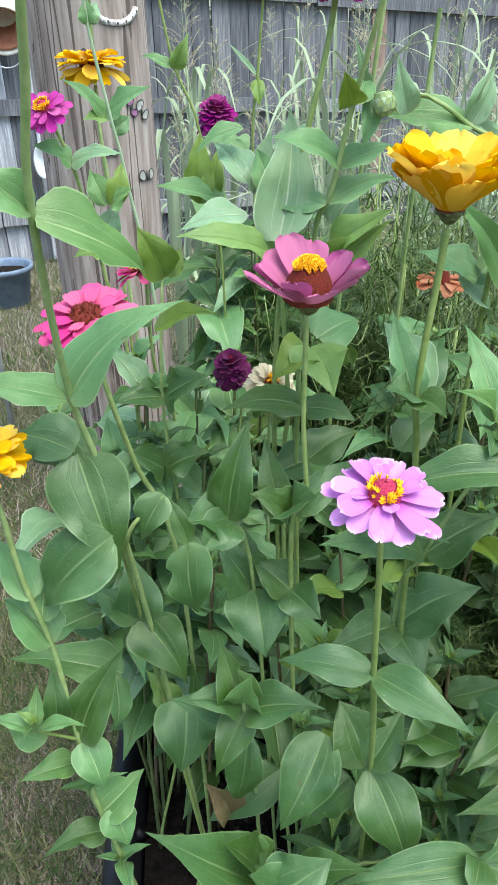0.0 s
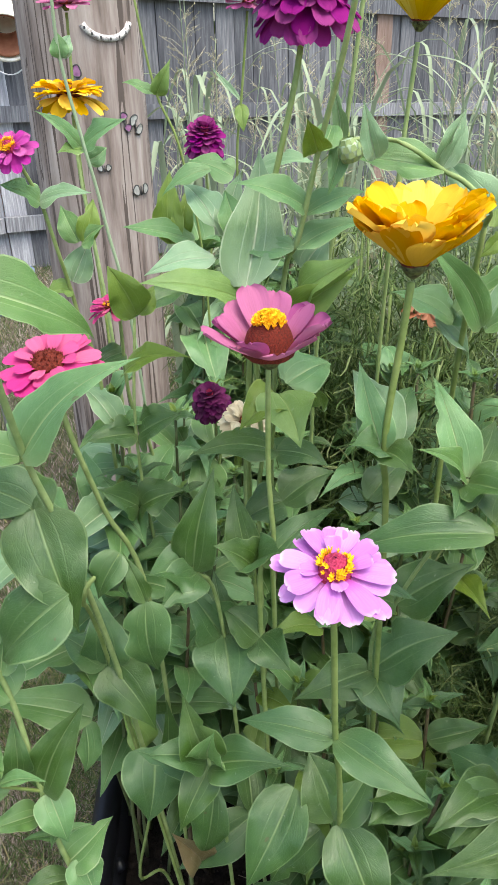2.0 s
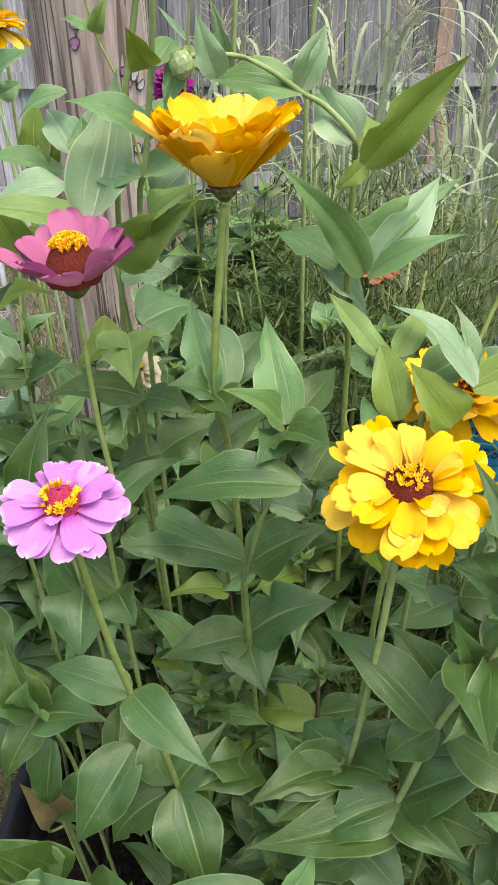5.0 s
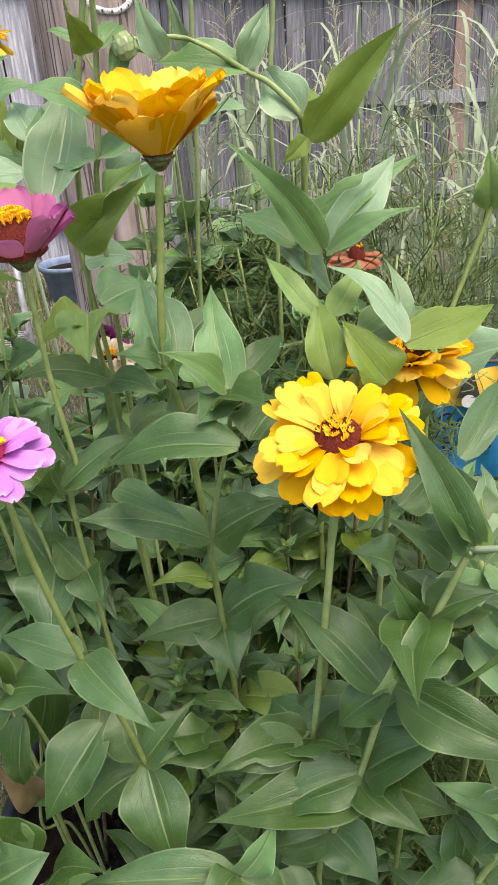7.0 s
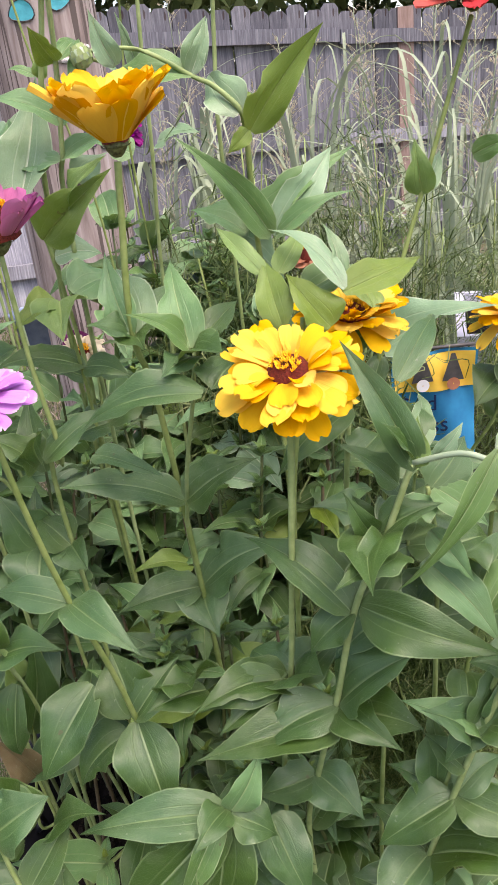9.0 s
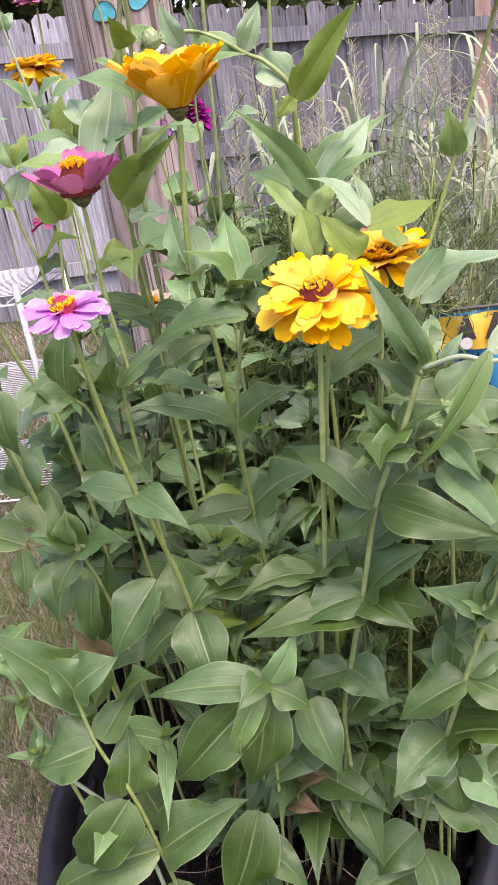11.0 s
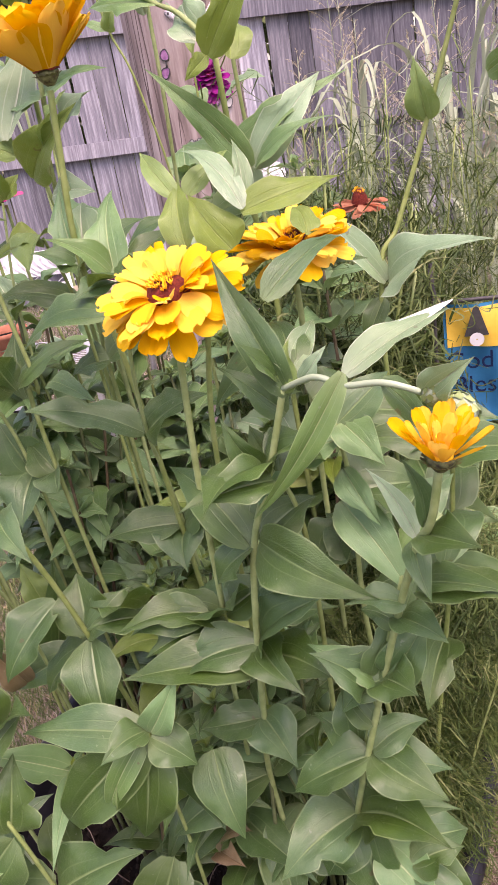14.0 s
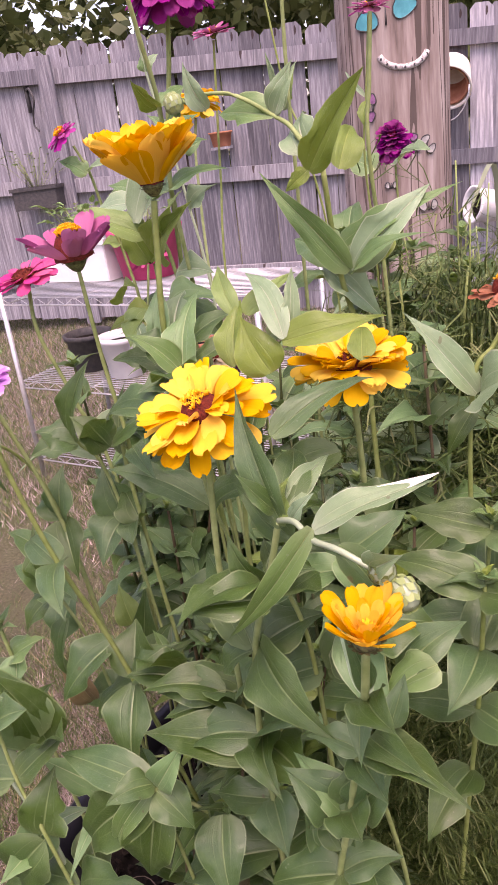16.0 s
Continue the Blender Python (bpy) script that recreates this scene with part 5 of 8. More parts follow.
z = thing("zinnia", (0.220, 0.600, 0.250), "zinnia stem topped by broad yellow-green young leaves", "zinnia plant", "zinnias in the tub")
add_stem(z, [(0.220, 0.600, 0.250), (0.262, 0.535, 0.800), (0.272, 0.515, 0.980), (0.288, 0.522, 1.100), (0.292, 0.525, 1.140)], 0.0026, 0.0022)
add_leaf(z, (0.313, 0.525, 1.131), (0.284, 0.530, 1.175), 0.041, (0.603, -0.756, 0.253), arch=0.02, mat=LEAF_YELLOW)
add_leaf(z, (0.323, 0.530, 1.156), (0.388, 0.580, 1.167), 0.031, (0.329, -0.520, 0.789), mat=LEAF_YELLOW)
add_leaf(z, (0.325, 0.530, 1.158), (0.270, 0.560, 1.206), 0.024, (0.385, -0.500, 0.775), mat=LEAF_PALE)
add_leaf(z, (0.323, 0.540, 1.157), (0.311, 0.570, 1.210), 0.018, (0.569, -0.798, 0.201), mat=LEAF_PALE)
add_leaf(z, (0.276, 0.525, 1.133), (0.263, 0.560, 1.180), 0.031, (0.054, -0.935, 0.351), mat=LEAF_YELLOW)
add_leaf(z, (0.274, 0.550, 1.170), (0.294, 0.600, 1.199), 0.022, (0.025, -0.958, 0.287), mat=LEAF_YELLOW)
add_leaf(z, (0.263, 0.550, 1.170), (0.225, 0.580, 1.205), 0.020, (0.062, -0.594, 0.802), mat=LEAF_YELLOW)
add_leaf(z, (0.294, 0.550, 1.153), (0.346, 0.600, 1.160), 0.032, (-0.025, -0.577, 0.816), mat=LEAF_LIGHT)
add_leaf(z, (0.351, 0.600, 1.121), (0.330, 0.640, 1.143), 0.028, (0.487, -0.833, 0.263), mat=LEAF_YELLOW)

z = thing("zinnia", (0.210, 0.560, 0.250), "large golden zinnia with ruffled petals round a red-brown centre", "zinnia plant", "zinnias in the tub")
add_stem(z, [(0.210, 0.560, 0.250), (0.240, 0.510, 0.700), (0.256, 0.494, 0.808), (0.270, 0.476, 0.960), (0.280, 0.474, 1.092)], 0.0028, 0.0028)
head_semi(z, (0.281, 0.474, 1.110), (-0.040, -0.400, 1.000), P_YELLOW, size=0.0465, seed=11)
add_leaf(z, (0.255, 0.495, 0.807), (0.180, 0.437, 0.833), 0.056, (0.063, -0.330, 0.942))
add_leaf(z, (0.258, 0.495, 0.809), (0.312, 0.530, 0.838), 0.052, (0.010, -0.358, 0.934))
add_leaf(z, (0.255, 0.495, 0.813), (0.214, 0.540, 0.805), 0.062, (0.047, -0.353, 0.935))
add_leaf(z, (0.259, 0.490, 0.811), (0.289, 0.450, 0.850), 0.071, (0.019, -0.338, 0.941))
add_leaf(z, (0.247, 0.500, 0.804), (0.217, 0.460, 0.789), 0.036, (0.115, -0.712, 0.693))

z = thing("zinnia", (0.270, 0.540, 0.250), "sturdy hairy-stemmed zinnia with large green leaves and a bent side shoot", "zinnia plant", "zinnias in the tub")
add_stem(z, [(0.270, 0.540, 0.250), (0.255, 0.520, 0.550), (0.273, 0.498, 0.680), (0.296, 0.468, 0.796), (0.318, 0.454, 0.915), (0.345, 0.449, 0.988), (0.365, 0.446, 1.050)], 0.0034, 0.0026)
add_leaf(z, (0.368, 0.446, 1.045), (0.318, 0.470, 1.138), 0.032, (-0.093, -0.850, 0.519))
add_leaf(z, (0.369, 0.446, 1.059), (0.377, 0.500, 1.084), 0.023, (0.312, -0.434, 0.845), mat=LEAF_PALE)
add_leaf(z, (0.362, 0.446, 1.057), (0.342, 0.430, 1.090), 0.020, (0.343, -0.405, 0.847))
add_leaf(z, (0.370, 0.446, 1.061), (0.346, 0.500, 1.088), 0.032, (0.549, -0.724, 0.418))
add_leaf(z, (0.348, 0.442, 0.981), (0.308, 0.375, 0.999), 0.042, (0.244, -0.430, 0.869))
add_leaf(z, (0.337, 0.450, 0.985), (0.330, 0.360, 0.998), 0.049, (-0.071, -0.713, 0.698))
add_leaf(z, (0.336, 0.450, 0.986), (0.316, 0.440, 1.030), 0.024, (-0.054, -0.765, 0.642))
add_leaf(z, (0.341, 0.452, 0.989), (0.385, 0.450, 1.017), 0.039, (-0.068, -0.420, 0.905))
add_leaf(z, (0.356, 0.445, 0.985), (0.368, 0.500, 0.984), 0.052, (0.193, -0.470, 0.862))
add_leaf(z, (0.315, 0.454, 0.914), (0.230, 0.500, 0.968), 0.046, (0.023, -0.398, 0.917))
add_leaf(z, (0.323, 0.455, 0.918), (0.427, 0.400, 0.912), 0.051, (-0.112, -0.819, 0.563))
add_leaf(z, (0.323, 0.460, 0.919), (0.359, 0.500, 0.939), 0.054, (-0.034, -0.490, 0.871))
add_leaf(z, (0.318, 0.455, 0.914), (0.279, 0.450, 0.876), 0.040, (0.001, -0.464, 0.886))
add_leaf(z, (0.298, 0.468, 0.802), (0.214, 0.428, 0.773), 0.053, (0.032, -0.307, 0.951))
add_leaf(z, (0.300, 0.468, 0.803), (0.366, 0.460, 0.865), 0.065, (-0.029, -0.337, 0.941))
add_leaf(z, (0.299, 0.468, 0.800), (0.350, 0.420, 0.798), 0.046, (-0.040, -0.590, 0.806))
add_leaf(z, (0.299, 0.470, 0.787), (0.171, 0.430, 0.775), 0.066, (0.301, -0.266, 0.916))
add_leaf(z, (0.304, 0.470, 0.790), (0.370, 0.440, 0.799), 0.058, (0.452, -0.534, 0.714))
add_leaf(z, (0.271, 0.500, 0.678), (0.316, 0.460, 0.661), 0.058, (0.284, -0.716, 0.638))
add_leaf(z, (0.270, 0.500, 0.676), (0.212, 0.480, 0.671), 0.050, (0.186, -0.394, 0.900))
add_leaf(z, (0.245, 0.530, 0.475), (0.284, 0.460, 0.397), 0.066, (0.263, -0.610, 0.748))
add_leaf(z, (0.224, 0.470, 0.655), (0.261, 0.430, 0.584), 0.060, (0.330, -0.662, 0.673))
add_leaf(z, (0.356, 0.460, 1.108), (0.397, 0.540, 1.137), 0.025, (0.319, -0.480, 0.817))
add_stem(z, [(0.365, 0.446, 1.050), (0.395, 0.425, 1.066), (0.417, 0.412, 1.065), (0.444, 0.400, 1.071), (0.467, 0.400, 1.064)], 0.0023, 0.002, LEAF_PALE, name="side_shoot")
add_leaf(z, (0.418, 0.413, 1.071), (0.475, 0.470, 1.092), 0.026, (0.170, -0.292, 0.941), fold=0.4, arch=0.1, mat=LEAF_PALE)
add_leaf(z, (0.417, 0.413, 1.073), (0.350, 0.385, 0.976), 0.020, (0.541, -0.637, 0.549), fold=0.5, arch=0.03, mat=LEAF_LIGHT)
add_leaf(z, (0.468, 0.400, 1.065), (0.495, 0.380, 1.091), 0.023, (0.419, -0.739, 0.528), mat=LEAF_PALE)
add_leaf(z, (0.441, 0.405, 1.071), (0.468, 0.420, 1.006), 0.024, (0.244, -0.402, 0.882))
o = origin_of(z)
v, f = ribbon([np.array(q) - o for q in ((0.430, 0.424, 1.083), (0.447, 0.440, 1.090), (0.463, 0.455, 1.094), (0.477, 0.471, 1.097))], 0.0042, (0.3, -0.8, 0.5))
part("rolled_edge", mesh("rolled_edge", v, f, WHITISH), z, "whitish rolled leaf edge")
bud(z, (0.473, 0.400, 1.064), (0.400, -0.400, 0.600), LEAF_PALE, size=0.008)
bud(z, (0.485, 0.400, 1.053), (0.500, -0.300, -0.200), LEAF_PALE, size=0.01)

z = thing("zinnia", (0.330, 0.540, 0.250), "small half-open golden zinnia with upright narrow petals", "zinnia plant", "zinnias in the tub")
add_stem(z, [(0.330, 0.540, 0.250), (0.340, 0.490, 0.420), (0.361, 0.458, 0.560), (0.374, 0.442, 0.638), (0.418, 0.425, 0.823), (0.452, 0.400, 0.950), (0.468, 0.379, 0.990), (0.476, 0.371, 1.030)], 0.003, 0.0026)
head_small(z, (0.478, 0.369, 1.040), (0.120, -0.100, 1.000), P_YELLOW, size=0.026, seed=13)
add_leaf(z, (0.463, 0.390, 0.981), (0.454, 0.380, 1.032), 0.017, (0.423, -0.655, 0.626))
add_leaf(z, (0.455, 0.400, 0.924), (0.534, 0.370, 0.951), 0.038, (0.175, -0.330, 0.928))
add_leaf(z, (0.471, 0.400, 0.946), (0.473, 0.420, 0.975), 0.019, (0.365, -0.651, 0.666))
add_leaf(z, (0.442, 0.410, 0.904), (0.402, 0.400, 0.908), 0.025, (0.227, -0.315, 0.922))
add_leaf(z, (0.462, 0.390, 0.975), (0.498, 0.360, 0.988), 0.036, (0.378, -0.631, 0.677))
add_leaf(z, (0.404, 0.425, 0.816), (0.369, 0.410, 0.852), 0.046, (0.126, -0.451, 0.884))
add_leaf(z, (0.410, 0.425, 0.817), (0.443, 0.460, 0.895), 0.036, (0.168, -0.830, 0.531))
add_leaf(z, (0.373, 0.442, 0.638), (0.318, 0.378, 0.618), 0.067, (0.127, -0.358, 0.925))
add_leaf(z, (0.377, 0.442, 0.639), (0.470, 0.380, 0.695), 0.078, (0.083, -0.378, 0.922))
add_leaf(z, (0.371, 0.450, 0.634), (0.324, 0.480, 0.662), 0.053, (0.124, -0.387, 0.914))
add_leaf(z, (0.375, 0.450, 0.639), (0.424, 0.500, 0.653), 0.063, (0.092, -0.393, 0.915))
add_leaf(z, (0.360, 0.458, 0.555), (0.461, 0.420, 0.492), 0.070, (0.146, -0.635, 0.759))
add_leaf(z, (0.353, 0.460, 0.546), (0.299, 0.480, 0.551), 0.062, (0.125, -0.354, 0.927))
add_leaf(z, (0.330, 0.470, 0.378), (0.235, 0.420, 0.347), 0.066, (0.127, -0.291, 0.948))
add_leaf(z, (0.342, 0.470, 0.419), (0.371, 0.400, 0.360), 0.056, (0.181, -0.564, 0.805))
add_leaf(z, (0.336, 0.480, 0.442), (0.283, 0.450, 0.390), 0.061, (0.119, -0.313, 0.942))
add_leaf(z, (0.410, 0.480, 0.556), (0.474, 0.470, 0.483), 0.051, (0.110, -0.657, 0.745))
add_leaf(z, (0.414, 0.480, 0.566), (0.464, 0.520, 0.546), 0.051, (0.062, -0.372, 0.926))

z = thing("zinnia", (0.300, 0.720, 0.250), "golden zinnia half hidden behind broad leaves", "zinnia plant", "zinnias in the tub")
add_stem(z, [(0.300, 0.720, 0.250), (0.315, 0.660, 0.850), (0.326, 0.630, 1.030), (0.328, 0.618, 1.097)], 0.003, 0.0029)
head_semi(z, (0.330, 0.620, 1.105), (0.000, -0.120, 1.000), P_YELLOW, size=0.046, seed=17, lift=16)
add_leaf(z, (0.309, 0.620, 1.076), (0.386, 0.660, 1.088), 0.034, (-0.046, -0.545, 0.837))
add_leaf(z, (0.323, 0.600, 1.034), (0.259, 0.550, 0.993), 0.041, (0.011, -0.849, 0.528))
add_leaf(z, (0.324, 0.620, 0.904), (0.286, 0.600, 0.931), 0.049, (0.272, -0.410, 0.871))
add_leaf(z, (0.328, 0.620, 0.968), (0.356, 0.660, 0.979), 0.048, (0.256, -0.455, 0.853))

z = thing("zinnia", (0.380, 0.840, 0.250), "tall coral-red zinnia on a long pale stem", "zinnia plant", "zinnias in the tub")
add_stem(z, [(0.380, 0.840, 0.250), (0.366, 0.800, 0.800), (0.366, 0.800, 1.030), (0.385, 0.820, 1.081), (0.420, 0.840, 1.181), (0.474, 0.860, 1.348)], 0.0028, 0.0026)
head_flat(z, (0.476, 0.860, 1.364), (0.000, -0.100, 1.000), P_RED, size=0.056, seed=19)
add_leaf(z, (0.420, 0.840, 1.179), (0.411, 0.830, 1.240), 0.039, (-0.119, -0.989, 0.090), mat=LEAF_YELLOW)
add_leaf(z, (0.420, 0.840, 1.179), (0.444, 0.870, 1.222), 0.028, (-0.133, -0.986, 0.097), mat=LEAF_PALE)
add_leaf(z, (0.371, 0.800, 1.026), (0.302, 0.780, 1.119), 0.042, (0.246, -0.546, 0.801), mat=LEAF_PALE)
add_leaf(z, (0.375, 0.800, 1.023), (0.475, 0.740, 1.086), 0.070, (0.098, -0.602, 0.792), mat=LEAF_PALE)
add_leaf(z, (0.367, 0.800, 1.009), (0.343, 0.780, 0.958), 0.028, (0.141, -0.564, 0.814))

z = thing("zinnia", (-0.060, 0.620, 0.250), "tall zinnia stem with long drooping leaves in pairs", "zinnia plant", "zinnias in the tub")
add_stem(z, [(-0.060, 0.620, 0.250), (-0.110, 0.600, 0.800), (-0.128, 0.540, 1.060), (-0.142, 0.518, 1.161), (-0.130, 0.450, 1.310), (-0.114, 0.420, 1.379), (-0.105, 0.400, 1.415), (-0.095, 0.385, 1.466)], 0.003, 0.0026)
add_leaf(z, (-0.143, 0.518, 1.158), (-0.054, 0.530, 1.233), 0.052, (0.105, -0.557, 0.824), mat=LEAF_LIGHT)
add_leaf(z, (-0.145, 0.518, 1.157), (-0.211, 0.500, 1.184), 0.036, (0.182, -0.521, 0.834), mat=LEAF_LIGHT)
add_leaf(z, (-0.129, 0.450, 1.307), (-0.066, 0.500, 1.259), 0.047, (0.124, -0.606, 0.786), mat=LEAF_LIGHT)
add_leaf(z, (-0.130, 0.450, 1.309), (-0.156, 0.440, 1.337), 0.036, (0.198, -0.616, 0.762), mat=LEAF_LIGHT)
add_leaf(z, (-0.148, 0.535, 1.098), (-0.117, 0.500, 0.999), 0.073, (0.207, -0.809, 0.550))
add_leaf(z, (-0.150, 0.535, 1.101), (-0.209, 0.560, 1.104), 0.054, (0.162, -0.494, 0.854))
add_leaf(z, (-0.148, 0.550, 1.076), (-0.207, 0.620, 1.090), 0.060, (0.151, -0.497, 0.855))

z = thing("zinnia", (-0.050, 0.600, 0.250), "leafy side stem of a zinnia with smooth oval leaves", "zinnia plant", "zinnias in the tub")
add_stem(z, [(-0.050, 0.600, 0.250), (-0.125, 0.600, 0.862), (-0.109, 0.500, 1.034), (-0.075, 0.500, 1.078)], 0.0025, 0.0017)
add_leaf(z, (-0.118, 0.493, 1.046), (-0.188, 0.500, 0.968), 0.078, (0.131, -0.426, 0.895))
add_leaf(z, (-0.057, 0.488, 1.041), (-0.053, 0.490, 0.963), 0.044, (0.087, -0.773, 0.629))
add_leaf(z, (-0.125, 0.600, 0.862), (-0.078, 0.571, 0.795), 0.064, (0.123, -0.710, 0.693))
add_leaf(z, (-0.128, 0.600, 0.862), (-0.179, 0.620, 0.889), 0.049, (0.104, -0.411, 0.906))
add_leaf(z, (-0.057, 0.488, 1.041), (-0.073, 0.500, 1.080), 0.020, (0.108, -0.819, 0.563))
add_leaf(z, (-0.075, 0.500, 1.080), (-0.097, 0.490, 1.041), 0.033, (0.080, -0.462, 0.883))
add_leaf(z, (-0.129, 0.600, 0.859), (-0.136, 0.620, 0.932), 0.056, (0.165, -0.760, 0.629))

z = thing("zinnia", (0.020, 0.660, 0.250), "zinnia stem with an upright glossy leaf and drooping lower leaves", "zinnia plant", "zinnias in the tub")
add_stem(z, [(0.020, 0.660, 0.250), (-0.006, 0.609, 0.889), (-0.030, 0.578, 1.005)], 0.0025, 0.0019)
add_leaf(z, (-0.029, 0.577, 1.002), (-0.007, 0.600, 1.095), 0.048, (0.026, -0.858, 0.513))
add_leaf(z, (-0.031, 0.577, 0.999), (-0.064, 0.550, 1.018), 0.053, (0.039, -0.462, 0.886))
add_leaf(z, (-0.025, 0.577, 0.998), (-0.054, 0.530, 0.996), 0.046, (0.058, -0.807, 0.588))
add_leaf(z, (-0.006, 0.609, 0.891), (0.004, 0.550, 0.854), 0.070, (0.002, -0.739, 0.673))
add_leaf(z, (-0.009, 0.609, 0.891), (-0.046, 0.620, 0.952), 0.060, (0.020, -0.439, 0.898))
add_leaf(z, (0.023, 0.600, 0.983), (0.007, 0.640, 1.057), 0.035, (-0.021, -0.852, 0.522))
add_leaf(z, (-0.005, 0.610, 0.893), (-0.017, 0.650, 0.944), 0.038, (0.014, -0.794, 0.607))

z = thing("zinnia", (0.000, 0.580, 0.250), "low leafy zinnia shoot with fresh pointed leaves", "zinnia plant", "zinnias in the tub")
add_stem(z, [(0.000, 0.580, 0.250), (-0.010, 0.530, 0.700), (-0.018, 0.492, 0.855)], 0.0025, 0.0019)
add_leaf(z, (-0.018, 0.492, 0.852), (-0.037, 0.500, 0.927), 0.043, (0.039, -0.697, 0.716))
add_leaf(z, (-0.019, 0.492, 0.851), (-0.068, 0.480, 0.874), 0.040, (0.032, -0.359, 0.933))
add_leaf(z, (-0.017, 0.492, 0.842), (-0.045, 0.455, 0.797), 0.038, (0.042, -0.631, 0.774))
add_leaf(z, (-0.015, 0.492, 0.845), (0.056, 0.470, 0.872), 0.046, (-0.015, -0.355, 0.935))
add_leaf(z, (-0.019, 0.500, 0.823), (-0.091, 0.520, 0.829), 0.040, (0.038, -0.354, 0.934))
add_leaf(z, (-0.014, 0.500, 0.803), (-0.030, 0.485, 0.715), 0.044, (0.031, -0.605, 0.795))
add_leaf(z, (-0.017, 0.490, 0.857), (-0.009, 0.470, 0.910), 0.038, (0.019, -0.680, 0.733), mat=LEAF_LIGHT)
add_leaf(z, (-0.080, 0.560, 0.784), (-0.087, 0.520, 0.721), 0.069, (0.099, -0.637, 0.764))
add_leaf(z, (-0.006, 0.420, 0.690), (-0.103, 0.390, 0.817), 0.078, (0.037, -0.276, 0.961))
add_leaf(z, (-0.012, 0.430, 0.673), (-0.036, 0.400, 0.785), 0.070, (0.016, -0.273, 0.962))
add_leaf(z, (0.026, 0.420, 0.696), (0.093, 0.390, 0.761), 0.046, (-0.039, -0.268, 0.963))

z = thing("zinnia", (-0.080, 0.700, 0.250), "hot-pink zinnia with a dark red centre beside a broad leaf", "zinnia plant", "zinnias in the tub")
add_stem(z, [(-0.080, 0.700, 0.250), (-0.090, 0.680, 0.850), (-0.125, 0.660, 1.016), (-0.140, 0.640, 1.108), (-0.150, 0.648, 1.163)], 0.003, 0.0026)
head_flat(z, (-0.152, 0.648, 1.176), (-0.050, -0.300, 1.000), P_HOT, size=0.046, seed=23, disc=0.0165, florets=0)

z = thing("zinnia", (-0.070, 0.900, 0.250), "deep-rose zinnia going over among the leaves", "zinnia plant", "zinnias in the tub")
add_stem(z, [(-0.070, 0.900, 0.250), (-0.100, 0.870, 0.900), (-0.125, 0.860, 1.037), (-0.125, 0.850, 1.154)], 0.0025, 0.0022)
head_flat(z, (-0.133, 0.850, 1.161), (-0.300, -0.100, 1.000), P_HOT, size=0.03, seed=29)
add_leaf(z, (-0.126, 0.860, 1.103), (-0.169, 0.840, 1.083), 0.035, (0.099, -0.568, 0.817))

z = thing("zinnia", (-0.020, 0.970, 0.250), "dark purple double zinnia low among the stems", "zinnia plant", "zinnias in the tub")
add_stem(z, [(-0.020, 0.970, 0.250), (-0.030, 0.950, 0.800), (-0.018, 0.930, 0.963)], 0.0025, 0.0022)
head_double(z, (-0.031, 0.920, 1.005), (-0.050, -0.400, 1.000), P_PURPLE, size=0.03, seed=31)

z = thing("zinnia", (0.020, 0.840, 0.250), "faded cream zinnia head drying on its stem", "zinnia plant", "zinnias in the tub")
add_stem(z, [(0.020, 0.840, 0.250), (0.012, 0.820, 0.800), (0.016, 0.790, 1.028)], 0.0025, 0.0022)
head_semi(z, (0.017, 0.790, 1.041), (0.200, -0.400, 1.000), P_CREAM, size=0.026, seed=37)

z = thing("zinnia", (-0.160, 1.040, 0.250), "yellow zinnia with reflexed petals in front of the pole", "zinnia plant", "zinnias behind the tub")
add_stem(z, [(-0.160, 1.040, 0.250), (-0.170, 1.020, 1.000), (-0.195, 1.050, 1.261), (-0.200, 1.070, 1.343)], 0.0025, 0.0022)
head_semi(z, (-0.203, 1.075, 1.364), (0.020, -0.020, 1.000), P_YELLOW, size=0.041, seed=41)
add_leaf(z, (-0.178, 1.000, 1.312), (-0.119, 0.980, 1.347), 0.039, (0.129, -0.657, 0.743), mat=LEAF_LIGHT)
add_leaf(z, (-0.179, 1.000, 1.312), (-0.222, 0.980, 1.358), 0.026, (0.163, -0.652, 0.741), mat=LEAF_LIGHT)
add_leaf(z, (-0.176, 1.000, 1.308), (-0.202, 0.970, 1.310), 0.023, (0.154, -0.644, 0.750), mat=LEAF_YELLOW)
add_leaf(z, (-0.173, 1.000, 1.297), (-0.151, 1.020, 1.310), 0.026, (0.200, -0.972, 0.127), mat=LEAF_LIGHT)

z = thing("zinnia", (-0.200, 1.120, 0.250), "pink zinnia on a tall thin stem in front of the pole", "zinnia plant", "zinnias behind the tub")
add_stem(z, [(-0.200, 1.120, 0.250), (-0.190, 1.080, 1.000), (-0.212, 1.13, 1.258), (-0.212, 1.145, 1.379), (-0.211, 1.154, 1.458)], 0.0023, 0.002)
head_flat(z, (-0.211, 1.154, 1.468), (0.000, -0.150, 1.000), P_ROSE, size=0.034, seed=43)

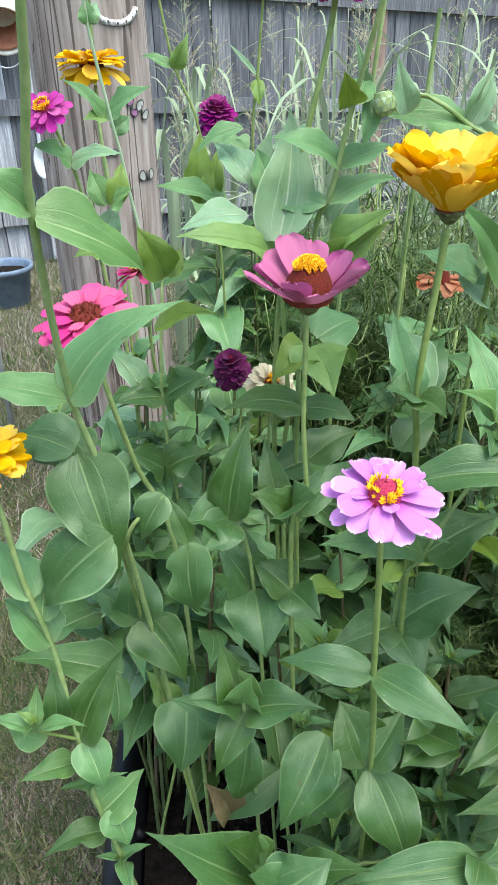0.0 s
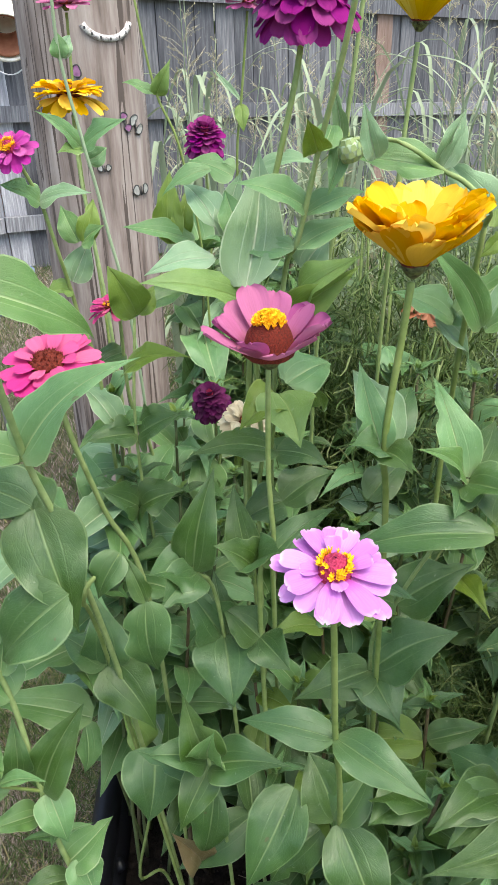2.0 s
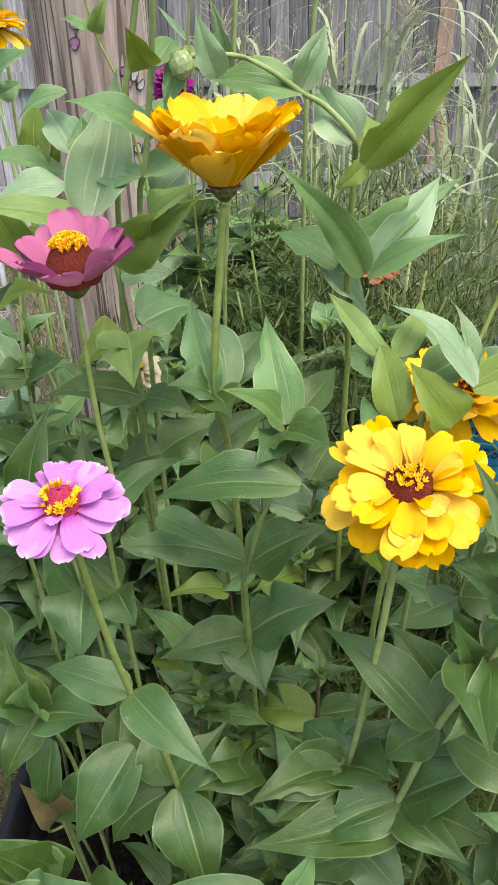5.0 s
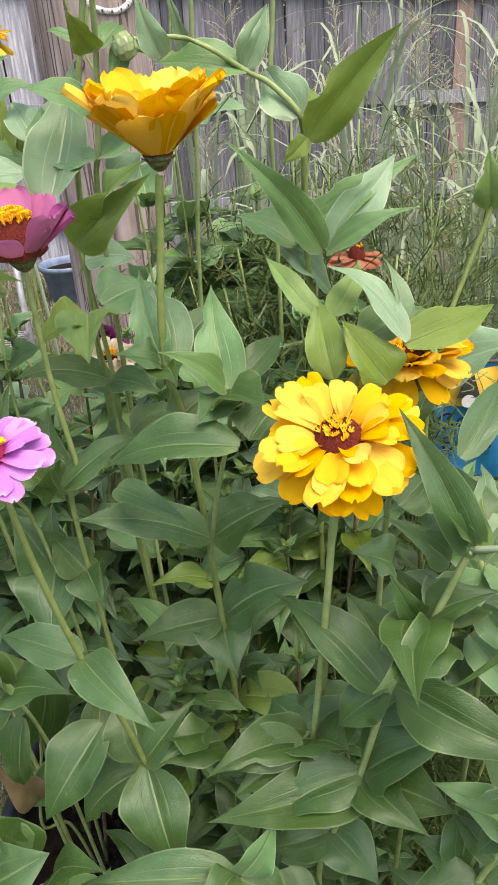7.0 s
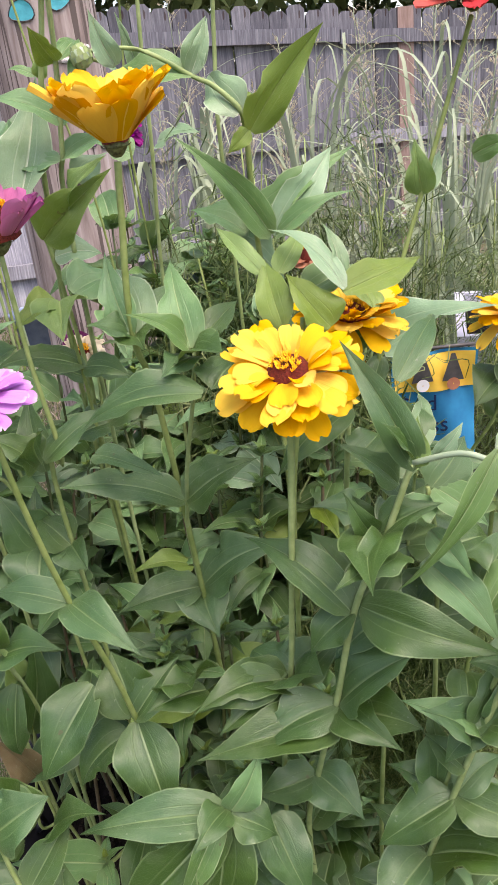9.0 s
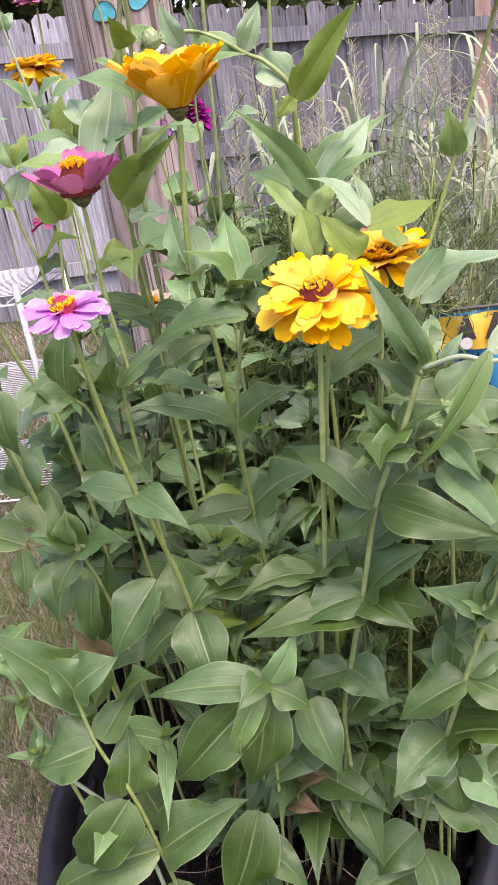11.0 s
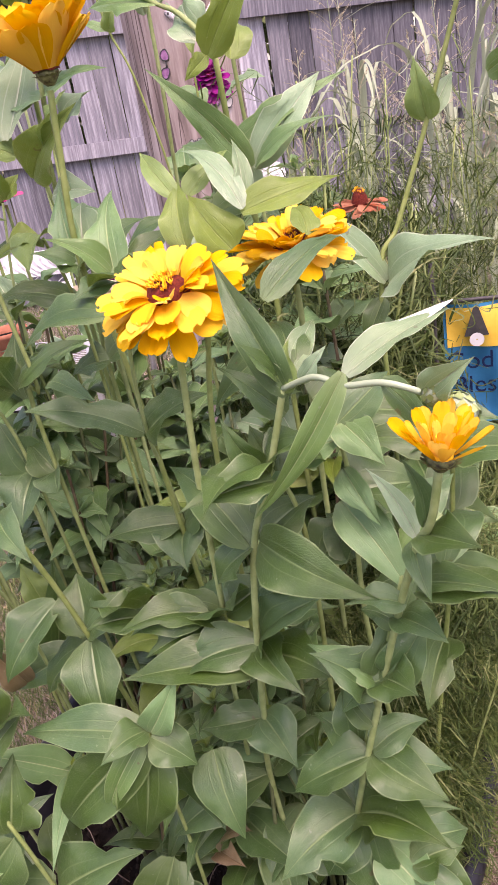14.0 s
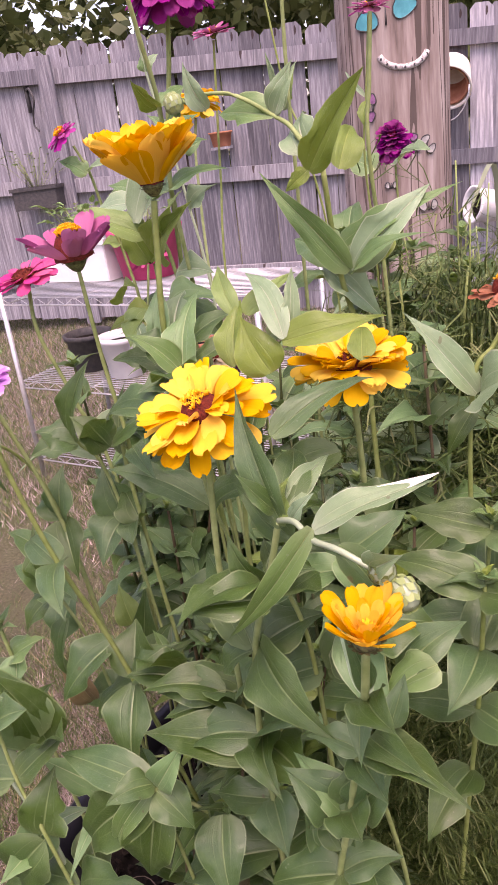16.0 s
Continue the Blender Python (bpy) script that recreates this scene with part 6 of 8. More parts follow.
z = thing("zinnia", (-0.120, 1.000, 0.250), "slim pale zinnia stem with a folded leaf near its top", "zinnia plant", "zinnias behind the tub")
add_stem(z, [(-0.120, 1.000, 0.250), (-0.130, 0.980, 1.000), (-0.154, 0.970, 1.232), (-0.166, 0.960, 1.317), (-0.179, 0.950, 1.412), (-0.177, 0.940, 1.480)], 0.0023, 0.0019, LEAF_PALE)
add_leaf(z, (-0.178, 0.950, 1.410), (-0.179, 0.950, 1.436), 0.023, (0.230, -0.973, 0.008), mat=LEAF_LIGHT)
add_leaf(z, (-0.176, 0.950, 1.410), (-0.168, 0.970, 1.434), 0.020, (0.222, -0.975, 0.009), mat=LEAF_PALE)

z = thing("zinnia", (-0.140, 0.860, 0.250), "small purple-pink zinnia with yellow florets on an arching stem", "zinnia plant", "zinnias behind the tub")
add_stem(z, [(-0.140, 0.860, 0.250), (-0.150, 0.840, 1.000), (-0.169, 0.840, 1.155), (-0.177, 0.820, 1.236), (-0.186, 0.815, 1.287), (-0.197, 0.805, 1.323)], 0.0025, 0.0019)
head_single(z, (-0.199, 0.791, 1.338), (-0.250, -0.600, 0.800), P_ORCHID, size=0.023, seed=47, disc_mat=DISC_PINK)
add_leaf(z, (-0.185, 0.810, 1.285), (-0.215, 0.790, 1.307), 0.033, (0.192, -0.617, 0.763), mat=LEAF_LIGHT)
add_leaf(z, (-0.184, 0.810, 1.286), (-0.128, 0.800, 1.294), 0.027, (0.157, -0.623, 0.766), mat=LEAF_PALE)
add_leaf(z, (-0.158, 0.840, 1.237), (-0.178, 0.860, 1.274), 0.029, (0.240, -0.949, 0.204), mat=LEAF_LIGHT)
add_leaf(z, (-0.152, 0.840, 1.237), (-0.141, 0.860, 1.279), 0.028, (0.217, -0.955, 0.203), mat=LEAF_YELLOW)
add_leaf(z, (-0.155, 0.840, 1.237), (-0.128, 0.840, 1.254), 0.033, (0.136, -0.610, 0.781), mat=LEAF_LIGHT)
add_leaf(z, (-0.170, 0.840, 1.194), (-0.150, 0.860, 1.235), 0.035, (0.229, -0.941, 0.250), mat=LEAF_PALE)
add_leaf(z, (-0.174, 0.840, 1.187), (-0.197, 0.820, 1.188), 0.029, (0.162, -0.576, 0.801), mat=LEAF_YELLOW)

z = thing("zinnia", (-0.060, 1.500, 0.250), "magenta double zinnia standing behind the green leaves", "zinnia plant", "zinnias behind the tub")
add_stem(z, [(-0.060, 1.500, 0.250), (-0.060, 1.490, 1.000), (-0.062, 1.482, 1.240)], 0.0025, 0.0022)
head_double(z, (-0.062, 1.480, 1.257), (0.050, -0.300, 1.000), P_MAGENTA, size=0.042, seed=53)
add_leaf(z, (0.037, 1.300, 1.237), (0.117, 1.250, 1.257), 0.057, (0.302, -0.622, 0.722), mat=LEAF_PALE)
add_leaf(z, (-0.006, 1.300, 1.227), (-0.078, 1.300, 1.256), 0.064, (0.343, -0.600, 0.723), mat=LEAF_LIGHT)

z = thing("zinnia", (0.000, 1.300, 0.250), "pink zinnia high on a thin stem against the fence", "zinnia plant", "zinnias behind the tub")
add_stem(z, [(0.000, 1.300, 0.250), (0.005, 1.270, 1.000), (0.002, 1.250, 1.245), (0.011, 1.250, 1.340), (0.023, 1.250, 1.456)], 0.0021, 0.0019)
head_flat(z, (0.025, 1.250, 1.467), (0.000, -0.100, 1.000), P_ROSE, size=0.034, seed=59)
add_leaf(z, (0.011, 1.250, 1.336), (0.014, 1.230, 1.300), 0.023, (0.022, -0.995, 0.093), mat=LEAF_YELLOW)
add_leaf(z, (0.009, 1.250, 1.342), (-0.031, 1.260, 1.386), 0.011, (0.028, -0.687, 0.726), mat=LEAF_PALE)

z = thing("zinnia", (-0.060, 1.240, 0.250), "thin zinnia stem with one pair of leaves against the pole", "zinnia plant", "zinnias behind the tub")
add_stem(z, [(-0.060, 1.240, 0.250), (-0.050, 1.220, 1.000), (-0.075, 1.200, 1.262), (-0.109, 1.200, 1.361), (-0.128, 1.200, 1.472), (-0.134, 1.200, 1.510)], 0.0021, 0.0017)
add_leaf(z, (-0.108, 1.200, 1.355), (-0.084, 1.190, 1.400), 0.029, (0.115, -0.992, 0.046), mat=LEAF_YELLOW)
add_leaf(z, (-0.112, 1.200, 1.357), (-0.155, 1.200, 1.375), 0.020, (0.100, -0.680, 0.726), mat=LEAF_LIGHT)

z = thing("zinnia", (0.190, 0.980, 0.250), "yellow zinnia seen from below on a tall straight stem", "zinnia plant", "zinnias behind the tub")
add_stem(z, [(0.190, 0.980, 0.250), (0.190, 0.960, 1.000), (0.193, 0.920, 1.267), (0.198, 0.920, 1.344), (0.204, 0.920, 1.417)], 0.0026, 0.0026)
head_cup(z, (0.205, 0.920, 1.437), (0.050, -0.100, 1.000), P_LEMON, size=0.044, seed=61)

z = thing("zinnia", (0.100, 0.920, 0.250), "tall zinnia stem with a salmon flower high above the leaves", "zinnia plant", "zinnias behind the tub")
add_stem(z, [(0.100, 0.920, 0.250), (0.100, 0.900, 1.000), (0.120, 0.870, 1.254), (0.126, 0.860, 1.341), (0.136, 0.850, 1.445), (0.141, 0.850, 1.498)], 0.0026, 0.0022)
add_leaf(z, (0.122, 0.860, 1.329), (0.106, 0.850, 1.393), 0.018, (-0.091, -0.992, 0.085), mat=LEAF_PALE)

z = thing("zinnia", (0.290, 1.140, 0.250), "faded orange zinnia with bent-back petals", "zinnia plant", "zinnias behind the tub")
add_stem(z, [(0.290, 1.140, 0.250), (0.285, 1.120, 0.800), (0.283, 1.110, 1.050)], 0.0025, 0.0022)
head_drooped(z, (0.283, 1.108, 1.062), (0.000, -0.100, 1.000), P_ORANGE, size=0.04, seed=67)

z = thing("zinnia", (-0.100, 0.520, 0.250), "zinnia stem leaning outward with large oval leaves", "zinnia plant", "zinnias in the tub")
add_stem(z, [(-0.100, 0.520, 0.250), (-0.169, 0.500, 0.677), (-0.178, 0.495, 0.805), (-0.187, 0.500, 0.917), (-0.201, 0.500, 0.995), (-0.207, 0.500, 1.067), (-0.215, 0.500, 1.097)], 0.003, 0.0024)
head_semi(z, (-0.215, 0.500, 1.116), (-0.100, -0.200, 1.000), P_YELLOW, size=0.034, seed=71)
add_leaf(z, (-0.187, 0.500, 0.923), (-0.230, 0.520, 0.961), 0.050, (0.161, -0.393, 0.905), mat=LEAF_LIGHT)
add_leaf(z, (-0.177, 0.495, 0.806), (-0.130, 0.520, 0.897), 0.048, (0.202, -0.665, 0.719))
add_leaf(z, (-0.203, 0.490, 0.818), (-0.250, 0.500, 0.833), 0.047, (0.154, -0.337, 0.929), mat=LEAF_LIGHT)
add_leaf(z, (-0.172, 0.495, 0.803), (-0.153, 0.470, 0.761), 0.044, (0.203, -0.603, 0.772), mat=LEAF_LIGHT)
add_leaf(z, (-0.185, 0.495, 0.772), (-0.233, 0.470, 0.780), 0.032, (0.136, -0.315, 0.939), mat=LEAF_LIGHT)
add_leaf(z, (-0.168, 0.500, 0.658), (-0.230, 0.470, 0.662), 0.035, (0.115, -0.281, 0.953))
add_leaf(z, (-0.171, 0.500, 0.686), (-0.127, 0.530, 0.717), 0.053, (0.089, -0.309, 0.947), mat=LEAF_LIGHT)
add_leaf(z, (-0.158, 0.500, 0.695), (-0.141, 0.480, 0.659), 0.045, (0.168, -0.553, 0.816), mat=LEAF_LIGHT)
add_leaf(z, (-0.192, 0.500, 0.951), (-0.177, 0.560, 1.004), 0.035, (0.147, -0.422, 0.895), mat=LEAF_LIGHT)
add_leaf(z, (-0.196, 0.490, 0.827), (-0.192, 0.500, 0.897), 0.031, (0.257, -0.654, 0.711))
add_leaf(z, (-0.195, 0.500, 0.976), (-0.234, 0.550, 1.000), 0.040, (0.172, -0.420, 0.891), mat=LEAF_LIGHT)
add_stem(z, [(-0.178, 0.495, 0.805), (-0.195, 0.480, 0.830), (-0.206, 0.470, 0.846)], 0.0018, 0.0014, name="side_shoot")
whorl(z, (-0.206, 0.470, 0.846), 0.052, 31, (LEAF_LIGHT, LEAF_LIGHT, LEAF_YELLOW, LEAF_YELLOW), 4)
whorl(z, (-0.172, 0.497, 0.735), 0.040, 32, (LEAF_LIGHT, LEAF_LIGHT, LEAF_YELLOW))
whorl(z, (-0.158, 0.500, 0.600), 0.046, 33, (LEAF_LIGHT, LEAF_LIGHT, LEAF_YELLOW))

z = thing("zinnia", (0.030, 0.440, 0.250), "low zinnia shoot spilling over the rim of the tub", "zinnia plant", "zinnias in the tub")
add_stem(z, [(0.030, 0.440, 0.250), (0.038, 0.420, 0.354), (0.044, 0.385, 0.501), (0.037, 0.372, 0.604), (0.013, 0.370, 0.682), (0.005, 0.370, 0.755)], 0.003, 0.002)
add_leaf(z, (0.031, 0.372, 0.607), (0.038, 0.400, 0.681), 0.061, (0.534, -0.571, 0.623))
add_leaf(z, (0.031, 0.372, 0.598), (-0.042, 0.355, 0.485), 0.078, (0.534, -0.508, 0.676))
add_leaf(z, (0.045, 0.385, 0.504), (-0.110, 0.360, 0.435), 0.078, (0.285, -0.263, 0.922))
add_leaf(z, (0.047, 0.385, 0.501), (0.149, 0.400, 0.577), 0.078, (0.243, -0.300, 0.922))
add_leaf(z, (0.043, 0.410, 0.415), (0.008, 0.390, 0.286), 0.078, (0.444, -0.478, 0.758))
add_leaf(z, (0.013, 0.370, 0.682), (-0.064, 0.360, 0.651), 0.078, (0.331, -0.305, 0.893))
add_leaf(z, (0.019, 0.370, 0.687), (0.048, 0.420, 0.721), 0.041, (0.311, -0.337, 0.889))
add_leaf(z, (0.090, 0.440, 0.344), (0.062, 0.400, 0.278), 0.050, (0.395, -0.487, 0.779))
add_leaf(z, (0.146, 0.460, 0.484), (0.096, 0.430, 0.349), 0.078, (0.385, -0.547, 0.743))
add_leaf(z, (0.135, 0.460, 0.423), (0.205, 0.430, 0.378), 0.055, (0.342, -0.550, 0.762))
add_leaf(z, (0.012, 0.440, 0.542), (0.051, 0.420, 0.479), 0.052, (0.481, -0.552, 0.682))
add_leaf(z, (0.120, 0.460, 0.316), (0.160, 0.430, 0.299), 0.030, (0.344, -0.512, 0.787), mat=LEAF_LIGHT)
add_leaf(z, (0.005, 0.370, 0.755), (-0.016, 0.360, 0.806), 0.048, (0.355, -0.339, 0.871))
add_leaf(z, (0.006, 0.370, 0.759), (0.055, 0.380, 0.792), 0.062, (0.336, -0.349, 0.875))

z = thing("zinnia", (0.150, 0.500, 0.250), "low zinnia shoot with a whorl of fresh leaves", "zinnia plant", "zinnias in the tub")
add_stem(z, [(0.150, 0.500, 0.250), (0.175, 0.460, 0.500), (0.196, 0.415, 0.728)], 0.0025, 0.0019)
add_leaf(z, (0.196, 0.414, 0.730), (0.060, 0.400, 0.721), 0.044, (0.269, -0.364, 0.892))
add_leaf(z, (0.192, 0.414, 0.725), (0.077, 0.390, 0.597), 0.070, (0.455, -0.620, 0.639))
add_leaf(z, (0.200, 0.414, 0.732), (0.232, 0.430, 0.791), 0.034, (0.402, -0.707, 0.582), mat=LEAF_LIGHT)
add_leaf(z, (0.190, 0.414, 0.725), (0.147, 0.380, 0.641), 0.029, (0.432, -0.638, 0.638), mat=LEAF_LIGHT)
add_leaf(z, (0.195, 0.414, 0.734), (0.176, 0.370, 0.740), 0.035, (0.243, -0.371, 0.896))
add_leaf(z, (0.199, 0.414, 0.727), (0.238, 0.420, 0.692), 0.045, (0.214, -0.376, 0.901))
add_leaf(z, (0.191, 0.420, 0.717), (0.159, 0.410, 0.583), 0.060, (0.411, -0.636, 0.653))
add_leaf(z, (0.191, 0.500, 0.478), (0.238, 0.480, 0.527), 0.048, (0.173, -0.339, 0.925), mat=LEAF_DEAD)
add_leaf(z, (0.179, 0.500, 0.454), (0.220, 0.480, 0.465), 0.031, (0.174, -0.326, 0.929), mat=LEAF_DEAD)
add_leaf(z, (0.250, 0.490, 0.804), (0.194, 0.445, 0.790), 0.047, (0.223, -0.429, 0.875))
add_leaf(z, (0.249, 0.480, 0.821), (0.176, 0.454, 0.808), 0.043, (0.232, -0.435, 0.870))
add_leaf(z, (-0.036, 0.520, 0.654), (-0.059, 0.500, 0.729), 0.038, (0.054, -0.583, 0.810), mat=LEAF_DEAD)

z = thing("zinnia", (0.330, 0.560, 0.250), "bushy zinnia shoots with pale pointed leaves beside the golden flower", "zinnia plant", "zinnias in the tub")
add_stem(z, [(0.330, 0.560, 0.250), (0.335, 0.530, 0.600), (0.350, 0.490, 0.887), (0.338, 0.475, 0.976)], 0.0028, 0.0019)
add_leaf(z, (0.341, 0.475, 0.975), (0.334, 0.440, 0.959), 0.034, (-0.069, -0.867, 0.493), mat=LEAF_LIGHT)
add_leaf(z, (0.346, 0.475, 0.976), (0.398, 0.500, 0.990), 0.038, (-0.068, -0.518, 0.853), mat=LEAF_LIGHT)
add_leaf(z, (0.338, 0.475, 0.979), (0.321, 0.480, 1.007), 0.023, (-0.057, -0.891, 0.451))
add_leaf(z, (0.356, 0.470, 1.021), (0.315, 0.460, 1.065), 0.029, (-0.041, -0.548, 0.836))
add_leaf(z, (0.364, 0.446, 1.047), (0.370, 0.455, 1.082), 0.029, (-0.121, -0.919, 0.374), mat=LEAF_YELLOW)
add_leaf(z, (0.381, 0.440, 1.057), (0.398, 0.440, 1.081), 0.014, (-0.159, -0.915, 0.372), mat=LEAF_PALE)
add_leaf(z, (0.323, 0.480, 0.905), (0.284, 0.520, 0.950), 0.052, (-0.010, -0.495, 0.869))
add_leaf(z, (0.356, 0.500, 0.873), (0.394, 0.530, 0.904), 0.053, (-0.062, -0.478, 0.876))
add_leaf(z, (0.351, 0.500, 0.877), (0.297, 0.480, 0.838), 0.052, (-0.024, -0.456, 0.889))

z = thing("zinnia", (0.380, 0.580, 0.250), "zinnia with silvery leaves leaning over the side of the tub", "zinnia plant", "zinnias in the tub")
add_stem(z, [(0.380, 0.580, 0.250), (0.390, 0.560, 0.550), (0.388, 0.500, 0.809), (0.389, 0.500, 0.940), (0.382, 0.500, 1.000)], 0.0028, 0.0019)
add_leaf(z, (0.388, 0.500, 0.999), (0.425, 0.470, 0.978), 0.035, (-0.097, -0.517, 0.850), mat=LEAF_LIGHT)
add_leaf(z, (0.384, 0.500, 0.959), (0.415, 0.470, 0.926), 0.028, (-0.151, -0.854, 0.498), mat=LEAF_LIGHT)
add_leaf(z, (0.379, 0.500, 0.930), (0.440, 0.460, 0.866), 0.042, (-0.091, -0.468, 0.879), mat=LEAF_LIGHT)
add_leaf(z, (0.458, 0.500, 0.920), (0.421, 0.470, 0.881), 0.037, (-0.114, -0.468, 0.876), mat=LEAF_LIGHT)
add_leaf(z, (0.385, 0.500, 0.999), (0.418, 0.540, 1.025), 0.041, (-0.154, -0.903, 0.401))
add_leaf(z, (0.389, 0.500, 0.940), (0.440, 0.540, 0.927), 0.078, (-0.095, -0.498, 0.862))
add_leaf(z, (0.389, 0.500, 0.877), (0.355, 0.530, 0.900), 0.047, (-0.060, -0.478, 0.876))
add_leaf(z, (0.426, 0.500, 0.900), (0.462, 0.540, 0.938), 0.039, (-0.200, -0.845, 0.497))

z = thing("zinnia", (0.370, 0.520, 0.250), "low zinnia with a star of young leaves near the rim", "zinnia plant", "zinnias in the tub")
add_stem(z, [(0.370, 0.520, 0.250), (0.375, 0.500, 0.450), (0.381, 0.470, 0.606), (0.382, 0.450, 0.720)], 0.0026, 0.0019)
add_leaf(z, (0.382, 0.450, 0.723), (0.379, 0.470, 0.792), 0.043, (-0.111, -0.730, 0.674))
add_leaf(z, (0.382, 0.450, 0.720), (0.370, 0.430, 0.690), 0.023, (-0.102, -0.686, 0.720), mat=LEAF_LIGHT)
add_leaf(z, (0.384, 0.450, 0.693), (0.457, 0.450, 0.708), 0.058, (-0.083, -0.370, 0.925))
add_leaf(z, (0.370, 0.460, 0.614), (0.461, 0.460, 0.647), 0.074, (-0.074, -0.350, 0.934))
add_leaf(z, (0.370, 0.460, 0.610), (0.390, 0.420, 0.543), 0.063, (-0.096, -0.614, 0.783))
add_leaf(z, (0.364, 0.460, 0.610), (0.340, 0.480, 0.631), 0.045, (-0.036, -0.352, 0.935))
add_leaf(z, (0.389, 0.450, 0.587), (0.445, 0.420, 0.553), 0.053, (-0.072, -0.320, 0.945), mat=LEAF_LIGHT)
add_leaf(z, (0.364, 0.460, 0.606), (0.338, 0.430, 0.554), 0.062, (-0.065, -0.621, 0.781))
add_leaf(z, (0.413, 0.430, 0.810), (0.384, 0.420, 0.840), 0.037, (-0.080, -0.414, 0.907), mat=LEAF_LIGHT)
add_leaf(z, (0.379, 0.450, 0.720), (0.341, 0.460, 0.738), 0.036, (-0.046, -0.386, 0.921))
add_leaf(z, (0.413, 0.450, 0.787), (0.359, 0.440, 0.834), 0.034, (0.076, -0.453, 0.888), mat=LEAF_LIGHT)
add_leaf(z, (0.419, 0.440, 0.575), (0.477, 0.420, 0.545), 0.038, (0.024, -0.349, 0.937))
add_leaf(z, (0.419, 0.440, 0.583), (0.463, 0.460, 0.596), 0.043, (0.028, -0.367, 0.930))

z = thing("zinnia", (-0.100, 0.700, 0.250), "leafy zinnia stem over the dry lawn edge", "zinnia plant", "zinnias in the tub")
add_stem(z, [(-0.100, 0.700, 0.250), (-0.120, 0.690, 0.360), (-0.149, 0.670, 0.382), (-0.116, 0.670, 0.554), (-0.118, 0.670, 0.644)], 0.0026, 0.0019)
add_leaf(z, (-0.121, 0.670, 0.557), (-0.084, 0.680, 0.719), 0.076, (0.647, -0.511, 0.566))
add_leaf(z, (-0.116, 0.670, 0.650), (-0.143, 0.680, 0.706), 0.044, (0.673, -0.512, 0.534), mat=LEAF_YELLOW)
add_leaf(z, (-0.153, 0.600, 0.784), (-0.274, 0.600, 0.814), 0.058, (0.451, -0.272, 0.850), mat=LEAF_LIGHT)
add_leaf(z, (-0.162, 0.600, 0.776), (-0.164, 0.580, 0.716), 0.036, (0.734, -0.461, 0.498), mat=LEAF_LIGHT)

z = thing("zinnia", (0.420, 0.980, 0.250), "golden zinnia with dark broad leaves behind the wilder growth", "zinnia plant", "zinnias in the tub")
add_stem(z, [(0.420, 0.980, 0.250), (0.470, 0.970, 0.700), (0.532, 0.940, 0.871), (0.540, 0.920, 0.989)], 0.0028, 0.0026)
head_semi(z, (0.543, 0.920, 1.006), (0.050, -0.100, 1.000), P_YELLOW, size=0.048, seed=73)
add_leaf(z, (0.540, 0.930, 0.931), (0.489, 0.880, 0.902), 0.072, (-0.121, -0.561, 0.819))
add_leaf(z, (0.542, 0.930, 0.944), (0.564, 0.880, 0.912), 0.066, (-0.142, -0.561, 0.815))
add_leaf(z, (0.542, 0.940, 0.857), (0.525, 0.970, 0.920), 0.047, (-0.205, -0.915, 0.348))
add_leaf(z, (0.478, 0.860, 1.213), (0.519, 0.840, 1.228), 0.028, (-0.207, -0.975, 0.078), mat=LEAF_LIGHT)

z = thing("zinnia", (0.360, 0.500, 0.250), "leafy shoot hugging the stem of the small golden zinnia", "zinnia plant", "zinnias in the tub")
add_stem(z, [(0.360, 0.500, 0.250), (0.372, 0.460, 0.620), (0.415, 0.436, 0.820), (0.440, 0.418, 0.920)], 0.0025, 0.0019)
add_leaf(z, (0.454, 0.405, 0.962), (0.422, 0.420, 1.004), 0.015, (0.312, -0.746, 0.589), mat=LEAF_PALE)
add_leaf(z, (0.452, 0.405, 0.959), (0.467, 0.370, 0.937), 0.021, (0.268, -0.699, 0.663))
add_leaf(z, (0.456, 0.400, 0.931), (0.515, 0.370, 0.953), 0.028, (0.118, -0.381, 0.917))
add_leaf(z, (0.422, 0.425, 0.822), (0.453, 0.440, 0.875), 0.037, (0.258, -0.651, 0.713))
add_leaf(z, (0.419, 0.425, 0.821), (0.382, 0.410, 0.793), 0.029, (0.163, -0.318, 0.934))
add_leaf(z, (0.421, 0.420, 0.824), (0.450, 0.390, 0.840), 0.045, (0.263, -0.610, 0.747))
add_leaf(z, (0.397, 0.435, 0.725), (0.462, 0.410, 0.715), 0.049, (0.235, -0.548, 0.803))
add_leaf(z, (0.395, 0.435, 0.723), (0.326, 0.420, 0.680), 0.051, (0.168, -0.279, 0.945))
add_leaf(z, (0.398, 0.435, 0.728), (0.440, 0.460, 0.748), 0.038, (0.132, -0.309, 0.942))
add_leaf(z, (0.404, 0.430, 0.763), (0.373, 0.450, 0.786), 0.032, (0.303, -0.592, 0.747))
add_leaf(z, (0.433, 0.420, 0.878), (0.404, 0.430, 0.880), 0.026, (0.164, -0.360, 0.918))
add_leaf(z, (0.435, 0.420, 0.884), (0.471, 0.390, 0.895), 0.032, (0.137, -0.359, 0.923))

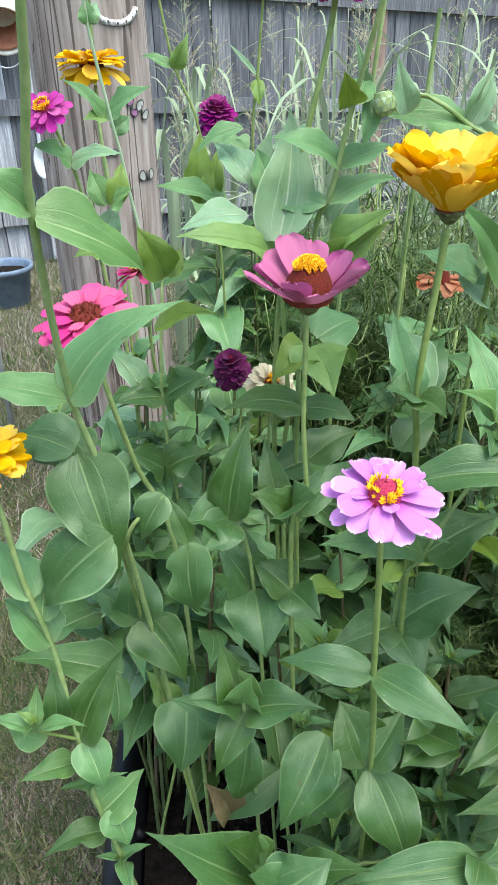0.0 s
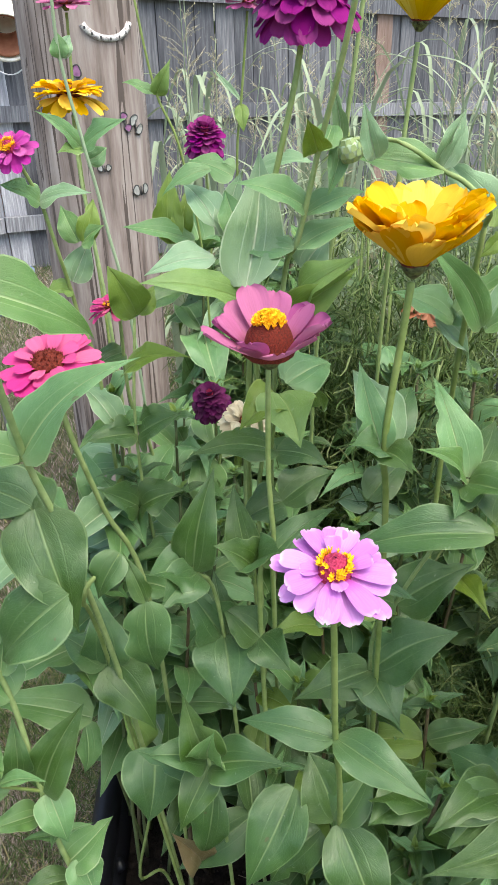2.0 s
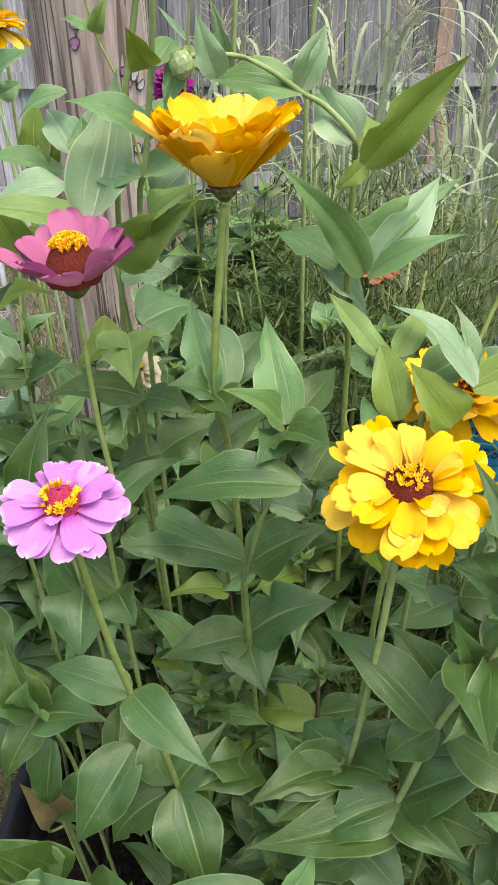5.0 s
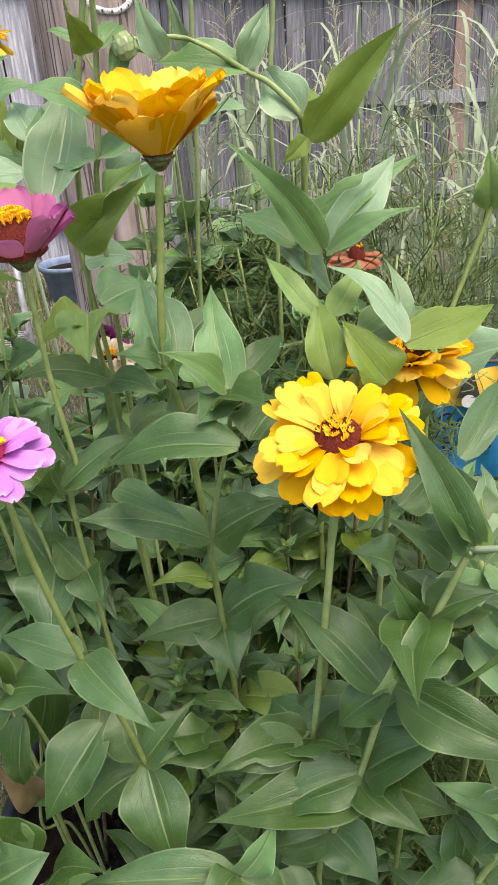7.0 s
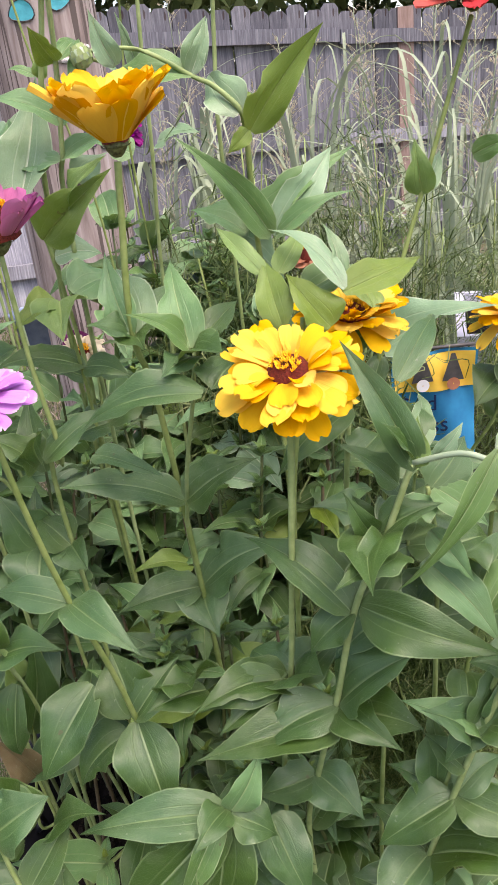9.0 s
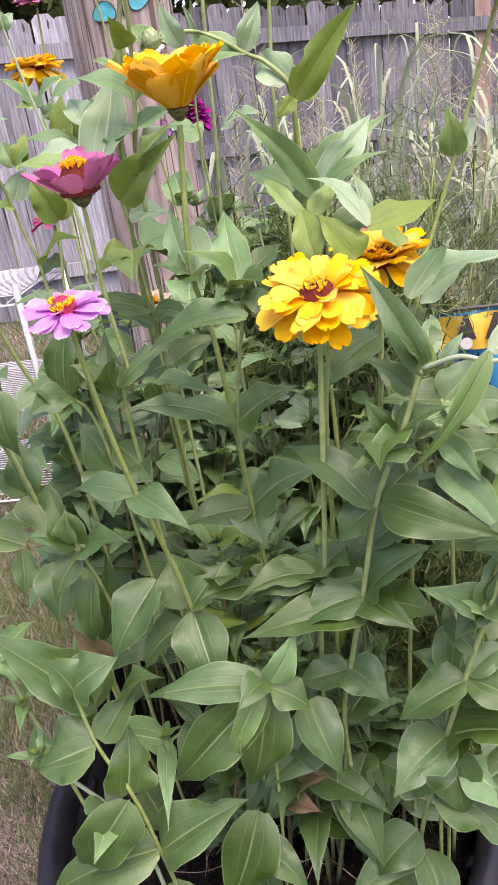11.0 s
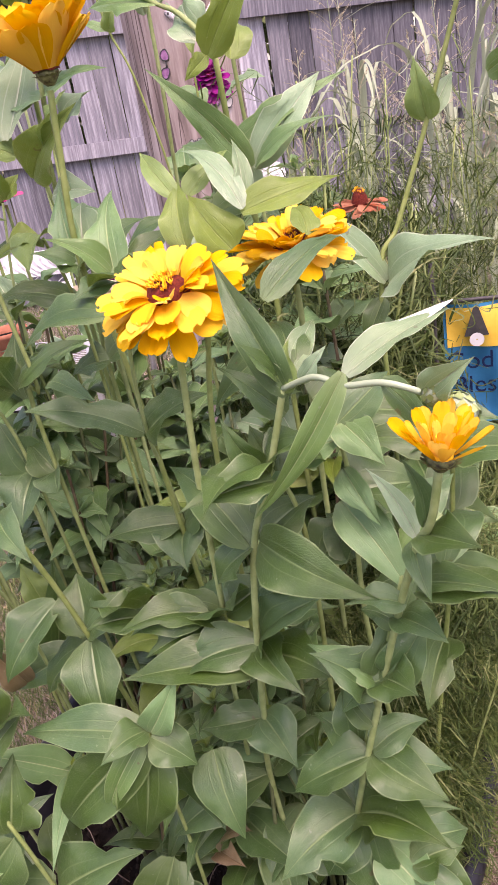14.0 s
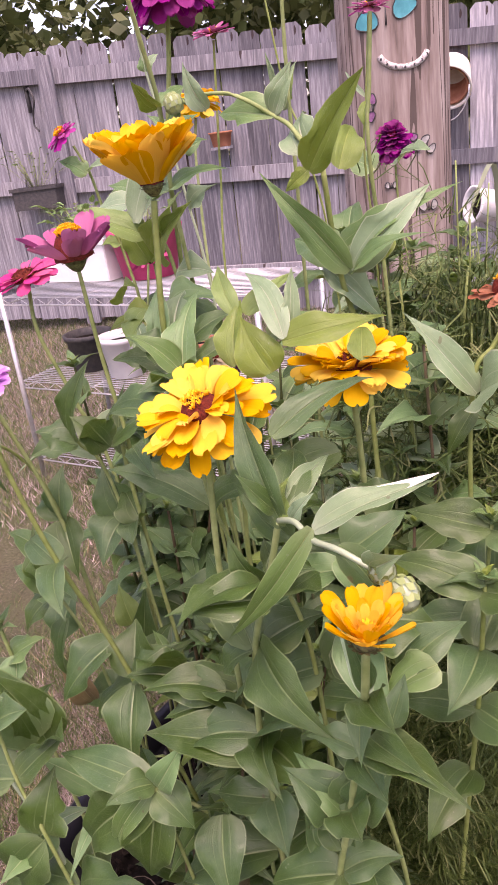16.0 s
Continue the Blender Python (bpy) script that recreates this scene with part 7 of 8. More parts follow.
z = thing("zinnia", (0.170, 0.560, 0.250), "low zinnia shoot arching out over the tub's rim", "zinnia plant", "zinnias in the tub")
add_stem(z, [(0.170, 0.560, 0.250), (0.188, 0.540, 0.440), (0.150, 0.522, 0.555), (0.079, 0.498, 0.582), (0.047, 0.463, 0.589)], 0.003, 0.0022)
add_leaf(z, (0.046, 0.463, 0.590), (-0.032, 0.424, 0.643), 0.045, (0.3, -0.5, 0.8), mat=LEAF_LIGHT)
add_leaf(z, (0.047, 0.462, 0.589), (0.076, 0.362, 0.573), 0.026, (0.4, -0.3, 0.85), mat=LEAF_LIGHT)
add_leaf(z, (0.079, 0.498, 0.582), (0.073, 0.419, 0.573), 0.052, (0.5, -0.3, 0.8))
add_leaf(z, (0.079, 0.499, 0.583), (0.017, 0.538, 0.587), 0.029, (0.3, -0.3, 0.9))
add_leaf(z, (0.150, 0.522, 0.555), (0.227, 0.452, 0.574), 0.060, (0.3, -0.2, 0.9))
add_leaf(z, (0.150, 0.520, 0.558), (0.170, 0.424, 0.571), 0.036, (0.4, -0.2, 0.9), mat=LEAF_LIGHT)
whorl(z, (0.122, 0.470, 0.575), 0.042, 41, (LEAF, LEAF_LIGHT, LEAF_YELLOW))
whorl(z, (0.047, 0.463, 0.592), 0.034, 42, (LEAF_LIGHT, LEAF_LIGHT, LEAF_YELLOW))

z = thing("zinnia", (0.020, 0.420, 0.250), "pale zinnia shoot hanging over the tub's front rim", "zinnia plant", "zinnias in the tub")
add_stem(z, [(0.020, 0.420, 0.250), (0.026, 0.402, 0.420), (0.009, 0.396, 0.533), (-0.017, 0.399, 0.557), (-0.064, 0.400, 0.603), (-0.083, 0.398, 0.623)], 0.003, 0.0022, LEAF_PALE)
add_leaf(z, (-0.017, 0.399, 0.557), (0.003, 0.321, 0.565), 0.058, (0.5, -0.2, 0.8), mat=LEAF_LIGHT)
add_leaf(z, (-0.064, 0.400, 0.603), (-0.071, 0.481, 0.622), 0.040, (0.6, -0.4, 0.7), mat=LEAF_LIGHT)
add_leaf(z, (-0.016, 0.401, 0.557), (0.026, 0.439, 0.581), 0.029, (0.3, -0.4, 0.9), mat=LEAF_PALE)
add_leaf(z, (-0.079, 0.394, 0.617), (-0.095, 0.426, 0.650), 0.035, (0.5, -0.4, 0.8))
whorl(z, (-0.083, 0.398, 0.625), 0.040, 43, (LEAF_LIGHT, LEAF_LIGHT, LEAF_YELLOW))

z = thing("zinnia", (0.040, 0.620, 0.250), "young zinnia shoot with a whorl of pointed leaves", "zinnia plant", "zinnias in the tub")
add_stem(z, [(0.040, 0.620, 0.250), (0.030, 0.590, 0.500), (0.019, 0.558, 0.677), (0.047, 0.588, 0.705)], 0.0026, 0.0018)
whorl(z, (0.047, 0.588, 0.705), 0.050, 44, (LEAF, LEAF_LIGHT, LEAF_LIGHT, LEAF_YELLOW), 4)
add_leaf(z, (0.019, 0.558, 0.677), (-0.062, 0.520, 0.640), 0.056, (0.4, -0.4, 0.8))
add_leaf(z, (0.019, 0.558, 0.677), (0.010, 0.640, 0.720), 0.050, (0.5, -0.4, 0.8))

z = thing("zinnia", (0.390, 0.660, 0.250), "zinnia stem with broad paired leaves above the cosmos", "zinnia plant", "zinnias in the tub")
add_stem(z, [(0.390, 0.660, 0.250), (0.420, 0.630, 0.560), (0.448, 0.605, 0.800), (0.456, 0.600, 0.930)], 0.003, 0.0022)
add_leaf(z, (0.456, 0.600, 0.925), (0.372, 0.585, 0.945), 0.048, (0.1, -0.6, 0.8))
add_leaf(z, (0.456, 0.600, 0.925), (0.548, 0.590, 0.930), 0.050, (0.1, -0.5, 0.85))
add_leaf(z, (0.450, 0.604, 0.860), (0.455, 0.520, 0.850), 0.052, (0.2, -0.5, 0.85))
add_leaf(z, (0.450, 0.604, 0.860), (0.445, 0.690, 0.880), 0.056, (0.2, -0.4, 0.9))
add_leaf(z, (0.447, 0.606, 0.790), (0.360, 0.600, 0.765), 0.054, (0.1, -0.5, 0.85))
add_leaf(z, (0.447, 0.606, 0.790), (0.530, 0.590, 0.775), 0.056, (0.1, -0.5, 0.85))
add_leaf(z, (0.436, 0.616, 0.700), (0.430, 0.530, 0.690), 0.050, (0.2, -0.4, 0.9))
whorl(z, (0.456, 0.600, 0.932), 0.045, 45, (LEAF, LEAF_LIGHT, LEAF_YELLOW))

z = thing("zinnia", (0.360, 0.780, 0.250), "zinnia stem with dark paired leaves beside the garden flag", "zinnia plant", "zinnias in the tub")
add_stem(z, [(0.360, 0.780, 0.250), (0.375, 0.770, 0.600), (0.402, 0.760, 0.895)], 0.003, 0.002)
add_leaf(z, (0.402, 0.760, 0.890), (0.312, 0.740, 0.905), 0.052, (0.0, -0.6, 0.8))
add_leaf(z, (0.402, 0.760, 0.890), (0.492, 0.745, 0.885), 0.054, (0.1, -0.6, 0.8))
add_leaf(z, (0.396, 0.762, 0.830), (0.430, 0.690, 0.815), 0.058, (0.1, -0.6, 0.8))
add_leaf(z, (0.396, 0.762, 0.830), (0.370, 0.830, 0.850), 0.056, (0.1, -0.5, 0.85))
add_leaf(z, (0.390, 0.764, 0.770), (0.300, 0.730, 0.750), 0.056, (0.0, -0.6, 0.8))
add_leaf(z, (0.390, 0.764, 0.770), (0.485, 0.740, 0.765), 0.060, (0.1, -0.6, 0.8))
add_leaf(z, (0.384, 0.766, 0.700), (0.395, 0.680, 0.680), 0.056, (0.1, -0.6, 0.8))
whorl(z, (0.402, 0.760, 0.897), 0.048, 46, (LEAF, LEAF_LIGHT, LEAF_YELLOW))

# ---- leafy stems that fill the tub ----
rnd0 = random.Random(21)
for i in range(84):
    fx = rnd0.uniform(-0.14, 0.40)
    fy = rnd0.uniform(0.56, 1.0)
    top_h = min(1.02, 0.50 + 0.75 * (fy - 0.42) + rnd0.uniform(-0.1, 0.1))
    if (fx < 0.08 and fy < 0.76) or (fx > 0.30 and fy > 0.60):
        continue
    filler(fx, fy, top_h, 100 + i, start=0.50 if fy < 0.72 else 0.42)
for i in range(6):
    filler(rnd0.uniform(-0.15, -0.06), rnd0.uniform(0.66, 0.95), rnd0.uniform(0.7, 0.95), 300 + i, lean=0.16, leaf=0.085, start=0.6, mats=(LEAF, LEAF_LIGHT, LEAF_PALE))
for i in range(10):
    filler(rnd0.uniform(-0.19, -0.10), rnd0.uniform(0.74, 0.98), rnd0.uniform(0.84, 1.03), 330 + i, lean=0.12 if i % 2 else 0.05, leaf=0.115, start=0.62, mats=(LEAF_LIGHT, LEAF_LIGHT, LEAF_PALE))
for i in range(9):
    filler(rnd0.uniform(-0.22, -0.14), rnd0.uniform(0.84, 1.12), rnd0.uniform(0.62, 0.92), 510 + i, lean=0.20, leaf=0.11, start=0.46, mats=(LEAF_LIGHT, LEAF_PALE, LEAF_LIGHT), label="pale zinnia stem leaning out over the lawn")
for i in range(16):
    filler(rnd0.uniform(-0.12, 0.14), rnd0.uniform(1.24, 1.45), rnd0.uniform(0.98, 1.12), 350 + i, lean=0.05, leaf=0.135, start=0.55, base=0.0)
for i in range(5):
    filler(rnd0.uniform(0.16, 0.34), rnd0.uniform(0.80, 1.05), rnd0.uniform(0.92, 1.06), 380 + i, lean=0.05, start=0.55)
for i in range(16):
    fx = rnd0.uniform(0.14, 0.31)
    filler(fx, rnd0.uniform(0.53, 0.64), rnd0.uniform(0.52, 0.62 + 0.7 * (fx - 0.14)), 420 + i, lean=0.05, leaf=0.10, start=0.40)
for i in range(4):
    filler(rnd0.uniform(0.08, 0.14), rnd0.uniform(0.46, 0.54), rnd0.uniform(0.44, 0.60), 450 + i, lean=0.04, leaf=0.08, start=0.36)

# ---- ornaments on the pole ----
horseshoe(38, 1.443, 0.066, CHIPPED, "worn horseshoe with flaking white paint on the pole")
wing_pair("butterfly_ornament", 58, 1.226, 0.040, 0.030, STEEL, -0.9, "small silver wire butterfly pinned to the pole")
wing_pair("butterfly_ornament", 20, 1.133, 0.026, 0.016, STEEL, 0.0, "small silver wire butterfly pinned to the pole")
wing_pair("butterfly_ornament", 58, 1.066, 0.044, 0.026, STEEL, 0.0, "small silver wire butterfly pinned to the pole")
wing_pair("butterfly_ornament", 5, 1.336, 0.055, 0.022, VIOLET, 1.45, "violet glittering butterfly pinned to the pole")
wing_pair("butterfly_ornament", 45, 1.237, 0.038, 0.020, VIOLET, -1.2, "violet glittering butterfly pinned to the pole")
wing_pair("dragonfly_ornament", 22, 1.545, 0.125, 0.048, TEAL, 0.22, "teal painted dragonfly fixed to the pole")
hanging_bucket((-1.365, 4.74, 1.435), 0.125)

# ---- grass ----
blades("lawn_grass", "short green grass of the lawn", BLADE, 34000, (-1.6, 1.8), (-0.3, 3.5), 0.035, 0.0016, 1)
blades("dry_thatch", "dry brown grass stems in the lawn", DRY, 26000, (-1.6, 1.8), (-0.3, 3.5), 0.022, 0.0013, 2)
blades("far_lawn_grass", "longer rough grass of the yard by the fence", BLADE, 60000, (-5.6, 0.2), (1.3, 5.6), 0.045, 0.0028, 4)
blades("far_thatch", "dry grass stems in the rough lawn", CLIPPINGS, 90000, (-5.6, 0.2), (1.3, 5.6), 0.035, 0.0024, 5)
def tufts(x, y, rnd):
    """Green tufts thicken away from the tub's front."""
    return noise.noise((x * 7, y * 7, 3.0)) + 0.8 * (y - 0.85) > rnd.uniform(-0.5, 0.6)


blades("near_grass", "tufty green grass beside the tub", BLADE, 17000, (-1.2, -0.2), (-0.1, 1.8), 0.050, 0.0017, 6, tufts)
blades("clippings", "dry clippings and thatch beside the tub", CLIPPINGS, 42000, (-1.1, -0.2), (0.2, 1.8), 0.020, 0.0013, 7)
blades("straw_edge", "dry reddish straw on the lawn beside the tub", DRY, 22000, (0.42, 1.1), (0.1, 1.2), 0.018, 0.0012, 8)
blades("straw", "matted straw-coloured grass round the tub", DRY, 26000, (-1.2, 1.1), (0.1, 1.9), 0.026, 0.0013, 3)

# ---- feathery plants and wild grass ----
cosmos_kinds = []
for k, (cx, cy, cz, ch, cs) in enumerate(((0.40, 0.76, 0.25, 0.52, 0.10), (0.45, 1.30, 0.0, 1.10, 0.18), (0.30, 1.22, 0.0, 1.10, 0.16), (0.40, 0.90, 0.25, 0.46, 0.12), (0.62, 1.40, 0.0, 1.08, 0.18), (0.12, 1.30, 0.0, 1.10, 0.14), (0.20, 1.42, 0.0, 1.12, 0.16), (0.34, 0.64, 0.25, 0.40, 0.09), (0.45, 1.50, 0.0, 1.16, 0.18), (0.56, 1.25, 0.0, 0.95, 0.16), (0.0, 1.62, 0.0, 1.05, 0.16), (0.80, 1.34, 0.0, 1.1, 0.2), (0.49, 1.0, 0.2, 0.48, 0.12), (0.57, 1.03, 0.2, 0.50, 0.12), (0.25, 0.98, 0.25, 0.80, 0.13), (0.29, 1.12, 0.25, 0.80, 0.14), (0.20, 1.06, 0.25, 0.84, 0.14), (0.42, 0.66, 0.25, 0.46, 0.10), (0.44, 0.84, 0.25, 0.50, 0.11), (0.36, 0.84, 0.25, 0.52, 0.11), (0.36, 0.72, 0.25, 0.48, 0.10), (0.34, 0.94, 0.25, 0.55, 0.12), (0.41, 0.72, 0.25, 0.40, 0.10), (0.31, 0.78, 0.25, 0.44, 0.10), (0.19, 1.22, 0.0, 1.20, 0.18), (0.10, 1.46, 0.0, 1.22, 0.18), (0.26, 1.36, 0.0, 1.18, 0.18))):
    if k < 4:
        cosmos_kinds.append(cosmos(cx, cy, cz, ch, 1 + k, cs, fine=0.62 if cz else 0.9, count=62 if cz else 42))
        continue
    pick = 0 if cz else 1 + k % 2
    copy_thing(cosmos_kinds[pick], pose(cx, cy, cz, 0, 0, 73 * k) @ Matrix.Scale(ch / (0.52, 1.10, 1.10)[pick], 4))
for i in range(4):
    filler(0.37 + 0.02 * i, 0.98 - 0.05 * i, 0.66 + 0.03 * i, 400 + i, lean=0.05, start=0.45)
rnd1 = random.Random(5)
for i in range(24):
    weed(rnd1.uniform(-0.3, 2.4), rnd1.uniform(2.6, 4.6), rnd1.uniform(1.1, 1.75), 40 + i)
for i in range(22):
    weed(rnd1.uniform(0.15, 1.5), rnd1.uniform(2.1, 3.2), rnd1.uniform(1.15, 1.6), 90 + i, leaves=14, heads=1, spread=0.8, broad=0.62)
for k, (tx, ty, th, ts) in enumerate(((-8.5, 5.5, 6, 2.6), (-7.2, 9.0, 6.5, 2.6), (-4.0, 10.0, 6.0, 2.5), (-1.2, 10.5, 6.5, 2.6), (1.6, 9.9, 6, 2.4), (4.2, 10.6, 6.5, 2.5), (7, 10.5, 6, 2.4))):
    tree(tx, ty, th, ts, 70 + k, 7000, 0.22, 0.12)

# ---- rack, pots and signs behind ----
def wire_rack(cx, cy, turn, w, d, levels):
    z = thing("wire_rack", (cx, cy, 0), "grey wire shelf rack standing on the lawn", "rack")
    z.rotation_euler = (0, 0, turn)
    for x in (-w / 2, w / 2):
        for y in (-d / 2, d / 2):
            v, f = tube([(x, y, 0), (x, y, levels[-1] + 0.03)], 0.011, 0.011, 8)
            part("leg", mesh("leg", v, f, WIRE), z)
    for h in levels:
        frame_line = [(-w / 2, -d / 2, h - 0.03), (w / 2, -d / 2, h - 0.03), (w / 2, d / 2, h - 0.03), (-w / 2, d / 2, h - 0.03), (-w / 2, -d / 2, h - 0.03)]
        v, f = tube(frame_line, 0.0035, 0.0035, 5)
        shelf = part("shelf", mesh("shelf", v, f, WIRE), z)
        for x in (-w / 2, -w / 6, w / 6, w / 2):
            v, f = tube([(x, -d / 2, h - 0.006), (x, d / 2, h - 0.006)], 0.0035, 0.0035, 5)
            part("cross_wire", mesh("cross_wire", v, f, WIRE), shelf)
        for y in (-d / 2, d / 2):
            zig = [(-w / 2 + i * w / 24, y, h - (0.03 if i % 2 else 0.0)) for i in range(25)]
            v, f = tube(zig, 0.0018, 0.0018, 4)
            part("zigzag_wire", mesh("zigzag_wire", v, f, WIRE), shelf)
        v, f = tube([(-w / 2, 0, 0), (w / 2, 0, 0)], 0.0022, 0.0022, 5)
        wire = mesh("wire", v, f, WIRE)
        for k in range(int(d / 0.022) + 1):
            part("wire", wire, shelf, m=Matrix.Translation((0, -d / 2 + k * 0.022, h)))
    return z


def planter_box(at, size, turn, mat, label, name="planter_box"):
    w, d, h = size
    z = thing(name, at, label, "planter")
    z.rotation_euler = (0, 0, turn)
    t = 0.008
    pieces = []
    for x0, y0, sx, sy in ((0, -d / 2, w, t), (0, d / 2, w, t), (-w / 2, 0, t, d), (w / 2, 0, t, d)):
        pieces.append(box((x0, y0, h / 2), (sx, sy, h)))
    pieces.append(box((0, 0, 0.006), (w - t, d - t, 0.010)))
    v, f = join(*pieces)
    part("body", mesh("body", v, f, mat, smooth=False), z)
    pieces = [box((0, s * (d / 2 + 0.008), h - 0.008), (w + 0.032, 0.016, 0.022)) for s in (-1, 1)] + [box((s * (w / 2 + 0.008), 0, h - 0.0085), (0.016, d, 0.022)) for s in (-1, 1)]
    v, f = join(*pieces)
    part("rim", mesh("rim", v, f, mat, smooth=False), z)
    v, f = box((0, 0, h - 0.035), (w - 0.02, d - 0.02, 0.02))
    part("soil", mesh("soil", v, f, SOIL), z, "dark potting soil")
    return z


def round_pot(at, r, h, mat, label, name="plant_pot", tip=0.0):
    z = thing(name, at, label, "pot")
    z.rotation_euler = (tip, 0, 0)
    v, f = lathe([(0.004, 0.0), (0.72 * r, 0.0), (0.76 * r, 0.02 * h), (0.95 * r, 0.86 * h), (1.04 * r, 0.87 * h), (1.06 * r, 0.99 * h), (1.0 * r, h), (0.93 * r, 0.97 * h), (0.90 * r, 0.8 * h), (0.70 * r, 0.1 * h)], 30)
    part("body", mesh("body", v, f, mat), z)
    v, f = lathe([(0.9 * r, 0.80 * h), (0.5 * r, 0.83 * h), (0.01, 0.82 * h)], 24)
    part("soil", mesh("soil", v, f, SOIL), z, "dark potting soil")
    return z


def leafy_tuft(at, r, h, seed, label, count=40, leaf=0.05, mat=None):
    rnd = random.Random(seed)
    z = thing("potted_plant", at, label, "plant")
    for i in range(count):
        a, q = rnd.uniform(0, 6.28), rnd.random() ** 0.5
        b = np.array([r * 0.3 * q * math.cos(a), r * 0.3 * q * math.sin(a), 0.0])
        c = np.array([r * q * math.cos(a), r * q * math.sin(a), h * rnd.uniform(0.3, 1.0)])
        l = leaf * rnd.uniform(0.7, 1.3)
        d = unit((math.cos(a), math.sin(a), rnd.uniform(-0.3, 0.8)))
        v, f = tube([b, (b + c) / 2 + np.array([0, 0, 0.01]), c], 0.0014, 0.001, 4)
        part("stalk", mesh("stalk", v, f, STEM), z)
        v, f, uv = leaf_sheet(c, c + d * l, l * 0.5, (0, 0, 1), seed=i)
        part("leaf", mesh("leaf", v, f, mat or LEAF_PALE, uv), z)


RT = math.radians(7)
wire_rack(-1.50, 2.19, RT, 1.22, 0.50, (0.12, 0.46, 0.82))
planter_box((-1.93, 2.26, 0.825), (0.34, 0.20, 0.17), RT, WHITE, "white plastic planter box on the wire rack")
leafy_tuft((-1.93, 2.26, 0.98), 0.15, 0.16, 3, "pale green seedlings growing in the white planter", 60, 0.06, LEAF_LIGHT)
round_pot((-1.62, 2.30, 0.825), 0.15, 0.20, RED, "raspberry red plastic plant pot on the wire rack")
leafy_tuft((-1.62, 2.30, 0.99), 0.10, 0.12, 4, "small green plant growing in the red pot", 24)
round_pot((-1.62, 2.08, 0.465), 0.10, 0.17, WHITE, "white plastic pot on the lower wire shelf")
round_pot((-1.86, 2.10, 0.465), 0.10, 0.16, IRON, "black nursery pot on the lower wire shelf")
round_pot((-1.30, 2.16, 0.465), 0.08, 0.14, TERRA, "terracotta pot on the middle wire shelf")
planter_box((-1.45, 2.16, 0.125), (0.30, 0.22, 0.14), RT, WHITE, "white plastic tray on the lowest wire shelf")


def window_box(at, turn):
    z = planter_box(at, (0.30, 0.15, 0.14), turn, IRON, "dark window box with trailing plants hung on the fence", "window_box")
    for s in (-0.11, 0.11):
        v, f = tube([(s, 0.07, 0.02), (s, 0.09, 0.16), (s, 0.12, 0.24)], 0.005, 0.005, 6)
        part("bracket", mesh("bracket", v, f, IRON), z)


spot = on_fence(-4.40, 0.82, 0.16)
window_box(tuple(spot), math.atan2(ALONG[1], ALONG[0]))
leafy_tuft((spot[0], spot[1], spot[2] + 0.14), 0.18, 0.24, 6, "straggly herbs growing in the window box", 30, 0.04, LEAF)


def wall_hook(at):
    z = thing("iron_hook", at, "black iron plant hook screwed to the fence", "hook")
    line = [(0.0, 0.0, 0.12), (0.02, -0.01, 0.14), (0.09, -0.04, 0.13), (0.12, -0.05, 0.06), (0.08, -0.04, 0.0), (0.05, -0.03, -0.08), (0.10, -0.04, -0.12)]
    v, f = tube(smooth_path(line), 0.008, 0.006, 7)
    part("bar", mesh("bar", v, f, IRON), z)
    v, f = box((0, 0, 0.08), (0.02, 0.02, 0.16))
    part("plate", mesh("plate", v, f, IRON), z)


wall_hook(tuple(on_fence(-4.39, 1.42, 0.02)))


def white_pipe(at):
    z = thing("white_pot", at, "white plastic pot lying with its dark opening forward", "pot")
    z.rotation_euler = (0, 0, radians(-38))
    v, f = lathe([(0.002, -0.22), (0.085, -0.22), (0.092, -0.20), (0.105, 0.0), (0.118, 0.004), (0.118, 0.02), (0.10, 0.02), (0.085, -0.19)], 28)
    part("body", mesh("body", v, f, WHITE), z, m=Matrix.Rotation(radians(80), 4, "X"))
    v, f = lathe([(0.096, -0.04), (0.05, -0.045), (0.002, -0.045)], 24)
    part("soil", mesh("soil", v, f, SOIL), z, "dark dry soil", Matrix.Rotation(radians(80), 4, "X"))
    v, f = tube([(0.0, 0.16, 0.05), (0.0, 0.30, 0.20), (0.0, 0.36, 0.20)], 0.006, 0.006, 6)
    part("hook", mesh("hook", v, f, IRON), z)


round_pot(tuple(on_fence(-3.12, 1.12, 0.10)), 0.075, 0.09, TERRA, "small terracotta bowl on a bracket of the fence", "plant_pot")
v, f = box((0, 0, 0), (0.12, 0.16, 0.016), Matrix.Rotation(math.atan2(ALONG[1], ALONG[0]), 4, "Z"))
bracket = new("shelf_bracket", mesh("shelf_bracket", v, f, RAIL, smooth=False))
bracket.location = on_fence(-3.12, 1.111, 0.10)
tagged(bracket, "small grey wooden bracket fixed to the fence", "bracket")
white_pipe((-1.24, 4.83, 0.74))


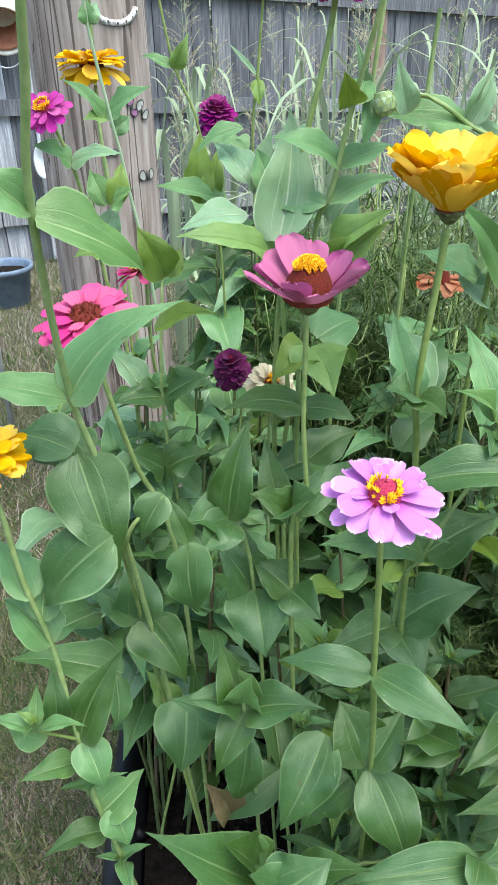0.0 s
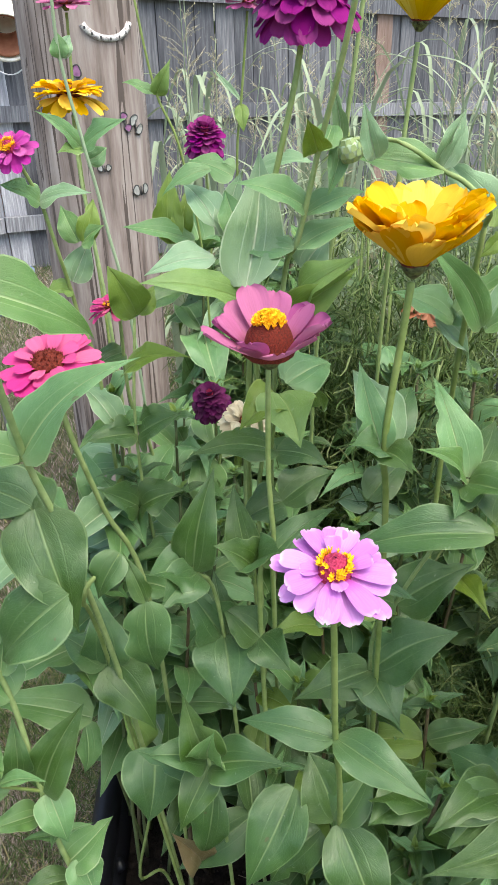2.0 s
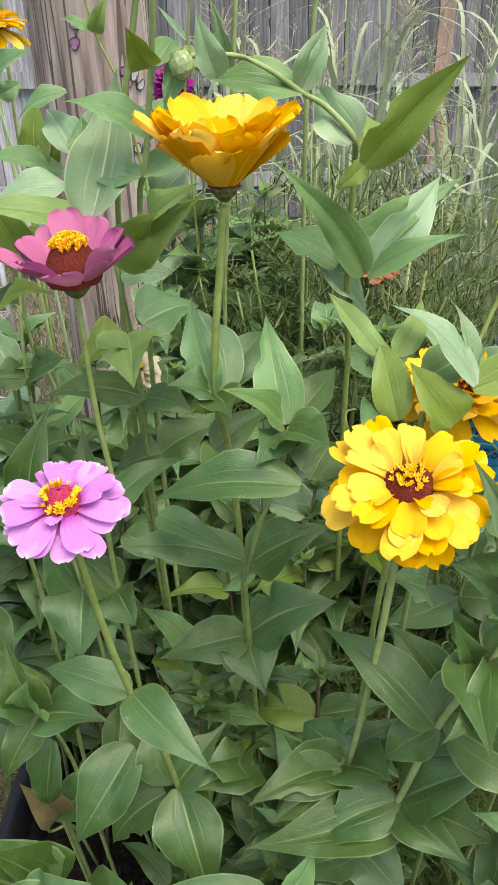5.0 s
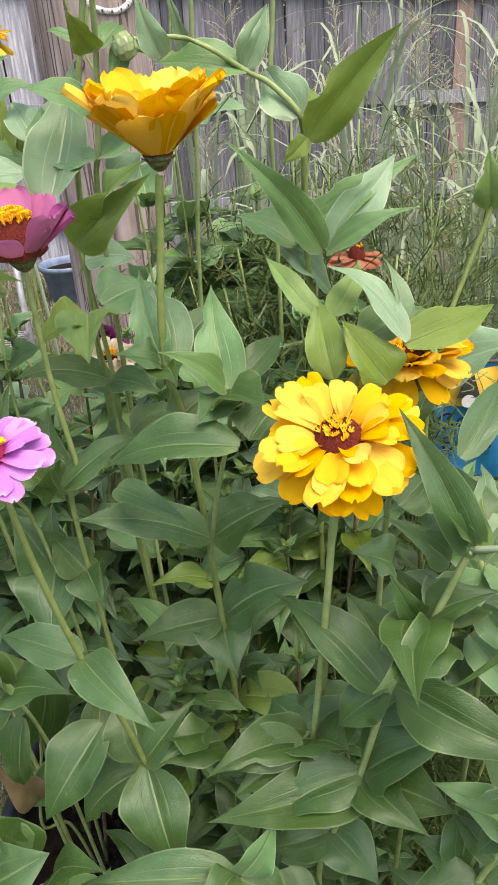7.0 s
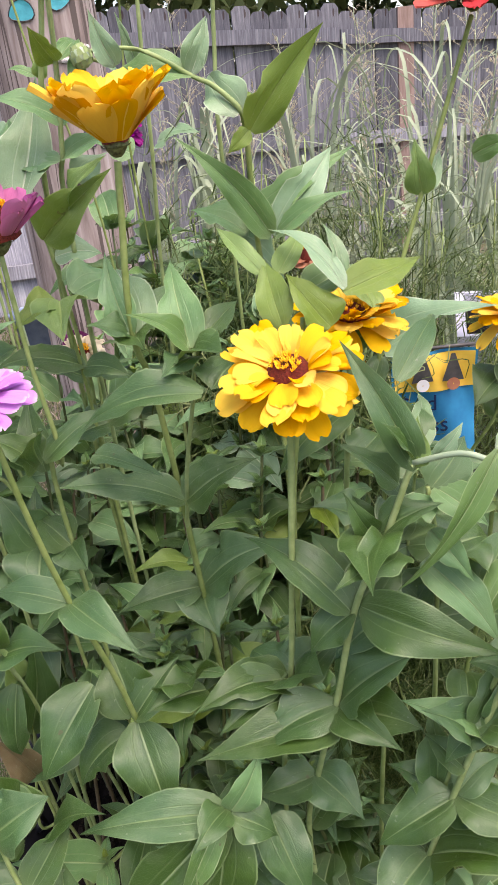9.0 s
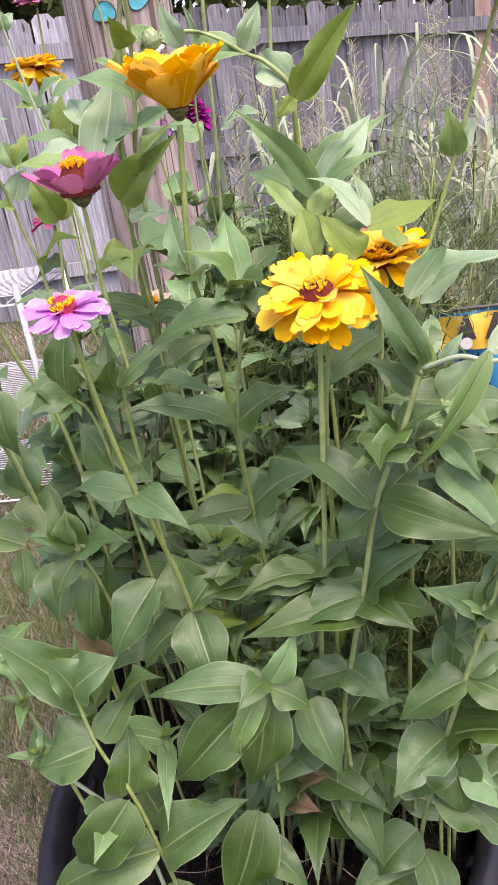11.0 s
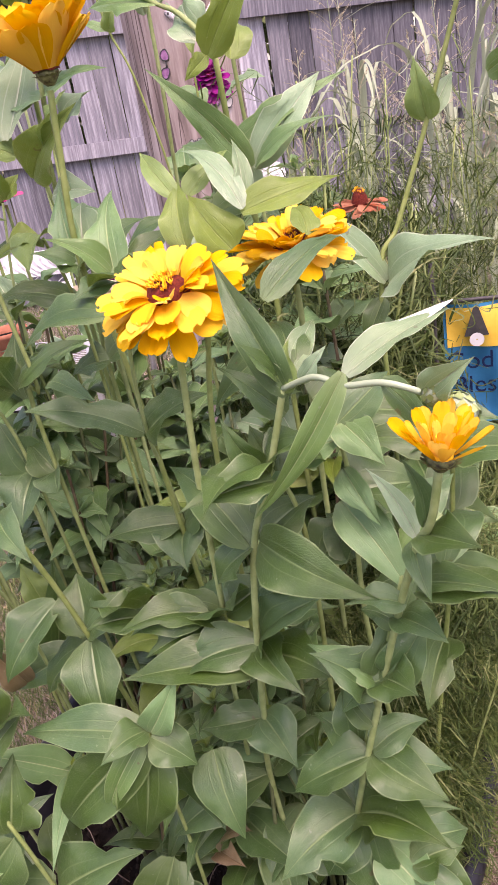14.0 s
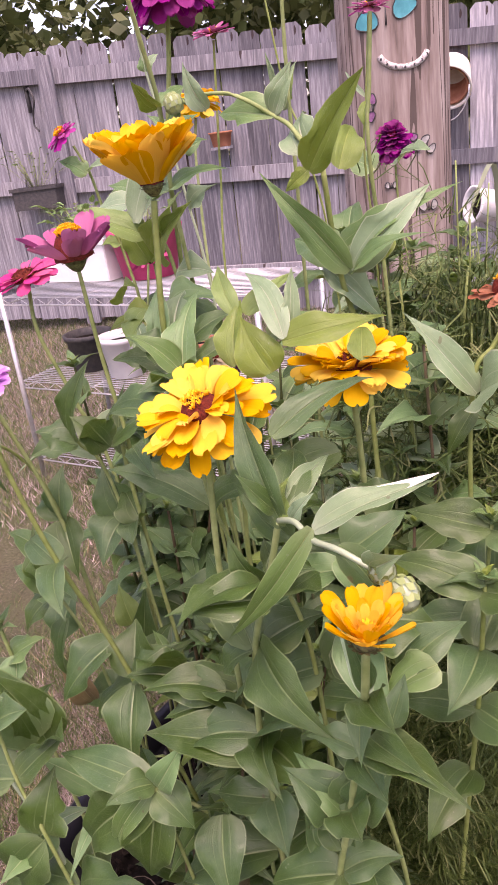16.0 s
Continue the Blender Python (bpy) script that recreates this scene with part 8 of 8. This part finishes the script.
def garden_flag(at, w, h, turn):
    """A small printed garden flag on a wire stand, blue below and yellow above."""
    z = thing("garden_flag", at, "small blue and yellow printed garden flag on a wire stand", "garden flag")
    z.rotation_euler = (0, 0, turn)
    n = 14

    def cloth(x0, x1, z0, z1, mat, name, off, label=""):
        verts, faces = [], []
        for j in range(n + 1):
            for i in range(n + 1):
                x, q = x0 + (x1 - x0) * i / n, z0 + (z1 - z0) * j / n
                verts.append((x, off + 0.006 * math.sin(9 * x / w + 5 * q / h), q))
        for j in range(n):
            for i in range(n):
                k = j * (n + 1) + i
                faces.append((k, k + 1, k + n + 2, k + n + 1))
        part(name, mesh(name, verts, faces, mat), z, label)

    cloth(-w / 2, w / 2, -h, 0, BLUE, "cloth", 0.0, "bright blue printed cloth")
    cloth(-w / 2 + 0.004, w / 2 - 0.004, -0.34 * h, -0.004, YELLOWCARD, "yellow_print", -0.003, "yellow printed sunflower field")
    for k, (cx, cz, s) in enumerate(((-0.16 * w, -0.17 * h, 0.13 * h), (0.20 * w, -0.18 * h, 0.13 * h))):
        v = [(cx - 0.7 * s, -0.011, cz - 0.55 * s), (cx + 0.7 * s, -0.011, cz - 0.55 * s), (cx + 0.12 * s, -0.011, cz + 1.25 * s), (cx - 0.12 * s, -0.011, cz + 1.25 * s)]
        part("printed_shape", mesh("printed_shape", v, [(0, 1, 2, 3)], IRON, smooth=False), z, "dark pointed printed shape")
        v, f = lathe([(0.42 * s, 0.0), (0.2 * s, 0.0), (0.001, 0.0)], 16)
        part("printed_shape", mesh("printed_shape", v, f, TERRA if k else WHITE), z, "round printed shape", Matrix.Translation((cx, -0.013, cz - 0.75 * s)) @ Matrix.Rotation(radians(90), 4, "X"))
    for text, dx, dz, size in (("God", -0.24 * w, -0.50 * h, 0.2 * h), ("Bless", -0.14 * w, -0.70 * h, 0.2 * h)):
        cu = bpy.data.curves.new("lettering", "FONT")
        cu.body, cu.size, cu.align_x, cu.extrude = text, size, "CENTER", 0.0004
        cu.materials.append(INK)
        ob = part("lettering", cu, z, "dark blue hand-lettered words", Matrix.Translation((dx, -0.011, dz)) @ Matrix.Rotation(radians(90), 4, "X"))
    v, f = tube(smooth_path([(-w / 2 - 0.012, 0.0, -at[2]), (-w / 2 - 0.012, 0.0, -0.01), (-w / 2, 0, 0.004), (w / 2, 0, 0.004)]), 0.003, 0.003, 6)
    part("stand", mesh("stand", v, f, IRON), z, "black wire stand")


INK = mottled("navy_ink", (0.005, 0.01, 0.05), (0.01, 0.02, 0.08), 30, 0.6, 0.2, 0.0)
garden_flag((0.462, 1.06, 0.920), 0.13, 0.185, radians(8))


def crate(at, size, turn):
    w, d, h = size
    z = planter_box(at, size, turn, GREY, "grey plastic crate with small round holes", "plastic_crate")
    for s in range(7):
        for q in range(3):
            v, f = lathe([(0.006, 0.0), (0.001, 0.0)], 10)
            part("hole", mesh("hole", v, f, IRON), z, "", Matrix.Translation((-w / 2 + (s + 0.5) * w / 7, -d / 2 - 0.0062, 0.04 + q * (h - 0.08) / 2)) @ Matrix.Rotation(radians(90), 4, "X"))


GREY = mottled("grey_lilac_plastic", (0.34, 0.34, 0.40), (0.46, 0.46, 0.52), 10, 0.5, 0.4, 0.1)
planter_box((0.85, 1.62, 0.0), (0.55, 0.40, 0.42), radians(-8), TUB, "black plastic tub standing behind the flowers", "plastic_tub")
crate((0.85, 1.60, 0.424), (0.50, 0.32, 0.38), radians(-8))
round_pot((-1.40, 4.12, lie(-1.40, 4.12)), 0.16, 0.22, DARKBLUE, "blue-grey plastic basin on the lawn beside the pole", "plastic_basin")
round_pot((1.02, 3.1, lie(1.02, 3.1)), 0.16, 0.28, WHITE, "white plastic bucket on the lawn by the fence", "plastic_bucket")
round_pot((1.5, 3.3, lie(1.5, 3.3)), 0.15, 0.25, DARKBLUE, "blue-grey plastic bucket on the lawn by the fence", "plastic_bucket")
